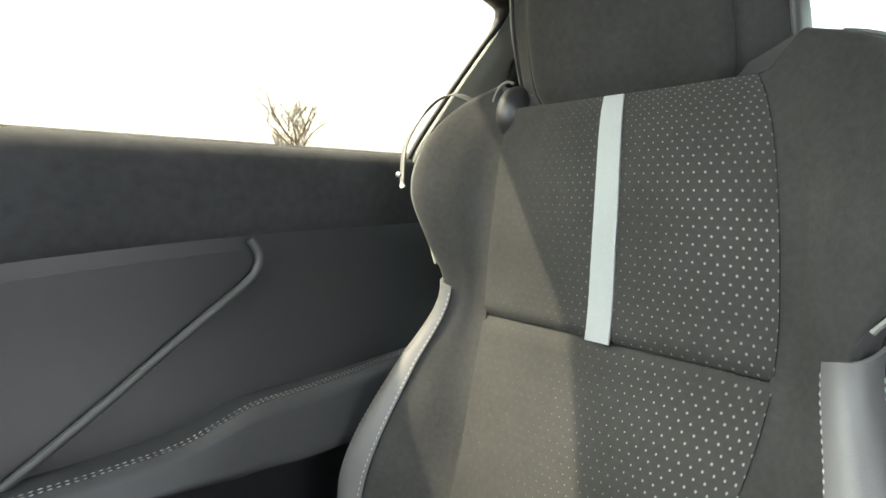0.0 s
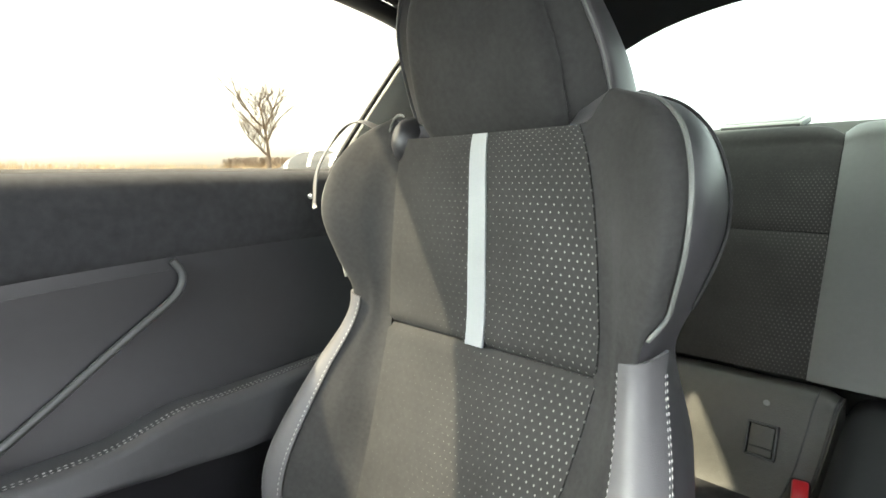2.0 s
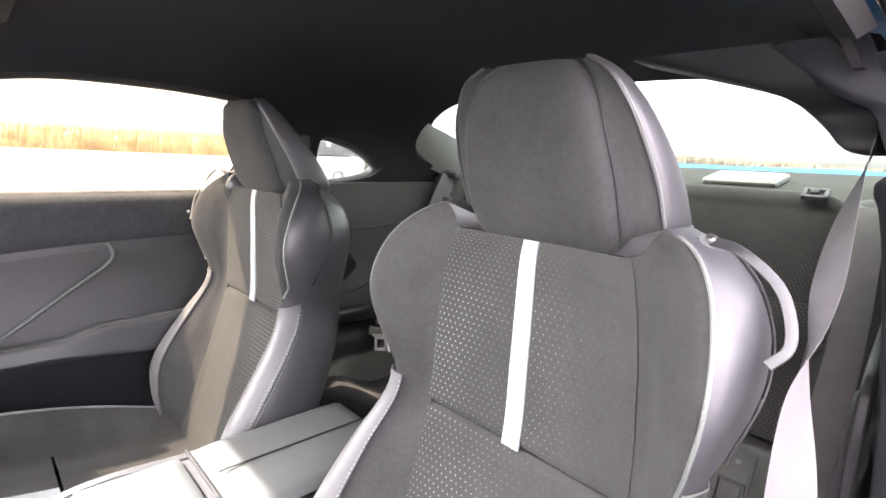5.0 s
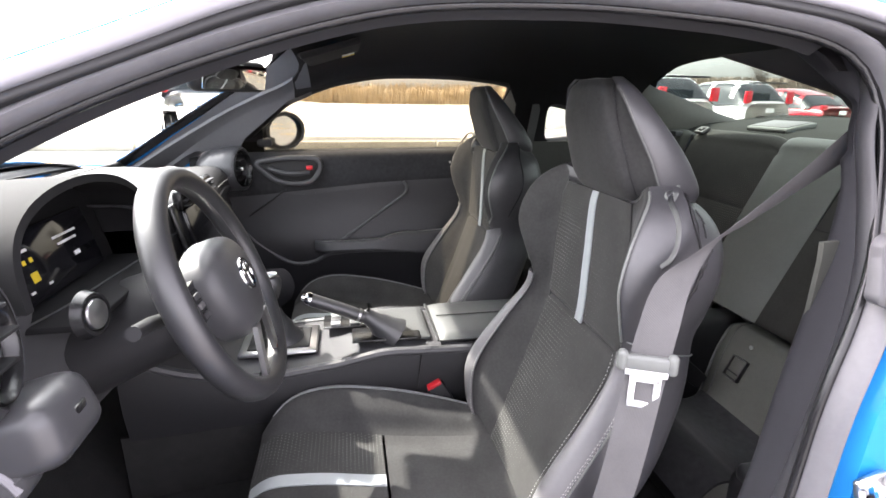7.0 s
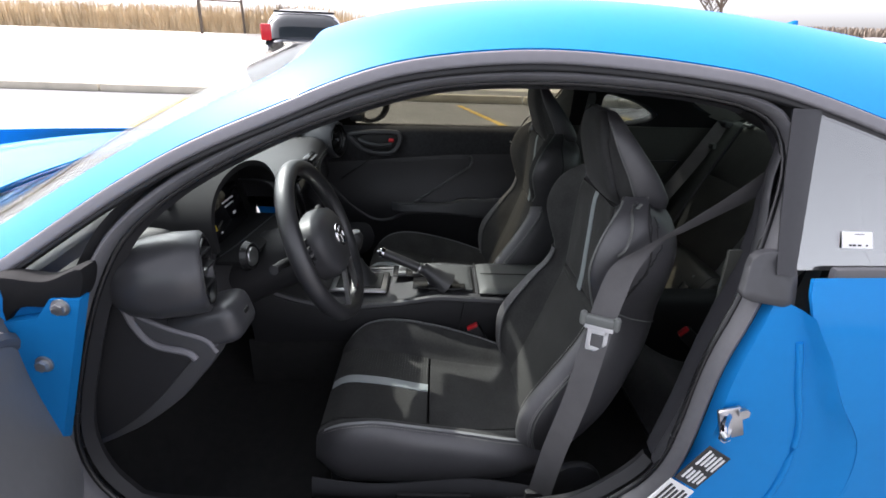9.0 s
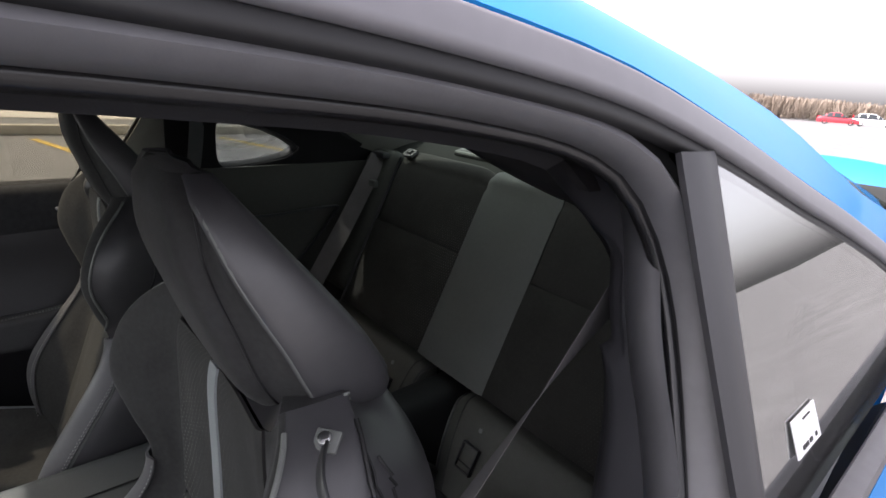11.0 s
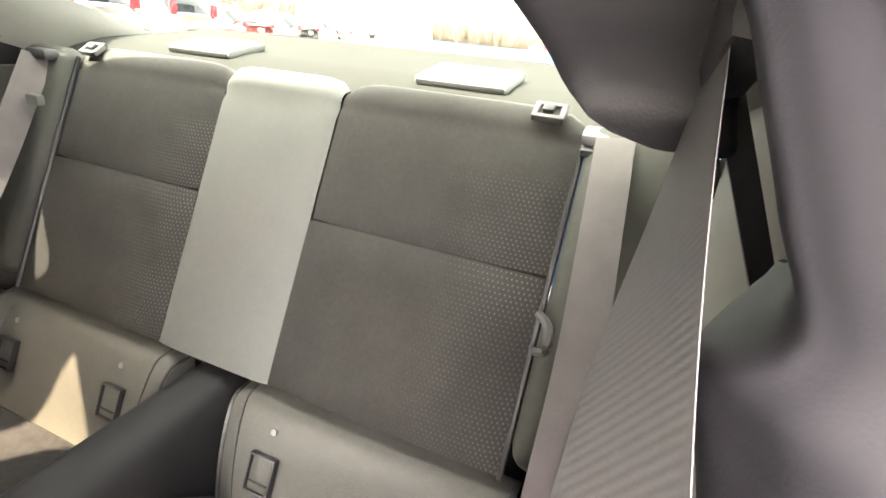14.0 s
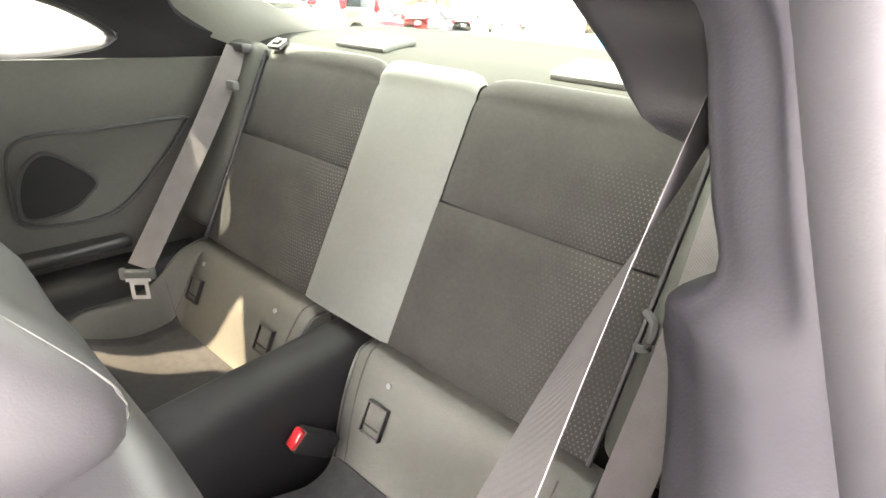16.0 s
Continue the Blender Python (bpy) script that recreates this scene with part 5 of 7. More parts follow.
for s in (-1, 1):
    v = part("centre_vent", rbox((0.10, 0.02, 0.04), (0.01 + s * 0.062, 0.725, 0.838 - 0.012), 0.008), GLOSS, dash, "slatted centre vent")
    for k in range(3):
        part("vent_slat", rbox((0.085, 0.012, 0.003), (0.01 + s * 0.062, 0.713, 0.815 + 0.011 * k), 0.001), PLASTIC, v)
dl = curve([(0.20, 0.735, 0.785), (0.35, 0.755, 0.78), (0.50, 0.765, 0.775), (0.58, 0.76, 0.79)], 40)
stitches(dl, dash)

# ---- steering wheel ----
HUB = Vector((-0.351, 0.598, 0.748))
AX = Vector((0, -math.cos(radians(21)), math.sin(radians(21))))
UP = Vector((0, math.sin(radians(21)), math.cos(radians(21))))
wheel = thing("steering_wheel", "black leather three-spoke steering wheel with silver trim", "steering wheel", at=HUB)
RX = Vector((1, 0, 0))
rim = []
for i in range(96):
    a = 2 * math.pi * i / 96
    rim.append(HUB + (RX * math.cos(a) + UP * math.sin(a)) * 0.168)
bm = bmesh.new()
sweep(bm, rim, circle(0.0168, 14, 0.020), True, ref=AX)
part("rim", bm, LEATHER, wheel, "black stitched leather rim", 70)
stitches([p + AX * 0.004 - (p - HUB).normalized() * 0.0158 for p in rim + rim[:1]], wheel, 0.005, 0.004, 0.0008)
pad = part("hub_pad", surf(lambda u, v: HUB + AX * (-0.02 + 0.058 * math.cos(v * math.pi / 2) ** 0.45) + (RX * math.copysign(abs(math.cos(2 * math.pi * u)) ** 0.75, math.cos(2 * math.pi * u)) * (0.086 - 0.014 * math.sin(2 * math.pi * u) * -1) + UP * (math.sin(2 * math.pi * u) * 0.076 - 0.010)) * math.sin(v * math.pi / 2) ** 0.7, 48, 16, close=True), PLASTIC_G, wheel, "dark grey airbag pad", 70)
em = part("emblem", lathe(HUB + AX * 0.0375, AX, [(0.026, 0.0), (0.025, 0.003), (0.021, 0.003), (0.020, 0.001)], 40), CHROME, pad, "round chrome emblem ring")
part("emblem_bar", rbox((0.036, 0.004, 0.008), HUB + AX * 0.040 + UP * 0.006, 0.002, Matrix.Rotation(radians(-21), 3, "X")), CHROME, em)
part("emblem_bar", rbox((0.009, 0.004, 0.034), HUB + AX * 0.040, 0.002, Matrix.Rotation(radians(-21), 3, "X")), CHROME, em)
for s in (1, -1):
    sp = part("spoke", surf(lambda u, v, s=s: HUB + RX * s * (0.06 + 0.10 * u) + UP * (0.012 + (v - 0.5) * (0.055 - 0.018 * u)) + AX * (0.004 * (1 - u) - 0.022), 10, 6, thick=0.014), PLASTIC, wheel, "black spoke with switches")
    part("spoke_trim", surf(lambda u, v, s=s: HUB + RX * s * (0.085 + 0.07 * u) + UP * (0.030 + 0.006 * v - 0.004 * u) + AX * (0.004 * (1 - u) - 0.018), 8, 3, thick=0.004), SATIN, sp, "satin silver spoke edge")
    for k in range(4):
        part("switch", rbox((0.012, 0.006, 0.009), HUB + RX * s * (0.095 + 0.022 * (k % 2)) + UP * (0.012 - 0.020 * (k // 2)) + AX * -0.012, 0.002, Matrix.Rotation(radians(-21), 3, "X")), PLASTIC_G, sp)
    button_pad = part("button_pad", rbox((0.052, 0.046, 0.010), HUB + RX * s * 0.098 + UP * 0.006 + AX * -0.008, 0.006, Matrix((RX, UP, AX)).transposed(), seg=2), GLOSS, wheel, "glossy black button pad")
    for k in range(3):
        part("button", rbox((0.014, 0.008, 0.004), HUB + RX * s * 0.098 + UP * (0.020 - 0.014 * k) + AX * -0.002, 0.001, Matrix((RX, UP, AX)).transposed()), SATIN if k == 1 else PLASTIC_G, button_pad)
    lo = part("lower_spoke", surf(lambda u, v, s=s: HUB + RX * s * (0.022 + 0.020 * v + 0.020 * u) - UP * (0.07 + 0.088 * u) + AX * (0.020 * (1 - u)), 8, 4, thick=0.008), SATIN, wheel, "silver lower spoke")
part("red_badge", rbox((0.020, 0.006, 0.014), HUB - UP * 0.150 + RX * 0.052 + AX * 0.008, 0.002, Matrix.Rotation(radians(-21), 3, "X")), RED, wheel, "small red badge")
part("column_cover", surf(lambda u, v: HUB + Vector((0, 0.02, -0.005)) - AX * (0.02 + 0.17 * v) + RX * 0.075 * math.cos(2 * math.pi * u) * (1 + 0.25 * v) + UP * (0.060 * math.sin(2 * math.pi * u) * (1 + 0.25 * v) - 0.01), 32, 10, close=True), PLASTIC, wheel, "black column cover", 70)
for s in (1, -1):
    part("stalk", tube([HUB - AX * 0.06 + RX * s * 0.07, HUB - AX * 0.05 + RX * s * 0.14 + UP * 0.02, HUB - AX * 0.045 + RX * s * 0.19 + UP * 0.03], 0.009, 10), PLASTIC, wheel, "black column stalk")

# ---- centre console ----
LIDPAD = material("console_vinyl", (0.075, 0.078, 0.078), 0.45, spec=0.5, vary=0.1, vary_scale=7, bump=0.16, bump_scale=900, grain="cell", depth=0.0005)
con = thing("centre_console", "dark grey centre console with padded lid", "console", at=(0, 0.35, 0.20))
cw = spline([(-0.05, 0.105), (0.25, 0.112), (0.45, 0.118), (0.75, 0.14), (0.85, 0.15)])
ct = spline([(-0.05, 0.486), (0.24, 0.494), (0.34, 0.498), (0.45, 0.480), (0.62, 0.472), (0.75, 0.50), (0.85, 0.545)])
part("body", surf(lambda u, v: (lambda y, t: Vector(((2 * u - 1) * cw(y), y, ct(y) - 0.012)) if t <= 0 else None)(0.86 - 0.92 * v, 0), 12, 40, thick=0.006), PLASTIC_G, con, "dark grey console top")
for s in (1, -1):
    part("side_panel", surf(lambda u, v, s=s: Vector((s * (cw(0.86 - 0.92 * v) + 0.012 * math.sin(math.pi * u)), 0.86 - 0.92 * v, 0.345 + (ct(0.86 - 0.92 * v) - 0.352) * u)), 10, 40, thick=0.006), PLASTIC, con, "grained black console side")
    part("tunnel_carpet", surf(lambda u, v, s=s: Vector((s * (cw(0.86 - 0.92 * v) - 0.004), 0.88 - 0.94 * v, 0.20 + 0.15 * u)), 4, 20, thick=0.006), CARPET, con, "black carpet along the tunnel")
    part("edge_roll", tube([Vector((s * cw(0.86 - 0.92 * i / 40), 0.86 - 0.92 * i / 40, ct(0.86 - 0.92 * i / 40) - 0.016)) for i in range(41)], 0.010, 8), PLASTIC_G, con)
    part("seam", tube([Vector((s * (cw(0.26) + 0.013), 0.262 + 0.02 * i / 10, 0.48 - 0.16 * i / 10)) for i in range(11)], 0.0016, 5), RUBBER_D, con)
lid = part("lid", surf(lambda u, v: Vector(((2 * u - 1) * 0.100, -0.045 + 0.262 * v, 0.494 + 0.014 * ((1 - abs(2 * u - 1) ** 6) * (1 - abs(2 * v - 1) ** 8)) ** 0.5)), 20, 20, thick=0.012), LIDPAD, con, "padded dark grey armrest lid")
part("lid_gap", rbox((0.21, 0.005, 0.004), (0, 0.222, 0.4965), 0.001), RUBBER_D, lid)
part("lid_seam", tube([(0.0, -0.04, 0.510), (0.0, 0.21, 0.510)], 0.0015, 5), RUBBER_D, lid)
part("front_pad", surf(lambda u, v: Vector((0.012 + (2 * u - 1) * 0.086, 0.235 + 0.13 * v, 0.492 + 0.009 * ((1 - abs(2 * u - 1) ** 6) * (1 - abs(2 * v - 1) ** 6)) ** 0.5)), 14, 14, thick=0.008), LIDPAD, con, "smooth grey console pad")
tr = part("switch_tray", rbox((0.075, 0.10, 0.006), (0.055, 0.43, 0.486), 0.003), GLOSS, con, "glossy black switch panel")
for i in range(6):
    part("switch", rbox((0.020, 0.024, 0.010), (0.032 + 0.023 * (i % 3), 0.405 + 0.045 * (i // 3), 0.490), 0.003), LEATHER_G if i % 2 else PLASTIC_G, tr, "small pale switch")
sh = part("shifter_plate", rbox((0.135, 0.17, 0.010), (0.0, 0.575, 0.472), 0.02, seg=3), SATIN, con, "satin silver shifter surround")
part("shifter_well", rbox((0.105, 0.135, 0.008), (0.0, 0.575, 0.476), 0.015, seg=3), RUBBER_D, sh)
boot = part("shift_boot", lathe((0, 0.575, 0.478), (0, 0.08, 1), [(0.052, 0.0), (0.044, 0.016), (0.036, 0.022), (0.030, 0.038), (0.018, 0.056), (0.012, 0.075)], 20), LEATHER, con, "pleated leather gear boot")
part("shift_rod", disc((0, 0.580, 0.54), (0, 0.08, 1), 0.007, 0.05, 12), PLASTIC, boot)
part("shift_knob", lathe((0, 0.584, 0.578), (0, 0.08, 1), [(0.011, 0.0), (0.015, 0.008), (0.021, 0.024), (0.024, 0.040), (0.020, 0.052), (0.010, 0.057), (0.0, 0.058)], 24), LEATHER, boot, "rounded black leather gear knob")
part("knob_cap", disc((0, 0.589, 0.634), (0, 0.08, 1), 0.017, 0.003, 20), SATIN, boot, "silver knob cap")
hb = thing("hand_brake", "black leather handbrake lever with a chrome tip", "handbrake", at=(-0.055, 0.33, 0.49))
part("surround", rbox((0.070, 0.155, 0.006), (-0.052, 0.335, 0.497), 0.012), GLOSS, hb, "glossy black slot surround")
part("brake_boot", lathe((-0.055, 0.315, 0.494), (0.03, 0.62, 0.5), [(0.042, 0.0), (0.036, 0.015), (0.030, 0.028), (0.027, 0.045), (0.020, 0.06), (0.017, 0.085)], 20), LEATHER, hb, "pleated leather brake boot")
part("lever", tube(curve([(-0.052, 0.36, 0.530), (-0.050, 0.43, 0.562), (-0.047, 0.50, 0.590)], 20), 0.0145, 12), LEATHER, hb, "black leather grip")
part("lever_ring", lathe((-0.0505, 0.392, 0.545), (0.02, 0.85, 0.40), [(0.0155, 0.0), (0.0165, 0.003), (0.0155, 0.006)], 20), SATIN, hb)
part("button", lathe((-0.047, 0.498, 0.589), (0.02, 0.85, 0.38), [(0.0150, 0.0), (0.0155, 0.008), (0.012, 0.014), (0.008, 0.015), (0.008, 0.021), (0.0, 0.022)], 20), CHROME, hb, "bright chrome lever tip")

# ---- passenger door, shut ----
DOORP = material("door_plastic", (0.027, 0.027, 0.030), 0.42, spec=0.4, vary=0.12, vary_scale=4, bump=0.16, bump_scale=1000, grain="cell", depth=0.0004)
ARMREST = material("armrest_leather", (0.055, 0.056, 0.060), 0.45, vary=0.12, vary_scale=6, bump=0.16, bump_scale=900, grain="cell", depth=0.0004)
door = thing("passenger_door", "shut passenger door with suede band and long armrest", "car door", at=(0.70, 0.4, 0.22))


def door_x(y, z):
    """Inner face of the door trim."""
    x = 0.690 - 0.45 * max(0, z - 0.84)
    bulge = 0.030 * math.exp(-((z - 0.50) / 0.10) ** 2)
    return x - bulge


dz = lambda y: 0.844 - 0.012 * (y - 0.2)
crease = spline([(0.92, 0.668), (0.68, 0.686), (0.5, 0.703), (0.4, 0.713), (0.3, 0.721), (0.2, 0.727), (-0.05, 0.735), (-0.2, 0.738)])
part("upper_band", surf(lambda u, v: (lambda y: (lambda z: Vector((door_x(y, z) - 0.012 * math.sin(math.pi * min(1, v * 1.15)) ** 0.5 + (0.05 * ((v - 0.88) / 0.12) ** 2 if v > 0.88 else 0), y, z)))(crease(y) + (dz(y) - crease(y)) * v))(0.92 - 1.13 * u), 40, 16, thick=0.004), SUEDE_D, door, "black suede upper door band with rubbed smudges", 60)
part("lower_trim", surf(lambda u, v: (lambda y: (lambda z: Vector((door_x(y, z) + (0.003 if z > crease(y) else 0), y, z)))(0.22 + (crease(y) + 0.012 - 0.22) * v))(0.92 - 1.13 * u), 40, 26, thick=0.006), DOORP, door, "grained black door panel", 60)
# flat insert ahead of the slanting edge
def insert(u, v):
    y0, y1 = 0.705 - 0.10 * max(0.0, v - 0.5), 0.215 + 0.190 * (1 - v)
    y = y0 + (y1 - y0) * u
    z = 0.555 + (crease(y) - 0.010 - 0.555) * v
    return Vector((door_x(0.4, z) - 0.0035, y, z))
part("door_insert", surf(insert, 20, 12, thick=0.003), DOORP, door, "dark textured door insert")
edge = curve([(0.676, 0.213, 0.729), (0.675, 0.203, 0.712), (0.674, 0.206, 0.694), (0.672, 0.222, 0.677), (0.667, 0.285, 0.634), (0.660, 0.345, 0.592), (0.652, 0.40, 0.556), (0.648, 0.44, 0.53)], 60)
part("crease_seam", tube([Vector((door_x(0, crease(y)) - 0.002, y, crease(y) - 0.002)) for y in [0.70 - 0.88 * i / 50 for i in range(51)]], 0.0022, 6), RUBBER_D, door, "dark seam under the suede band")
bm = bmesh.new()
sweep(bm, edge, rrect(0.009, 0.010, 0.004), ref=(1, 0, 0))
# paler than the door plastic: the edge's highlight, put into the colour
part("insert_edge", bm, LIDPAD, door, "raised edge of the insert, paler for its highlight", 60)
# armrest
a_top = spline([(-0.19, 0.575), (0.0, 0.560), (0.10, 0.555), (0.18, 0.553), (0.24, 0.552), (0.276, 0.543), (0.306, 0.535), (0.36, 0.532), (0.45, 0.530), (0.52, 0.526)])
a_deep = spline([(-0.19, 0.085), (0.10, 0.080), (0.25, 0.060), (0.31, 0.034), (0.41, 0.028), (0.52, 0.030)])
a_x = spline([(-0.19, 0.650), (0.0, 0.630), (0.18, 0.610), (0.40, 0.600), (0.50, 0.615), (0.53, 0.645)])


def arm(u, v):
    """The padded face of the armrest, tucked in at its lower edge."""
    y = 0.53 - 0.72 * u
    x = a_x(y) - 0.008 * (1 - v) + 0.05 * max(0.0, (0.12 - v) / 0.12) ** 2 + 0.008 * max(0.0, (v - 0.9) / 0.1) ** 2
    return Vector((x, y, a_top(y) + 0.002 - a_deep(y) * (1 - v)))
part("armrest", surf(arm, 48, 20, thick=0.004), ARMREST, door, "black padded armrest", 60)
part("armrest_top", surf(lambda u, v: (lambda y: Vector((a_x(y) + 0.005 + (0.69 - a_x(y)) * v, y, a_top(y) + 0.002 - 0.004 * v)))(0.53 - 0.72 * u), 36, 6, thick=0.004), ARMREST, door, "black leather armrest top")
for off in (0.010, 0.016):
    stitches([Vector((a_x(0.52 - 0.70 * i / 60) + off, 0.52 - 0.70 * i / 60, a_top(0.52 - 0.70 * i / 60) + 0.0055)) for i in range(61)], door)
low = curve([(0.668, 0.80, 0.60), (0.660, 0.72, 0.52), (0.655, 0.62, 0.452), (0.652, 0.54, 0.452), (0.648, 0.47, 0.482), (0.648, 0.30, 0.486), (0.650, 0.10, 0.475), (0.66, -0.15, 0.47)], 60)
part("pocket_edge", tube(low, 0.007, 8), PLASTIC_G, door, "moulded pocket edge")
def door_plate(pts, x, thick, round_off=0.003):
    """A flat plate on the door over corners (y, z), its face at x."""
    bm = bmesh.new()
    bm.faces.new([bm.verts.new((x, y, z)) for y, z in pts])
    r = bmesh.ops.extrude_face_region(bm, geom=bm.faces[:])
    bmesh.ops.translate(bm, verts=[v for v in r["geom"] if isinstance(v, bmesh.types.BMVert)], vec=(thick, 0, 0))
    bmesh.ops.bevel(bm, geom=bm.edges[:], offset=round_off, segments=2, profile=0.5, affect="EDGES")
    return bm


HB = ((0.706, 0.802), (0.655, 0.812), (0.607, 0.817), (0.540, 0.818), (0.508, 0.812), (0.500, 0.786), (0.516, 0.752), (0.546, 0.733), (0.600, 0.733), (0.650, 0.745), (0.688, 0.778))
loop = curve([(0.662, y, z) for y, z in HB], 72, True)
bm = bmesh.new()
sweep(bm, loop, rrect(0.018, 0.015, 0.005), True, ref=(1, 0, 0))
hd = part("handle_bezel", bm, POD, door, "raised satin grey loop round the door handle", 60)
part("handle_recess", door_plate([(0.596 + (p.y - 0.596) * 0.97, 0.776 + (p.z - 0.776) * 0.97) for p in loop[::3]], 0.672, 0.006, 0.001), RUBBER_D, hd, "dark recess behind the handle")
part("insert_groove", tube([(0.667, 0.618, 0.711), (0.667, 0.662, 0.678), (0.668, 0.709, 0.645), (0.670, 0.745, 0.62)], 0.0028, 6), RUBBER_D, door, "dark groove ahead of the insert")
part("pull_handle", tube(curve([(0.658, 0.668, 0.785), (0.650, 0.63, 0.772), (0.648, 0.58, 0.766), (0.656, 0.535, 0.770)], 16), 0.008, 8), PLASTIC_G, hd, "dark grey pull handle")
part("lock_button", rbox((0.014, 0.022, 0.014), (0.654, 0.535, 0.786), 0.003), RED, hd, "small red lock indicator")
part("door_speaker", disc((0.672, 0.70, 0.36), (-1, 0, 0), 0.085, 0.006, 36, 0.002), PLASTIC_G, door, "round speaker grille")

# passenger mirror outside, and its sail
mir = thing("side_mirror", "blue door mirror outside the passenger window", "wing mirror", at=(0.80, 0.66, 0.84))
mh = part("housing", surf(lambda u, v: Vector((0.820 + 0.105 * math.cos(2 * math.pi * u) * math.sin(math.pi * (0.5 + 0.5 * v)) ** 0.6, 0.640 + 0.085 * v, 0.905 + 0.062 * math.sin(2 * math.pi * u) * math.sin(math.pi * (0.5 + 0.5 * v)) ** 0.6)), 36, 10, close=True), BLUE, mir, "blue mirror housing", 70)
mpos = Matrix.Translation((0.826, 0.632, 0.897)) @ Matrix.Rotation(radians(-32), 4, "Z")
mh.matrix_basis = mpos @ Matrix.Translation((-0.820, -0.640, -0.905))
part("mirror_rim", lathe((0, 0, 0), (0, -1, 0), [(0.086, 0.004), (0.090, 0.016), (0.108, 0.016), (0.116, 0.0), (0.112, -0.02)], 36), RUBBER_D, mir, "black mirror rim").matrix_basis = mpos @ Matrix.Diagonal((1, 1, 0.6, 1))
part("mirror_glass", disc((0, 0, 0), (0, -1, 0), 0.096, 0.004, 36), MIRROR, mir, "reflecting mirror glass").matrix_basis = mpos @ Matrix.Diagonal((1, 1, 0.6, 1))
part("mirror_arm", rbox((0.12, 0.05, 0.03), (0.755, 0.68, 0.865), 0.01), PLASTIC, mir, "black mirror foot")
bm = bmesh.new()
tri = [Vector((side_x(z) - 0.02, y, z)) for y, z in ((0.88, 0.83), (0.685, 0.83), (0.680, 0.93), (0.72, 0.92))]
bm.faces.new([bm.verts.new(p) for p in tri])
bmesh.ops.solidify(bm, geom=bm.faces[:], thickness=0.01)
part("mirror_sail", bm, PLASTIC, mir, "black triangular mirror base panel")

# ---- roof fittings ----
for x, lab in ((0.36, "folded black sun visor with a warning label"), (-0.36, "folded black sun visor")):
    vz = thing("sun_visor", lab, "sun visor", "sun visors", at=(x, 0.42, 1.13))
    part("blade", rbox((0.34, 0.15, 0.016), (x, 0.435, 1.128), 0.007, Matrix.Rotation(radians(-16), 3, "X"), seg=3), LINER, vz, "black cloth visor blade")
    part("pivot", tube([(x + math.copysign(0.17, x), 0.505, 1.115), (x - 0.14, 0.508, 1.112)], 0.006, 8), PLASTIC, vz)
    if x > 0:
        lb = part("visor_label", rbox((0.085, 0.035, 0.001), (x + 0.09, 0.392, 1.1315), 0.0, Matrix.Rotation(radians(-16), 3, "X")), WHITE, vz, "white warning label")
        part("label_mark", rbox((0.026, 0.036, 0.001), (x + 0.105, 0.392, 1.1305), 0.0, Matrix.Rotation(radians(-16), 3, "X")), YELLOW, lb, "yellow warning panel")
rm = thing("rear_view_mirror", "black rear-view mirror hanging below the windscreen header", "mirror", at=(0, 0.66, 1.12))
mt = Matrix.Rotation(radians(-24), 3, "Z") @ Matrix.Rotation(radians(10), 3, "X")
part("shell", rbox((0.235, 0.036, 0.066), (0.082, 0.645, 1.058), 0.017, mt, seg=4), PLASTIC, rm, "rounded black mirror shell")
part("glass", rbox((0.215, 0.003, 0.050), Vector((0.082, 0.645, 1.058)) + mt @ Vector((0, -0.0180, 0)), 0.001, mt), MIRROR, rm, "reflecting glass")
part("stem", tube([(0.06, 0.65, 1.07), (0.03, 0.70, 1.10), (0.02, 0.735, 1.115)], 0.010, 10), PLASTIC, rm)
part("camera_pod", rbox((0.24, 0.15, 0.05), (0.0, 0.745, 1.100), 0.018, Matrix.Rotation(radians(-26), 3, "X"), seg=3), PLASTIC, rm, "black sensor housing on the glass")
mc = thing("map_light", "black overhead console with reading lamps", "overhead console", at=(0, 0.46, 1.17))
part("body", rbox((0.17, 0.12, 0.022), (0, 0.475, 1.158), 0.009, Matrix.Rotation(radians(-14), 3, "X"), seg=3), PLASTIC, mc)
for s in (-1, 1):
    part("lens", rbox((0.045, 0.035, 0.004), (s * 0.045, 0.47, 1.1475), 0.002, Matrix.Rotation(radians(-14), 3, "X")), LEATHER_G, mc, "frosted lamp lens")

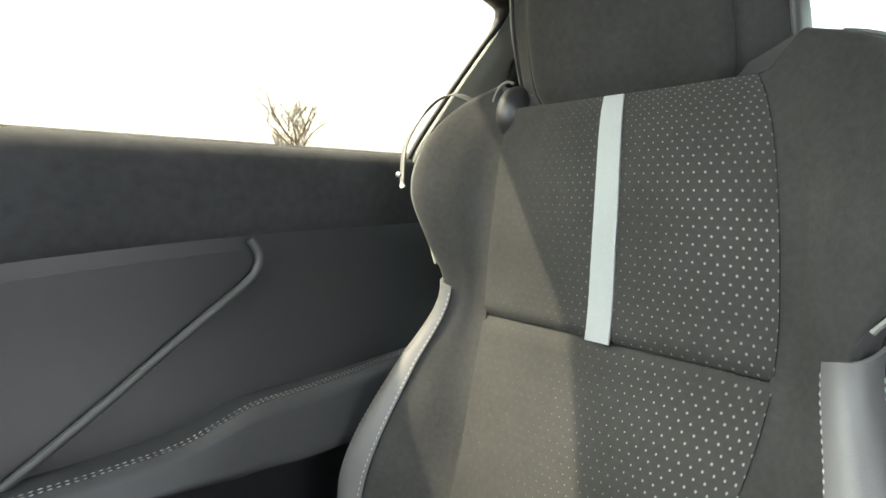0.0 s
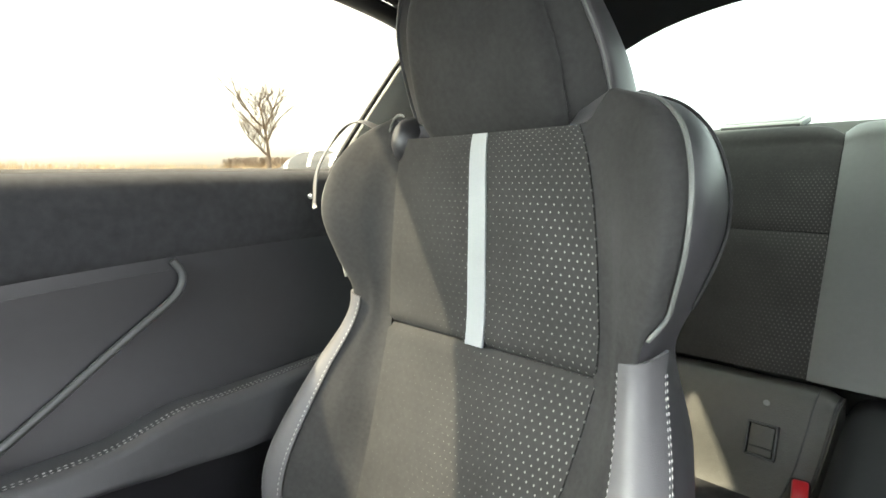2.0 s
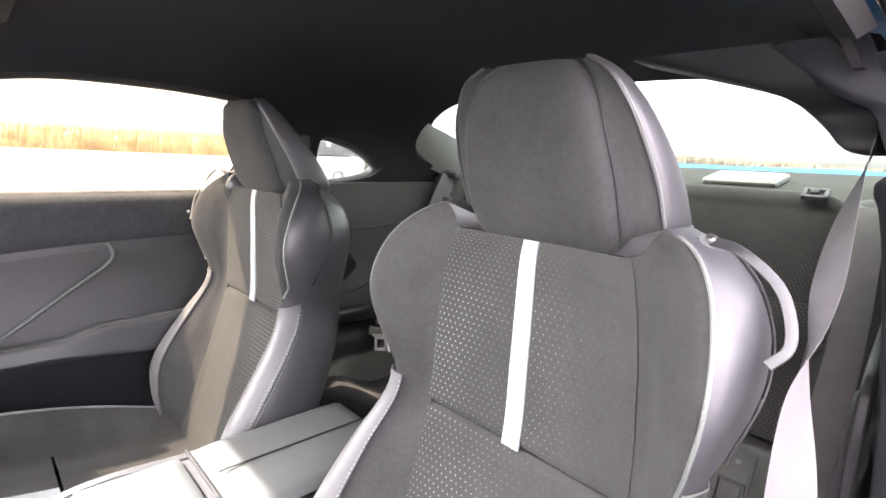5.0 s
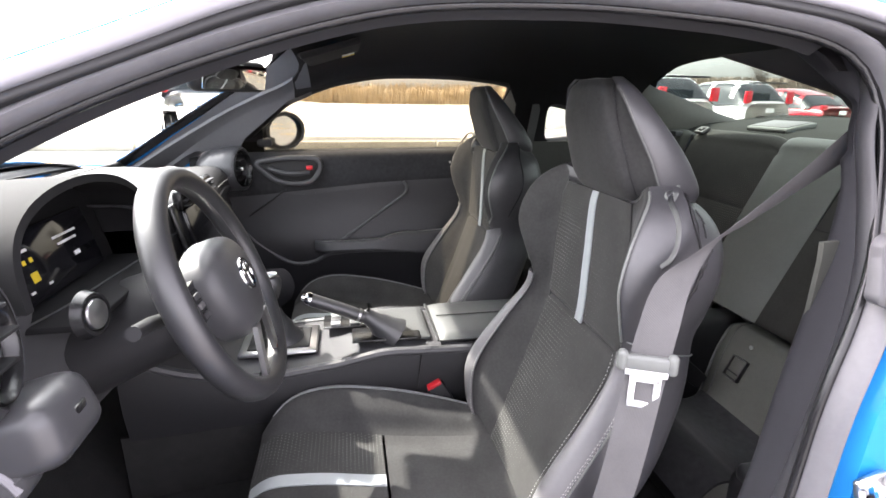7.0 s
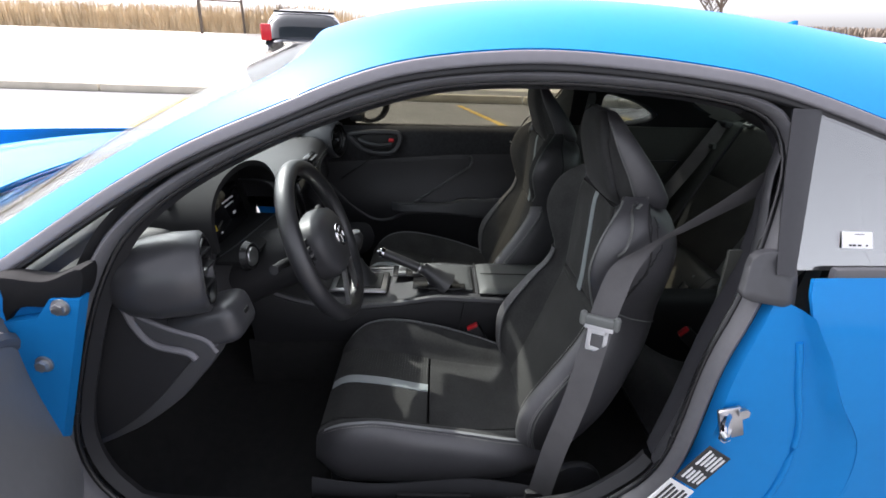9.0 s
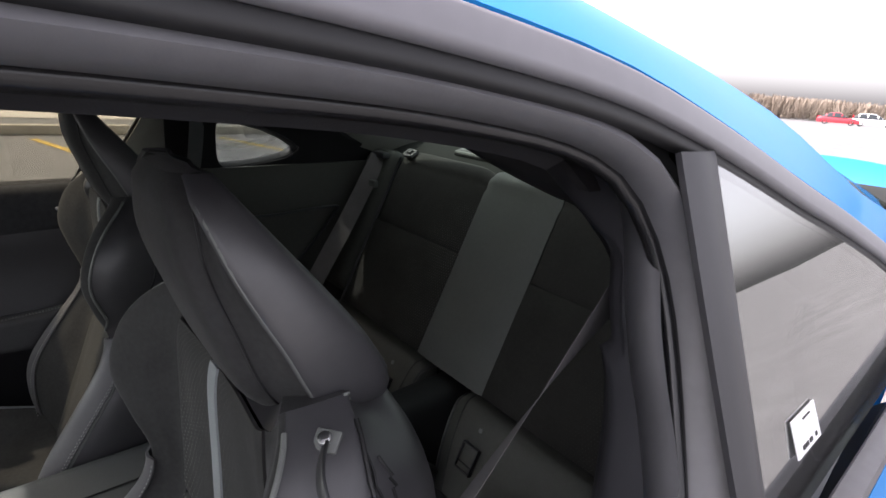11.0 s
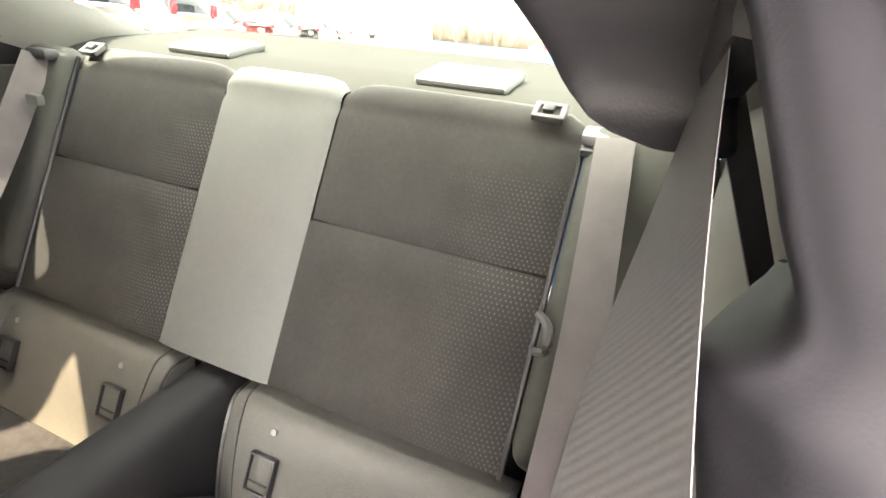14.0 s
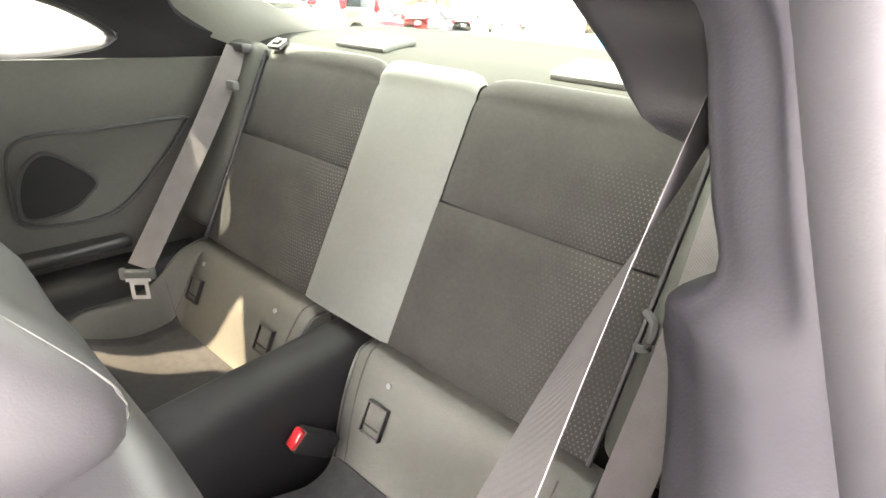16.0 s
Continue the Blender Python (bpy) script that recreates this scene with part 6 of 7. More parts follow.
# ---- rear quarter trims ----
SIDE_R = material("side_moulding", (0.062, 0.064, 0.056), 0.55, vary=0.15, vary_scale=5, bump=0.15, bump_scale=900, grain="cell", depth=0.0004)
def quarter(s):
    q = thing("quarter_trim_panel", "dark grey moulded rear side panel with speaker", "side panel", "side panels", at=(s * 0.60, -0.4, 0.25))
    def f(u, v):
        y = -0.12 - 0.62 * u
        z = 0.25 + (0.868 + 0.012 * u - 0.25) * v
        return Vector((s * (0.655 - 0.035 * u - 0.03 * math.exp(-((z - 0.50) / 0.10) ** 2) - 0.25 * max(0, z - 0.86)), y, z))
    # passenger side in a paler tone: its stronger daylight is put into the colour
    part("panel", surf(f, 24, 28, thick=0.006), LEATHER_R if s > 0 else SIDE_R, q, "grained dark side panel")
    tri = curve([(s * 0.612, -0.29, 0.722), (s * 0.604, -0.44, 0.738), (s * 0.596, -0.605, 0.748), (s * 0.596, -0.615, 0.735), (s * 0.600, -0.54, 0.64), (s * 0.600, -0.46, 0.568), (s * 0.606, -0.40, 0.545), (s * 0.612, -0.28, 0.552), (s * 0.614, -0.265, 0.60)], 70, True)
    bm = bmesh.new()
    sweep(bm, tri, rrect(0.007, 0.012, 0.003), True, ref=(1, 0, 0))
    part("relief_edge", bm, PLASTIC_G, q, "raised moulding line")
    sp = [Vector((s * 0.603, y, z)) for y, z in ((-0.275, 0.575), (-0.285, 0.66), (-0.335, 0.70), (-0.41, 0.635), (-0.39, 0.60), (-0.35, 0.575))]
    bm = plate([(p.y, p.z) for p in sp], s * 0.600, s * 0.008, 40, 0.0)
    g = part("speaker_grille", bm, PLASTIC, q, "dark angular speaker grille")
    bm = bmesh.new()
    sweep(bm, curve(sp, 40, True), circle(0.0045, 6), True, ref=(1, 0, 0))
    part("speaker_rim", bm, PLASTIC_G, g)
    part("lower_ledge", rbox((0.12, 0.42, 0.22), (s * 0.572, -0.40, 0.335), 0.025, seg=3), PLASTIC, q, "black moulded ledge beside the cushion")
    part("arm_ledge", rbox((0.07, 0.30, 0.03), (s * 0.602, -0.30, 0.485), 0.012, seg=3), LEATHER, q, "padded ledge")
    # pillar gap beside the bench
    part("bench_side", rbox((0.15, 0.20, 0.46), (s * 0.573, -0.755, 0.68), 0.03, Matrix.Rotation(radians(25), 3, "X"), seg=3), SIDE_R, q, "moulded cover beside the bench")
    return q


quarter(1)
quarter(-1)
# rear pillar covers beside the rear glass
def pillar_skin(u, v, s):
    """Just inside the roof lining, from beside the rear glass down to the shelf."""
    y = -0.665 - 0.64 * v
    p = lining_point((1 + s * (0.40 + 0.60 * u)) / 2, (y - 0.56) / -1.84, 0.56, -1.28)
    return p + (Vector((0.30 * s, y, 0.92)) - p).normalized() * 0.014
for s in (1, -1):
    o = part("rear_pillar_cover", surf(lambda u, v, s=s: pillar_skin(u, v, s), 24, 24, thick=0.004), PILLAR_C, car, "grey rear pillar cover", 60)
    solidcut(o, [zprism(top_loop(-1.31, -0.575, 0.666, 0.586, head=-0.012), 0.5, 1.5)])

# moulding along the passenger side of the windscreen
w_edge = spline([(1.16, 0.715), (1.02, 0.685), (0.974, 0.671), (0.833, 0.631), (0.66, 0.552), (0.59, 0.49), (0.55, 0.44), (0.52, 0.38)])
def screen_side(u, v):
    y = 1.12 - 0.60 * v
    x = w_edge(y)
    top = roof(x / rail_x(y), y, 0.018)
    z = _rail(y) - 0.075
    low = Vector((side_x(z) - 0.040, y - 0.01, z))
    return top.lerp(low, u) + Vector((-0.008, -0.006, 0.0)) * math.sin(u * math.pi)
part("windscreen_moulding", surf(screen_side, 14, 30, thick=0.003), PILLAR, car, "grey moulding beside the windscreen", 60)
# mouldings that run along the sides of the rear glass down to the shelf
g_edge = spline([(-0.50, 0.520), (-0.61, 0.5455), (-0.655, 0.558), (-0.735, 0.567), (-0.86, 0.586), (-0.98, 0.605), (-1.14, 0.620)])
g_low = spline([(-0.50, 0.985), (-0.624, 0.950), (-0.72, 0.918), (-0.80, 0.898), (-1.14, 0.898)])
def garnish(u, v, s):
    y = -0.52 - 0.62 * v
    x = g_edge(y)
    top = roof(x / rail_x(y), y, 0.018)
    low = Vector((0.612 + 0.03 * smooth((-0.95 - y) / 0.15), y, g_low(y)))
    p = top.lerp(low, u) + Vector((-0.012, 0, 0.004)) * math.sin(u * math.pi)
    return Vector((s * p.x, p.y, p.z))
for s in (1, -1):
    part("rear_glass_moulding", surf(lambda u, v, s=s: garnish(u, v, s), 16, 30, thick=0.003), PILLAR_C, car, "grey moulding beside the rear glass", 60)

# ---- belts ----
def webbing(parent, pts, width, faces, name="webbing", n=40, late=1.0, mat=None):
    """A flat strap through pts; faces: the way its broad side looks at each end; late: how far along it twists."""
    P = curve(pts, n)
    long = sum((P[i + 1] - P[i]).length for i in range(n - 1))

    def strap(u, v):
        i = min(n - 1, int(round(v * (n - 1))))
        run = (P[min(n - 1, i + 1)] - P[max(0, i - 1)]).normalized()
        across = run.cross(Vector(faces[0]).lerp(Vector(faces[1]), v ** late)).normalized()
        return P[i] + across * (u - 0.5) * width
    return part(name, surf(strap, 4, n - 1, uv=lambda u, v: (u * width, v * long), thick=0.0014), mat or WEB, parent, "grey woven belt webbing", 60)


TONGUE = material("plated_steel", (0.82, 0.82, 0.83), 0.38, 0.55, vary=0.04)


def tongue(parent, at, turn):
    """Plastic bar with rounded ends across the strap, and the plated ring below it."""
    at = Vector(at) + turn @ Vector((0, 0.006, 0))
    a = part("tongue_cover", rbox((0.054, 0.012, 0.020), at, 0.005, turn, seg=3), LEATHER_M, parent, "grey plastic tongue cover")
    for e in (-1, 1):
        part("cover_end", rbox((0.013, 0.015, 0.028), at + turn @ Vector((e * 0.029, 0, 0.001)), 0.007, turn, seg=3), LEATHER_M, a)
    bm = bmesh.new()
    for o, sz in (((-0.0145, 0, -0.036), (0.008, 0.003, 0.042)), ((0.0145, 0, -0.036), (0.008, 0.003, 0.042)), ((0, 0, -0.056), (0.036, 0.003, 0.009)), ((0, 0, -0.020), (0.036, 0.003, 0.010)), ((0, 0, -0.012), (0.050, 0.003, 0.010))):
        rbox(sz, at + turn @ Vector(o) + turn @ Vector((0, 0.003, 0)), 0.001, turn, bm)
    part("tongue_plate", bm, TONGUE, a, "bright plated metal tongue")


fb = thing("seat_belt", "grey front seat belt hanging by the driver's seat", "seat belt", "belts", at=(-0.62, 0.1, 0.28))
# the strap leaves its slot edge on, turns broad side out and runs through the guide on the seat shoulder
keys = [((-0.588, -0.232, 1.004), (0.0, 1.0, 0.08)), ((-0.586, -0.205, 0.975), (-0.14, 0.85, 0.35)), ((-0.585, -0.168, 0.945), (-0.32, 0.80, 0.38)), ((-0.588, -0.116, 0.910), (-0.48, 0.76, 0.32)), ((-0.594, -0.060, 0.876), (-0.56, 0.80, 0.18)), ((-0.598, -0.016, 0.850), (-0.40, 0.90, -0.1)), ((-0.601, 0.022, 0.808), (0.10, 1.0, 0.1)), ((-0.610, 0.042, 0.750), (0.45, 0.88, 0.08)), ((-0.617, 0.055, 0.690), (0.57, 0.80, 0.08)), ((-0.626, 0.078, 0.550), (0.50, 0.85, 0.08)), ((-0.625, 0.105, 0.420), (0.45, 0.89, 0.08)), ((-0.615, 0.122, 0.280), (0.45, 0.89, 0.08))]
kc, kw = [Vector(a) for a, b in keys], [Vector(b).normalized() for a, b in keys]
part("webbing", surf(lambda u, v: catmull(kc, 11 * v) + catmull(kw, 11 * v).normalized() * (u - 0.5) * 0.046, 6, 110, uv=lambda u, v: (u * 0.046, v * 0.95), thick=0.00025), WEB, fb, "grey woven belt webbing", 60)
tongue(fb, (-0.613, 0.053, 0.712), Matrix.Rotation(radians(64), 3, "Z"))
part("upper_anchor", rbox((0.014, 0.06, 0.03), (-0.592, -0.236, 1.012), 0.006, Matrix.Rotation(radians(15), 3, "X")), PLASTIC, fb, "black belt anchor on the pillar")
part("floor_anchor", rbox((0.016, 0.05, 0.05), (-0.612, 0.125, 0.272), 0.006), PLASTIC, fb, "black floor anchor")
fp = thing("seat_belt", "grey front seat belt beside the passenger seat", "seat belt", "belts", at=(0.62, 0.05, 0.8))
webbing(fp, [(0.585, -0.235, 1.0), (0.600, -0.225, 0.90), (0.615, -0.20, 0.75), (0.630, -0.14, 0.55), (0.625, -0.05, 0.30)], 0.046, [(0.75, 0.45, 0.45), (0.9, 0.45, 0)])
for s in (1, -1):
    rb = thing("seat_belt", "grey rear seat belt beside the bench", "seat belt", "belts", at=(s * 0.50, -0.5, 0.42))
    if s < 0:
        webbing(rb, [(-0.534, -0.745, 0.908), (-0.545, -0.66, 0.825), (-0.558, -0.55, 0.715), (-0.562, -0.455, 0.60), (-0.560, -0.41, 0.45)], 0.047, [(0.10, 0.72, 0.62), (0.05, 0.92, 0.3)], mat=WEB_R)
        part("belt_guide", rbox((0.040, 0.030, 0.016), (-0.512, -0.765, 0.903), 0.005, Matrix.Rotation(radians(-20), 3, "X")), LEATHER_G, rb, "pale plastic belt guide")
        part("guide_cover", rbox((0.11, 0.05, 0.012), (-0.548, -0.772, 0.892), 0.004, Matrix.Rotation(radians(-25), 3, "X")), PLASTIC_G, rb, "grey slot cover under the guide")
    else:
        webbing(rb, [(0.548, -0.735, 0.903), (0.532, -0.635, 0.745), (0.505, -0.52, 0.59), (0.474, -0.421, 0.466)], 0.050, [(-0.75, 0.60, 0.25), (-0.80, 0.55, 0.25)], mat=WEB_R)
        part("belt_guide", rbox((0.06, 0.03, 0.02), (0.545, -0.742, 0.906), 0.006), PLASTIC_G, rb, "plastic belt guide")
        part("belt_loop", rbox((0.034, 0.016, 0.020), (0.508, -0.692, 0.828), 0.004), LEATHER_M, rb, "small grey webbing keeper")
        tongue(rb, (0.470, -0.414, 0.456), Matrix.Rotation(radians(50), 3, "Z"))

# ---- driver's side details ----
bp = thing("pillar_belt_cover", "black moulded upper pillar cover with belt slot", "pillar trim", at=(-0.57, -0.28, 0.98))
PILLAR_W = material("welt_vinyl", (0.030, 0.030, 0.034), 0.5, vary=0.15, vary_scale=9, bump=0.06, bump_scale=1500, grain="cell", depth=0.0004)
flap_in = spline([(0.983, -0.574), (0.985, -0.563), (0.990, -0.554), (1.005, -0.541), (1.024, -0.522), (1.033, -0.511), (1.042, -0.494), (1.051, -0.468), (1.062, -0.430), (1.09, -0.33)])
flap_y = spline([(0.983, -0.240), (0.990, -0.246), (1.015, -0.241), (1.030, -0.234), (1.038, -0.214), (1.050, -0.196), (1.07, -0.186), (1.10, -0.176)])
def flap(u, v):
    """Hanging cover over the belt slot: a rounded box below an overhanging roll, slanting on its inner side."""
    z = 0.983 + 0.105 * v ** 1.2
    xi, xo = flap_in(z), -0.600 + 0.20 * (z - 0.98)
    yf, yr = flap_y(z), -0.272
    a = 2 * math.pi * u
    c, d = math.copysign(abs(math.cos(a)) ** 0.30, math.cos(a)), math.copysign(abs(math.sin(a)) ** 0.30, math.sin(a))
    return Vector(((xi + xo) / 2 + (xi - xo) / 2 * c, (yf + yr) / 2 + (yf - yr) / 2 * d, z - 0.004 * math.sin(a) * (1 - v)))
part("upper_cover", surf(flap, 64, 30, close=True), PLASTIC, bp, "black upper pillar cover", 60)
bm = bmesh.new()
bm.faces.new([bm.verts.new(flap(i / 48, 0)) for i in range(48)])
part("cover_base", bm, PLASTIC, bp)
# trim round the belt recess: a face beside the door seal, a rounded edge, and the wall of the recess
edge_x = spline([(0.50, -0.662), (0.60, -0.652), (0.80, -0.628), (0.90, -0.610), (0.93, -0.602), (0.943, -0.597), (0.950, -0.597), (0.956, -0.602), (0.963, -0.607), (0.980, -0.601), (1.000, -0.593), (1.010, -0.589), (1.020, -0.582), (1.032, -0.560), (1.05, -0.530), (1.085, -0.490)])
post = spline([(0.50, -0.040), (0.60, -0.068), (0.70, -0.092), (0.80, -0.122), (0.90, -0.150), (0.93, -0.157), (0.96, -0.161), (0.99, -0.168), (1.02, -0.180), (1.05, -0.186), (1.085, -0.172)])
def recess(u, v):
    z = 0.50 + 0.585 * v
    if z > 0.88:
        z = 0.88 + 0.205 * ((v - 0.6496) / 0.3504)
    y, x = post(z), edge_x(z)
    front = Vector((-(side_x(z) - 0.053), y, z))
    q = smooth((0.960 - z) / 0.018)
    mid = Vector((x - 0.013 - 0.008 * q, y - 0.003, z))
    turn = Vector((x - 0.003 - 0.007 * q, y - 0.009 - 0.005 * q, z))
    wall = Vector((x + 0.001, y - 0.020 - 0.022 * q, z))
    deep = Vector((x - 0.012 - 0.02 * q, y - 0.070 - 0.05 * q, z))
    return catmull([front, front.lerp(mid, 0.5) + Vector((0, 0.001, 0)), mid, turn, wall, deep], 5 * u)
def strip_side(u, v):
    """Soft grained strip between the pillar panel and the door seal."""
    z = 0.50 + 0.570 * v
    a = Vector((-(side_x(z) - 0.0535), post(z) - 0.004, z))
    b = Vector((-(side_x(z) - 0.031), post(z) + 0.000, z))
    return a.lerp(b, u) + Vector((0, 0.0045, 0)) * math.sin(math.pi * u) ** 0.7
part("pillar_welt", surf(strip_side, 12, 60, thick=-0.003), PILLAR_W, bp, "soft dark grained strip along the door seal", 60)
PILLAR_B = material("belt_pillar_plastic", (0.026, 0.026, 0.030), 0.6, spec=0.2, vary=0.12, vary_scale=5, bump=0.10, bump_scale=1100, grain="cell", depth=0.0004)
part("pillar_panel", surf(recess, 26, 150, thick=-0.003), PILLAR_B, bp, "smooth grey pillar panel round the belt recess", 60)

def pocket(u, v):
    """Inner wall of the belt recess, closed towards the quarter window."""
    knots = []
    for x, y, k in ((-0.650, post(0.62 + 0.44 * v) - 0.07, 1.0), (-0.652, -0.265, 0.8), (-0.634, -0.300, 0.6), (-0.622, -0.345, 0.4), (-0.622, -0.42, 0.3), (-0.628, -0.50, 0.2), (-0.634, -0.57, 0.2), (-0.640, -0.68, 0.2)):
        z = 0.62 + (min(1.06, _rail(y) - 0.05) - 0.62) * v
        knots.append(Vector((x + 0.30 * k * max(0.0, z - 0.95), y, z)))
    return catmull(knots, 7 * u)
part("recess_back", surf(pocket, 36, 14, thick=-0.003), PILLAR_C, bp, "pale grey inner wall of the recess", 60)

st = thing("door_striker", "zinc-plated door striker bolted to the jamb", "striker", at=(-0.765, -0.12, 0.625))
part("plate", rbox((0.008, 0.036, 0.058), (-0.7715, -0.118, 0.625), 0.003, Matrix.Rotation(radians(-18), 3, "X")), SATIN, st)
part("loop", tube(curve([(-0.770, -0.114, 0.643), (-0.790, -0.096, 0.639), (-0.808, -0.086, 0.631), (-0.794, -0.102, 0.615), (-0.770, -0.120, 0.611)], 20), 0.0055, 8), CHROME, st)
for o in (0.028, -0.028):
    part("bolt", disc((-0.7755, -0.120 - 0.009 * math.copysign(1, o), 0.625 + o * 0.85), (-1, 0, 0), 0.009, 0.006, 6), SATIN, st)
for y, z, w, h, m in ((-0.083, 0.547, 0.078, 0.046, INK), (-0.033, 0.470, 0.096, 0.052, WHITE)):
    lb = thing("door_label", "printed information sticker on the door jamb", "label", "labels", at=(-0.76, y, z))
    t = Matrix.Rotation(radians(-57), 3, "X")
    part("sticker", rbox((0.002, w, h), (-0.788, y, z), 0.0, t), m, lb)
    for i in range(5):
        for j, (c, l) in enumerate(((-0.22, 0.42), (0.24, 0.34))):
            part("print_line", rbox((0.002, w * l * (1 - 0.13 * ((i + j) % 3)), h * 0.07), Vector((-0.7895, y, z)) + t @ Vector((0, w * c, h * (0.34 - 0.17 * i))), 0.0, t), WHITE if m is INK else INK, lb)
lq = thing("window_label", "white printed sticker on the quarter window", "label", "labels", at=(-0.70, -0.285, 0.90))
t = Matrix.Rotation(math.atan(0.45), 3, "Y")
part("sticker", rbox((0.001, 0.046, 0.025), (-(side_x(0.9105) - 0.0015), -0.273, 0.9105), 0.0, t), WHITE, lq)
for y, w in ((-0.262, 0.004), (-0.268, 0.005), (-0.276, 0.005), (-0.287, 0.003)):
    part("print_line", rbox((0.001, w, 0.0026), (-(side_x(0.9035) - 0.0008), y, 0.9035), 0.0, t), INK, lq)
part("print_line", rbox((0.001, 0.014, 0.0010), (-(side_x(0.9185) - 0.0008), -0.276, 0.9185), 0.0, t), INK, lq)
part("belt_moulding", rbox((0.016, 0.46, 0.032), (-0.735, -0.455, 0.869), 0.006, Matrix.Rotation(radians(-1.5), 3, "X")), RUBBER, car, "black belt moulding under the quarter window")
part("mirror_gusset", plate([(0.950, 0.846), (0.890, 0.842), (0.835, 0.862), (0.848, 0.815), (0.883, 0.800), (0.939, 0.796), (0.978, 0.750), (1.045, 0.735), (1.030, 0.785), (0.990, 0.832)], -0.768, 0.035, 60, 0.004), HOOD, car, "matt black moulded corner cover at the pillar foot")
def on_flank(u, v, out):
    """Outer face of the pillar between door seal and quarter glass; u backwards, v up."""
    z = 0.862 + 0.226 * v
    y0, y1 = -0.150 - 0.024 * v ** 1.3, -0.178 - 0.040 * v
    return Vector((-(side_x(z) + out + 0.003 * math.sin(math.pi * u)), y0 + (y1 - y0) * u, z))
part("pillar_cover", surf(lambda u, v: on_flank(u, v, 0.002), 8, 16, thick=0.004), PILLAR_W, car, "matt grey outer pillar cover", 60)
gusset = curve([(0, y, z) for y, z in ((-0.118, 0.884), (-0.150, 0.893), (-0.176, 0.884), (-0.182, 0.860), (-0.181, 0.826), (-0.178, 0.816), (-0.150, 0.818), (-0.104, 0.828), (-0.104, 0.846))], 50, True)
bm = bmesh.new()
rims = [[bm.verts.new((-(side_x(p.z) + dx), -0.150 + (p.y + 0.150) * k, 0.853 + (p.z - 0.853) * k)) for p in gusset] for dx, k in ((-0.012, 1.0), (0.001, 1.0), (0.003, 0.95), (0.0032, 0.6))]
for a in range(3):
    for i in range(50):
        j = (i + 1) % 50
        bm.faces.new((rims[a][i], rims[a][j], rims[a + 1][j], rims[a + 1][i]))
bm.faces.new(rims[3])
part("corner_gusset", bm, PLASTIC_G, car, "grey rubber corner gusset at the pillar foot", 50)
hg = thing("hinge_plate", "blue painted hinge plate with two bolts on the jamb", "hinge plate", at=(-0.74, 0.95, 0.74))
part("leaf", prism([(0.842, 0.818), (0.884, 0.817), (0.909, 0.786), (0.960, 0.778), (0.968, 0.690), (0.948, 0.540), (0.930, 0.560)], -0.7735, -0.752), BLUE, hg, "blue painted steel leaf")
for y, z in ((0.870, 0.806), (0.917, 0.711)):
    part("washer", disc((-0.7735, y, z), (-1, 0, 0), 0.013, 0.003, 24, 0.001), SATIN, hg)
    part("bolt", disc((-0.7765, y, z), (-1, 0, 0), 0.009, 0.008, 6, 0.001), SATIN, hg, "bare steel bolt")

# driver's door, swung wide open
# lighter than the shut door's trim: glare on the open door, as colour
DOORTRIM = material("door_trim_glare", (0.17, 0.17, 0.175), 0.4, vary=0.1, vary_scale=4)
DH = Vector((-0.775, 1.02, 0))
ddoor = thing("driver_door", "blue driver's door standing wide open", "car door", at=(-0.78, 1.02, 0.2))
def dd(u, v, dx):
    """u along the door from the hinge, v up, dx across its thickness."""
    a = radians(66)
    along = Vector((-math.sin(a), -math.cos(a), 0))
    across = Vector((math.cos(a), -math.sin(a), 0))
    return DH + along * (0.02 + 1.10 * u) + across * dx + Vector((0, 0, 0.20 + 0.63 * v))
part("inner_trim", surf(lambda u, v: dd(u, v, 0.055 + 0.03 * math.exp(-((v - 0.5) / 0.2) ** 2) - 0.03 * max(0, v - 0.9) * 10), 24, 24, thick=0.008), DOORTRIM, ddoor, "inner door trim, greyed for glare")
part("outer_skin", surf(lambda u, v: dd(u, v, -0.055 - 0.02 * math.sin(math.pi * v)), 16, 16, thick=0.006), BLUE, ddoor, "blue outer door skin")
bm = bmesh.new()
for f in (lambda u, v: dd(0, v, -0.06 + 0.12 * u), lambda u, v: dd(1, v, -0.06 + 0.12 * u), lambda u, v: dd(v, 1, -0.055 + 0.085 * u), lambda u, v: dd(v, 0, -0.06 + 0.12 * u)):
    grid(bm, f, 4, 10)
part("door_edge", bm, BLUE, ddoor, "blue painted door edge")
part("door_seal", tube(curve([dd(0.03, 0.03, 0.07), dd(0.03, 0.9, 0.06), dd(0.97, 0.95, 0.05), dd(0.97, 0.1, 0.07)], 60), 0.012, 8), RUBBER, ddoor, "grey door seal")
part("door_glass", surf(lambda u, v: dd(0.12 + 0.85 * u, 1 + 0.42 * v * (0.35 + 0.65 * min(1, u / 0.5)), -0.01 + 0.10 * v), 14, 8, thick=0.004), GLASS, ddoor, "clear frameless door glass")

# ---- outside ----
rnd = random.Random(7)
ASPHALT = material("asphalt", (0.17, 0.17, 0.17), 0.9, vary=0.25, vary_scale=1.5, bump=0.6, bump_scale=120, depth=0.004)
CONCRETE = material("kerb_concrete", (0.50, 0.46, 0.38), 0.85, vary=0.2, vary_scale=3)
PAINT_Y = material("road_yellow", (0.55, 0.36, 0.04), 0.7, vary=0.3, vary_scale=20)
PALE = material("pale_concrete", (0.52, 0.49, 0.44), 0.8, vary=0.08, vary_scale=0.3)
REED = material("dry_reeds", (0.46, 0.36, 0.23), 0.9, vary=0.22, vary_scale=0.35)
BARK = material("bark", (0.10, 0.08, 0.065), 0.9, vary=0.3, vary_scale=5)
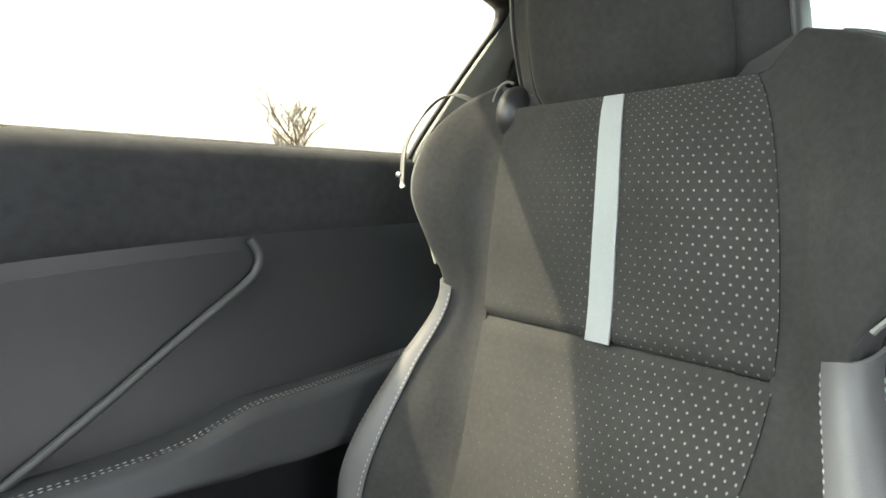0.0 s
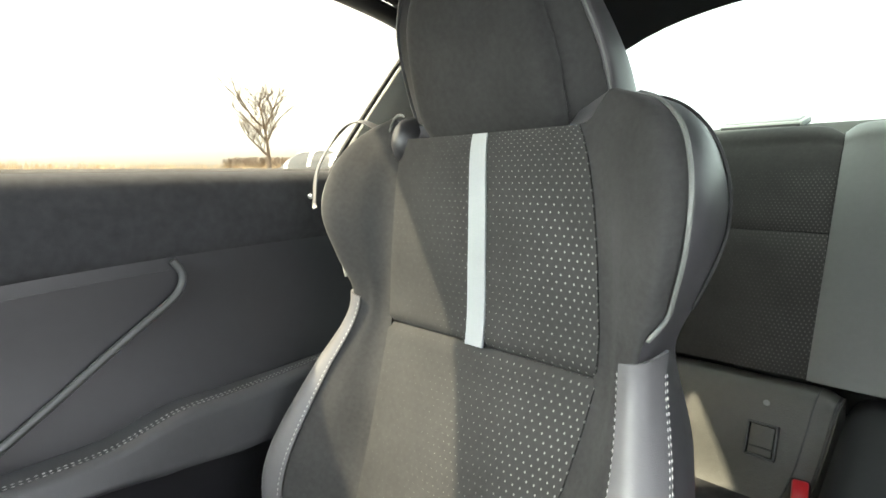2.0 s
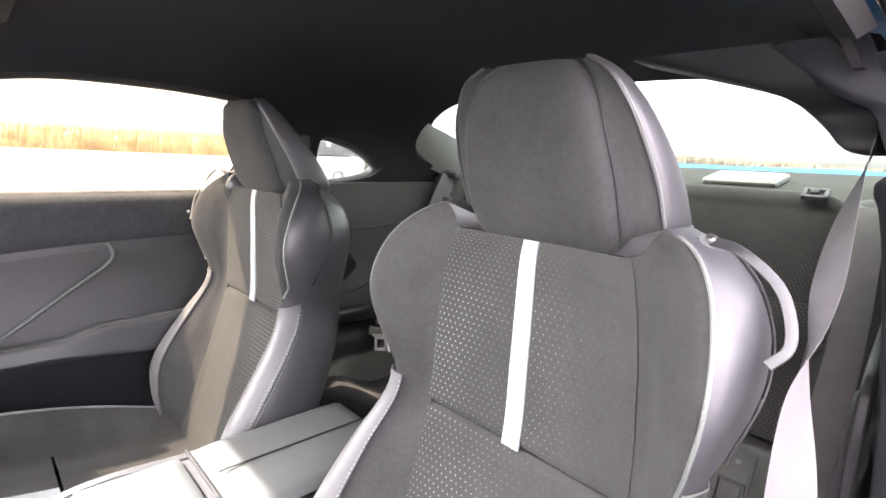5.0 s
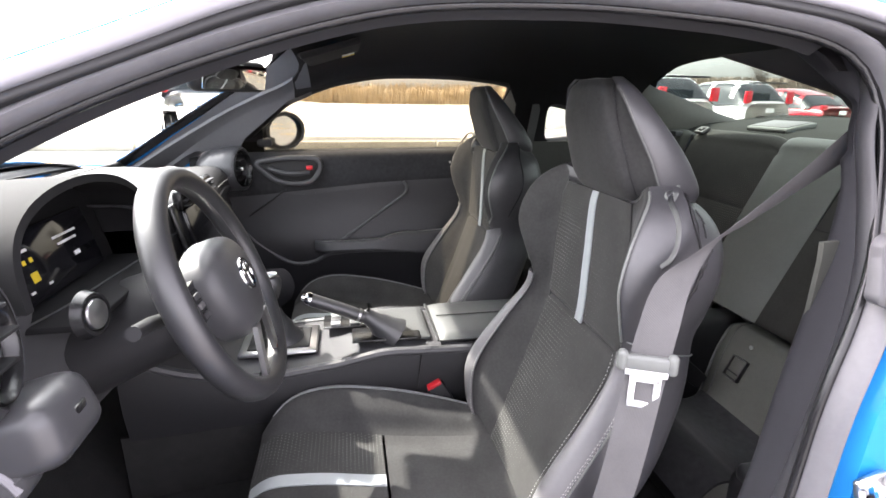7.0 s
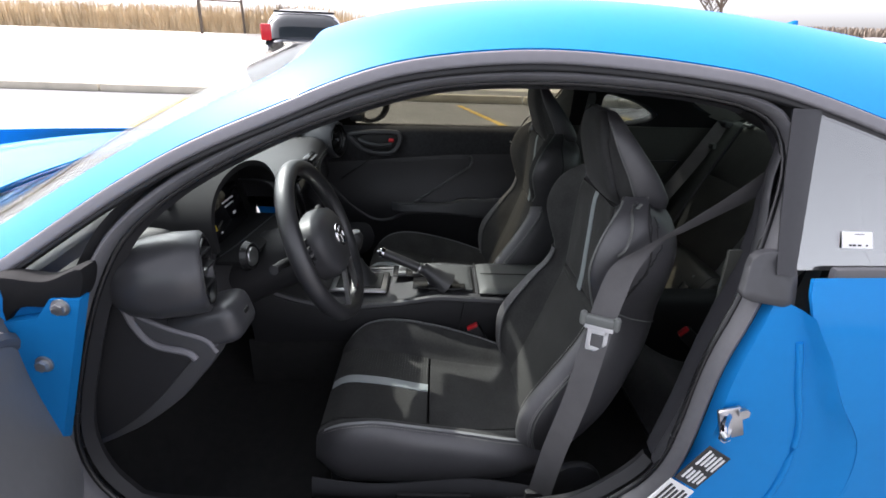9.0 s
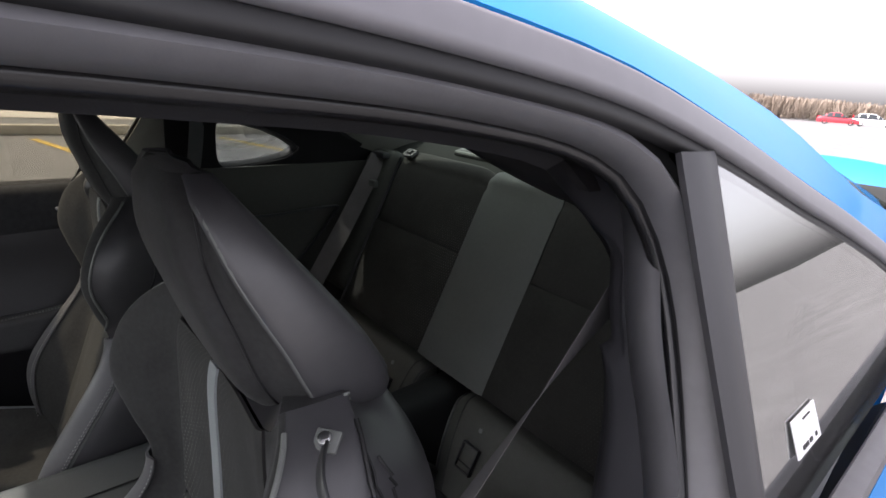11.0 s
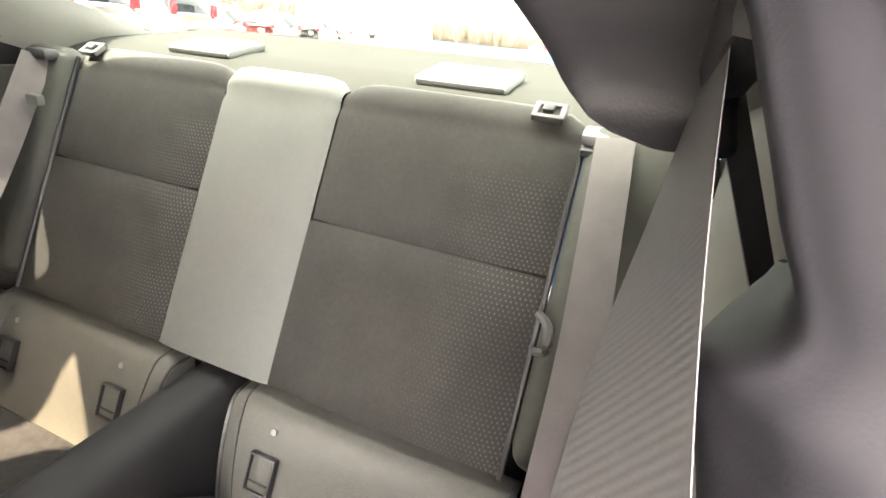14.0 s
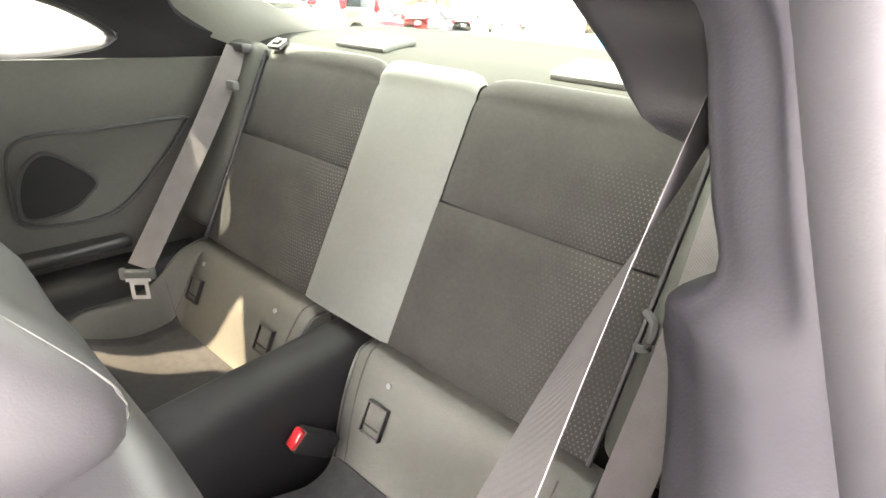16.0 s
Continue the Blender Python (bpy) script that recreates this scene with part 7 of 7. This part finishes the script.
SHRUB = material("bare_scrub", (0.24, 0.195, 0.155), 0.95, vary=0.4, vary_scale=0.3)
CARW = material("white_car_paint", (0.75, 0.75, 0.76), 0.3, coat=1.0, vary=0.04)
CARR = material("red_car_paint", (0.45, 0.015, 0.03), 0.3, 0.2, coat=1.0, vary=0.05)
CARD = material("dark_car_paint", (0.05, 0.06, 0.08), 0.3, 0.4, coat=1.0, vary=0.05)
CARS = material("silver_car_paint", (0.45, 0.47, 0.48), 0.3, 0.5, coat=1.0, vary=0.05)
WALLW = material("pale_wall", (0.66, 0.65, 0.60), 0.8, vary=0.08, vary_scale=0.5)
DARKGLASS = material("dark_car_glass", (0.02, 0.025, 0.03), 0.06, vary=0.05)
LAMPR = material("tail_lamp", (0.55, 0.01, 0.02), 0.15, vary=0.05)

ground = part("ground", surf(lambda u, v: Vector((-300 + 600 * u, -300 + 600 * v, GROUND - 0.004)), 20, 20), ASPHALT, None, "")
tagged(ground, "worn pale grey asphalt car park", "ground", kind="structure")
road = part("road", surf(lambda u, v: Vector((10.2 + 60 * u + 25 * v, -26 + 240 * v, GROUND + 0.01)), 8, 8), PALE, None, "")
tagged(road, "sun-bleached pale concrete road beyond the kerb", "road", kind="structure")
kerb = thing("kerb", "sun-bleached concrete kerb along the car park", "kerb", kind="structure", at=(10, 0, GROUND))
for i in range(16):
    part("kerb_stone", rbox((0.22, 2.95, 0.16), (9.9 + 0.0 * i, -24 + 3.0 * i, GROUND + 0.075), 0.02), CONCRETE, kerb)
for i in range(9):
    ln = part("bay_line", rbox((4.2, 0.10, 0.006), (7.2, -18 + 2.75 * i + 0.9, GROUND + 0.002), 0.0, Matrix.Rotation(radians(14), 3, "Z")), PAINT_Y, None, "")
    tagged(ln, "worn yellow parking bay line on the asphalt", "road marking", "bay lines", kind="structure")

def swell(y):
    """Height of the bank on which the reeds stand."""
    return 1.15 * smooth((y - 2) / 15)


verge = part("verge", surf(lambda u, v: (lambda y, t: Vector((62 + 38 * t - 14 * (1 - u), y, GROUND + 0.02 + (swell(y) + 0.1) * smooth(u) ** 1.4)))(-40 + 260 * v, v), 8, 60, thick=-0.02), PALE, None, "", 40)
tagged(verge, "pale sandy verge rising to the reeds", "verge", kind="structure")


# reed bank: many thin blades in one mesh
def reeds(name, x0, y0, x1, y1, n, h, depth, label):
    bm = bmesh.new()
    for i in range(n):
        t = rnd.random()
        x = x0 + (x1 - x0) * t + rnd.uniform(0, depth)
        y = y0 + (y1 - y0) * t + rnd.uniform(-2, 2)
        hh = h * rnd.uniform(0.55, 1.1)
        w = rnd.uniform(0.03, 0.09)
        a = rnd.uniform(0, math.pi)
        d = Vector((math.cos(a) * w, math.sin(a) * w, 0))
        b = Vector((x, y, GROUND + swell(y)))
        hh *= 1 + 0.35 * swell(y)
        lean = Vector((rnd.uniform(-0.3, 0.3), rnd.uniform(-0.3, 0.3), 0))
        v = [bm.verts.new(p) for p in (b - d, b + d, b + d * 0.8 + lean + Vector((0, 0, hh * 0.7)), b + lean * 1.6 + Vector((0, 0, hh)))]
        bm.faces.new(v)
    # matted stems behind the front blades
    m = 240
    prev = None
    for i in range(m + 1):
        t = i / m
        c = Vector((x0 + (x1 - x0) * t, y0 + (y1 - y0) * t, GROUND))
        up = swell(c.y)
        top = h * (0.72 + 0.10 * math.sin(i * 1.7) * math.sin(i * 0.61) + rnd.uniform(-0.05, 0.05))
        row = [bm.verts.new(c + Vector((depth * 0.25 * k, 0, up * 0.9 + top * (1 + 0.35 * up) * (1 - (1 - k / 2) ** 2)))) for k in range(3)]
        if prev:
            for k in range(2):
                bm.faces.new((prev[k], row[k], row[k + 1], prev[k + 1]))
        prev = row
    ob = part(name, bm, REED, None, "", 0)
    return tagged(ob, label, "reeds", kind="stuff")


reeds("reed_bank", 62, -40, 100, 220, 30000, 2.9, 6, "dense tan dry reeds beyond the pale road")


def bare_tree(at, h, label, seed):
    """A tapered trunk that forks into bare limbs and twigs."""
    r = random.Random(seed)
    tr = thing("bare_tree", label, "tree", "bare trees", at=at)
    bm, tw = bmesh.new(), bmesh.new()

    def limb(p, d, length, rad, depth):
        pts = [p]
        for k in range(4):
            d = (d + Vector((r.uniform(-.18, .18), r.uniform(-.18, .18), r.uniform(-.02, .16)))).normalized()
            pts.append(pts[-1] + d * length / 4)
        sweep(bm if depth < 2 else tw, pts, lambda t: circle(max(0.006, rad * (1 - 0.55 * t)), 6 if depth < 2 else 3))
        if depth < 4:
            for k in range(5 if depth else 8):
                i = r.randint(1, 4) if depth else r.randint(2, 4)
                a = r.uniform(0, 2 * math.pi)
                nd = (d * 0.62 + Vector((math.cos(a), math.sin(a), 0.30)) * r.uniform(0.5, 0.9)).normalized()
                limb(pts[i], nd, length * r.uniform(0.45, 0.7), rad * 0.5, depth + 1)
    limb(Vector(at), Vector((0, 0, 1)), h * 0.42, h * 0.017, 0)
    part("trunk", bm, BARK, tr, "grey-brown trunk and limbs")
    part("crown", tw, BARK, tr, "fine bare twigs")
    return tr


bare_tree((62, -32, GROUND), 18, "tall bare tree at the edge of the field", 3)
bare_tree((70, 20, GROUND), 7, "low bare tree among the reeds", 5)


def scrub(x0, y0, x1, y1, n, h, label):
    bm = bmesh.new()
    for i in range(n):
        t = rnd.random()
        p = Vector((x0 + (x1 - x0) * t + rnd.uniform(-5, 5), y0 + (y1 - y0) * t + rnd.uniform(-5, 5), GROUND))
        hh = h * rnd.uniform(0.4, 1.0) * (0.45 + 0.55 * t)
        for k in range(3):
            a = rnd.uniform(0, 6.28)
            q = p + Vector((math.cos(a) * hh * 0.3, math.sin(a) * hh * 0.3, hh))
            d = Vector((math.sin(a), -math.cos(a), 0)) * hh * 0.035
            bm.faces.new([bm.verts.new(v) for v in (p, q + d, q + Vector((0, 0, hh * 0.15)), q - d)])
    return tagged(part("scrub", bm, SHRUB, None, "", 0), label, "scrub", kind="stuff")


scrub(10, -110, 130, -60, 12000, 6.0, "brown leafless scrub along the far edge")
scrub(160, -80, 200, 260, 4000, 6.0, "far brown leafless wood behind the reeds")


def parked(at, yaw, paint, length, width, height, kind_label, suv=False, group="parked cars"):
    """A parked car built along its own y: body, glass house, lamps, wheels."""
    c = thing("parked_car", kind_label, "car", group)
    h, L, w = height, length / 2, width / 2
    prof = spline([(-L, 0.62 * h), (-L + 0.12, 0.70 * h), (-L * 0.55, 0.62 * h), (0, 0.62 * h), (L * 0.45, 0.60 * h), (L * 0.8, 0.53 * h), (L, 0.40 * h)]) if suv else spline([(-L, 0.60 * h), (-L * 0.7, 0.66 * h), (0, 0.62 * h), (L * 0.45, 0.60 * h), (L * 0.8, 0.52 * h), (L, 0.40 * h)])

    def bodyf(u, v):
        y = -L + 2 * L * v
        k = 1 - 0.10 * abs(2 * v - 1) ** 4
        a = math.pi * u
        x = w * k * math.copysign(abs(math.cos(a)) ** 0.35, math.cos(a))
        return Vector((x, y, 0.22 + (prof(y) - 0.22) * math.sin(a) ** 0.35))
    part("body", surf(bodyf, 24, 24), paint, c, "painted body", 50)
    y0, y1 = (-L * 0.97, L * 0.42) if suv else (-L * 0.80, L * 0.42)
    top = spline([(y0, 0.66 * h), (y0 + 0.16 * (y1 - y0), 0.95 * h if suv else 0.86 * h), (y0 + 0.45 * (y1 - y0), h), (y0 + 0.68 * (y1 - y0), 0.97 * h), (y1, 0.62 * h)])

    def house(u, v, grow=0.0):
        y = y0 + (y1 - y0) * v
        a = math.pi * u
        zz = 0.58 * h
        t = math.sin(a) ** 0.4
        return Vector(((w - 0.05 - 0.16 * w * t + grow) * math.copysign(abs(math.cos(a)) ** 0.4, math.cos(a)), y, zz + (top(y) - zz + grow) * t))
    part("glasshouse", surf(lambda u, v: house(u, v), 24, 20), DARKGLASS, c, "dark window band", 50)
    part("roof", surf(lambda u, v: house(0.27 + 0.46 * u, 0.16 + 0.58 * v, 0.012), 12, 12, thick=0.02), paint, c, "painted roof")
    for s in (-1, 1):
        for vv in (0.14, 0.42, 0.74):
            part("window_pillar", surf(lambda u, v, s=s, vv=vv: house((0.02 + 0.27 * u) if s > 0 else (0.98 - 0.27 * u), vv + 0.05 * v, 0.008), 6, 2, thick=0.01), paint, c)
        part("tail_lamp", rbox((0.22, 0.10, 0.34 if suv else 0.16), (s * (w - 0.14), -L + 0.03, (0.72 if suv else 0.60) * h), 0.03), LAMPR, c, "red tail lamp")
        part("head_lamp", rbox((0.30, 0.12, 0.14), (s * (w - 0.22), L - 0.20, 0.44 * h), 0.04), CHROME, c, "clear headlamp")
        part("door_mirror", rbox((0.16, 0.10, 0.12), (s * (w + 0.06), L * 0.30, 0.66 * h), 0.03), paint, c)
        for y in (-L * 0.60, L * 0.62):
            wl = part("wheel", lathe((s * (w - 0.20), y, 0.31), (s, 0, 0), [(0.18, 0.0), (0.29, 0.0), (0.315, 0.03), (0.315, 0.17), (0.29, 0.20), (0.20, 0.20)], 24), RUBBER_D, c, "black tyre")
            part("rim", lathe((s * (w - 0.20), y, 0.31), (s, 0, 0), [(0.20, 0.195), (0.19, 0.16), (0.05, 0.18), (0.0, 0.18)], 20), SATIN, wl, "grey rim")
    part("bumper", rbox((2 * w * 0.86, 0.16, 0.26), (0, -L + 0.02, 0.36), 0.05, seg=3), PLASTIC if suv else paint, c)
    part("plate", rbox((0.32, 0.01, 0.12), (0, -L - 0.06, 0.50 * h), 0.002), WHITE, c, "plain pale plate")
    if suv:
        part("spoiler", rbox((2 * w * 0.66, 0.24, 0.04), (0, -L * 0.93, 0.965 * h), 0.015), PLASTIC, c, "dark roof spoiler")
    c.matrix_basis = Matrix.Translation((*at, GROUND)) @ Matrix.Rotation(radians(yaw), 4, "Z")
    return c


parked((13.0, 3.85), -76, CARD, 4.6, 1.96, 1.76, "dark grey SUV driving lane side, seen from behind", True)
parked((12.9, -7.7), -84, CARW, 4.7, 1.86, 1.68, "white SUV parked in the row", True)
parked((14.2, -11.3), -84, CARW, 4.5, 1.82, 1.62, "white crossover parked in the row", True)
parked((15.0, -14.7), -84, CARR, 4.5, 1.76, 1.47, "red hatchback parked in the row")
parked((16.4, -19.3), -84, CARD, 4.5, 1.78, 1.46, "dark saloon parked in the row")
parked((17.0, -22.8), -84, CARW, 4.6, 1.80, 1.45, "white saloon parked in the row")
parked((17.4, -26.4), -84, CARS, 4.6, 1.80, 1.45, "silver saloon parked in the row")
parked((18.6, -83), 100, CARR, 4.5, 1.80, 1.50, "red hatchback in the far row", group="far parked cars")
parked((15.0, -84), 100, CARW, 4.6, 1.84, 1.60, "white crossover in the far row", True, group="far parked cars")
parked((11.2, -83), 100, CARD, 4.6, 1.80, 1.46, "dark saloon in the far row", group="far parked cars")
parked((7.6, -84.5), 100, CARS, 4.6, 1.82, 1.50, "silver saloon in the far row", group="far parked cars")

# pale storage container beyond the parked row, ribbed sheet sides
box = thing("storage_container", "pale cream ribbed storage container beyond the cars", "container", at=(21.2, -35.5, GROUND))
turn = Matrix.Rotation(math.atan2(-4.9, -8.0), 3, "Z")
def along(x, y, z):
    return Vector((21.2, -35.5, GROUND)) + turn @ Vector((x, y, z))
part("side_sheet", surf(lambda u, v: along(-5.0 + 10.0 * u, 0.03 * math.copysign(min(1.0, abs(2.2 * math.sin(u * 120))), math.sin(u * 120)), 0.15 + 2.35 * v), 240, 2, thick=0.02), WALLW, box, "ribbed sheet side", 20)
part("body", rbox((9.96, 2.3, 2.4), along(0, 1.25 if (turn @ Vector((0, 1, 0))).y < 0 else -1.25, 1.3), 0.03, turn), WALLW, box)
for z in (0.10, 2.52):
    part("edge_rail", rbox((10.0, 0.14, 0.14), along(0, 0, z), 0.02, turn), WALLW, box)
for x in (-4.95, 4.95):
    part("corner_post", rbox((0.14, 0.16, 2.5), along(x, 0, 1.3), 0.02, turn), WALLW, box)


def light_pole(at, h, r):
    """Tapered mast with a short arm and a flat lamp head."""
    p = thing("light_pole", "tall grey metal car park light pole", "light pole", "light poles", at=(*at, GROUND))
    b = Vector((*at, GROUND))
    part("base", disc(b, (0, 0, 1), r * 2.6, 0.5, 20, 0.04), CONCRETE, p, "concrete foot")
    bm = bmesh.new()
    sweep(bm, [b + Vector((0, 0, h * i / 4)) for i in range(5)], lambda t: circle(r * (1 - 0.4 * t), 12))
    part("mast", bm, CARS, p)
    part("arm", rbox((1.2, 0.08, 0.08), b + Vector((0.5, 0, h)), 0.01), CARS, p)
    part("lamp_head", rbox((0.7, 0.32, 0.12), b + Vector((1.2, 0, h)), 0.04), CARS, p)


light_pole((38.4, -45.6), 11.0, 0.13)
light_pole((53.0, -72.0), 12.3, 0.11)
bare_tree((75, -66, GROUND), 9, "bare tree at the edge of the far scrub", 21)

# open shelter on posts behind the reeds
sh = thing("field_shelter", "dark open shelter with a flat roof above the reeds", "shelter", at=(72, 29, GROUND))
turn = Matrix.Rotation(radians(-69), 3, "Z")
part("roof", rbox((6.6, 4.0, 0.35), Vector((72, 29, 8.4)), 0.06, turn @ Matrix.Rotation(radians(3), 3, "Y")), BARK, sh, "flat dark roof")
for x, y in ((-2.6, -1.5), (2.6, -1.5), (-2.6, 1.5), (2.6, 1.5)):
    part("post", rbox((0.28, 0.28, 8.3), Vector((72, 29, 4.1)) + turn @ Vector((x, y, 0)), 0.03, turn), BARK, sh)
part("rail", rbox((5.4, 0.16, 0.2), Vector((72, 29, 5.0)) + turn @ Vector((0, -1.5, 0)), 0.02, turn), BARK, sh)
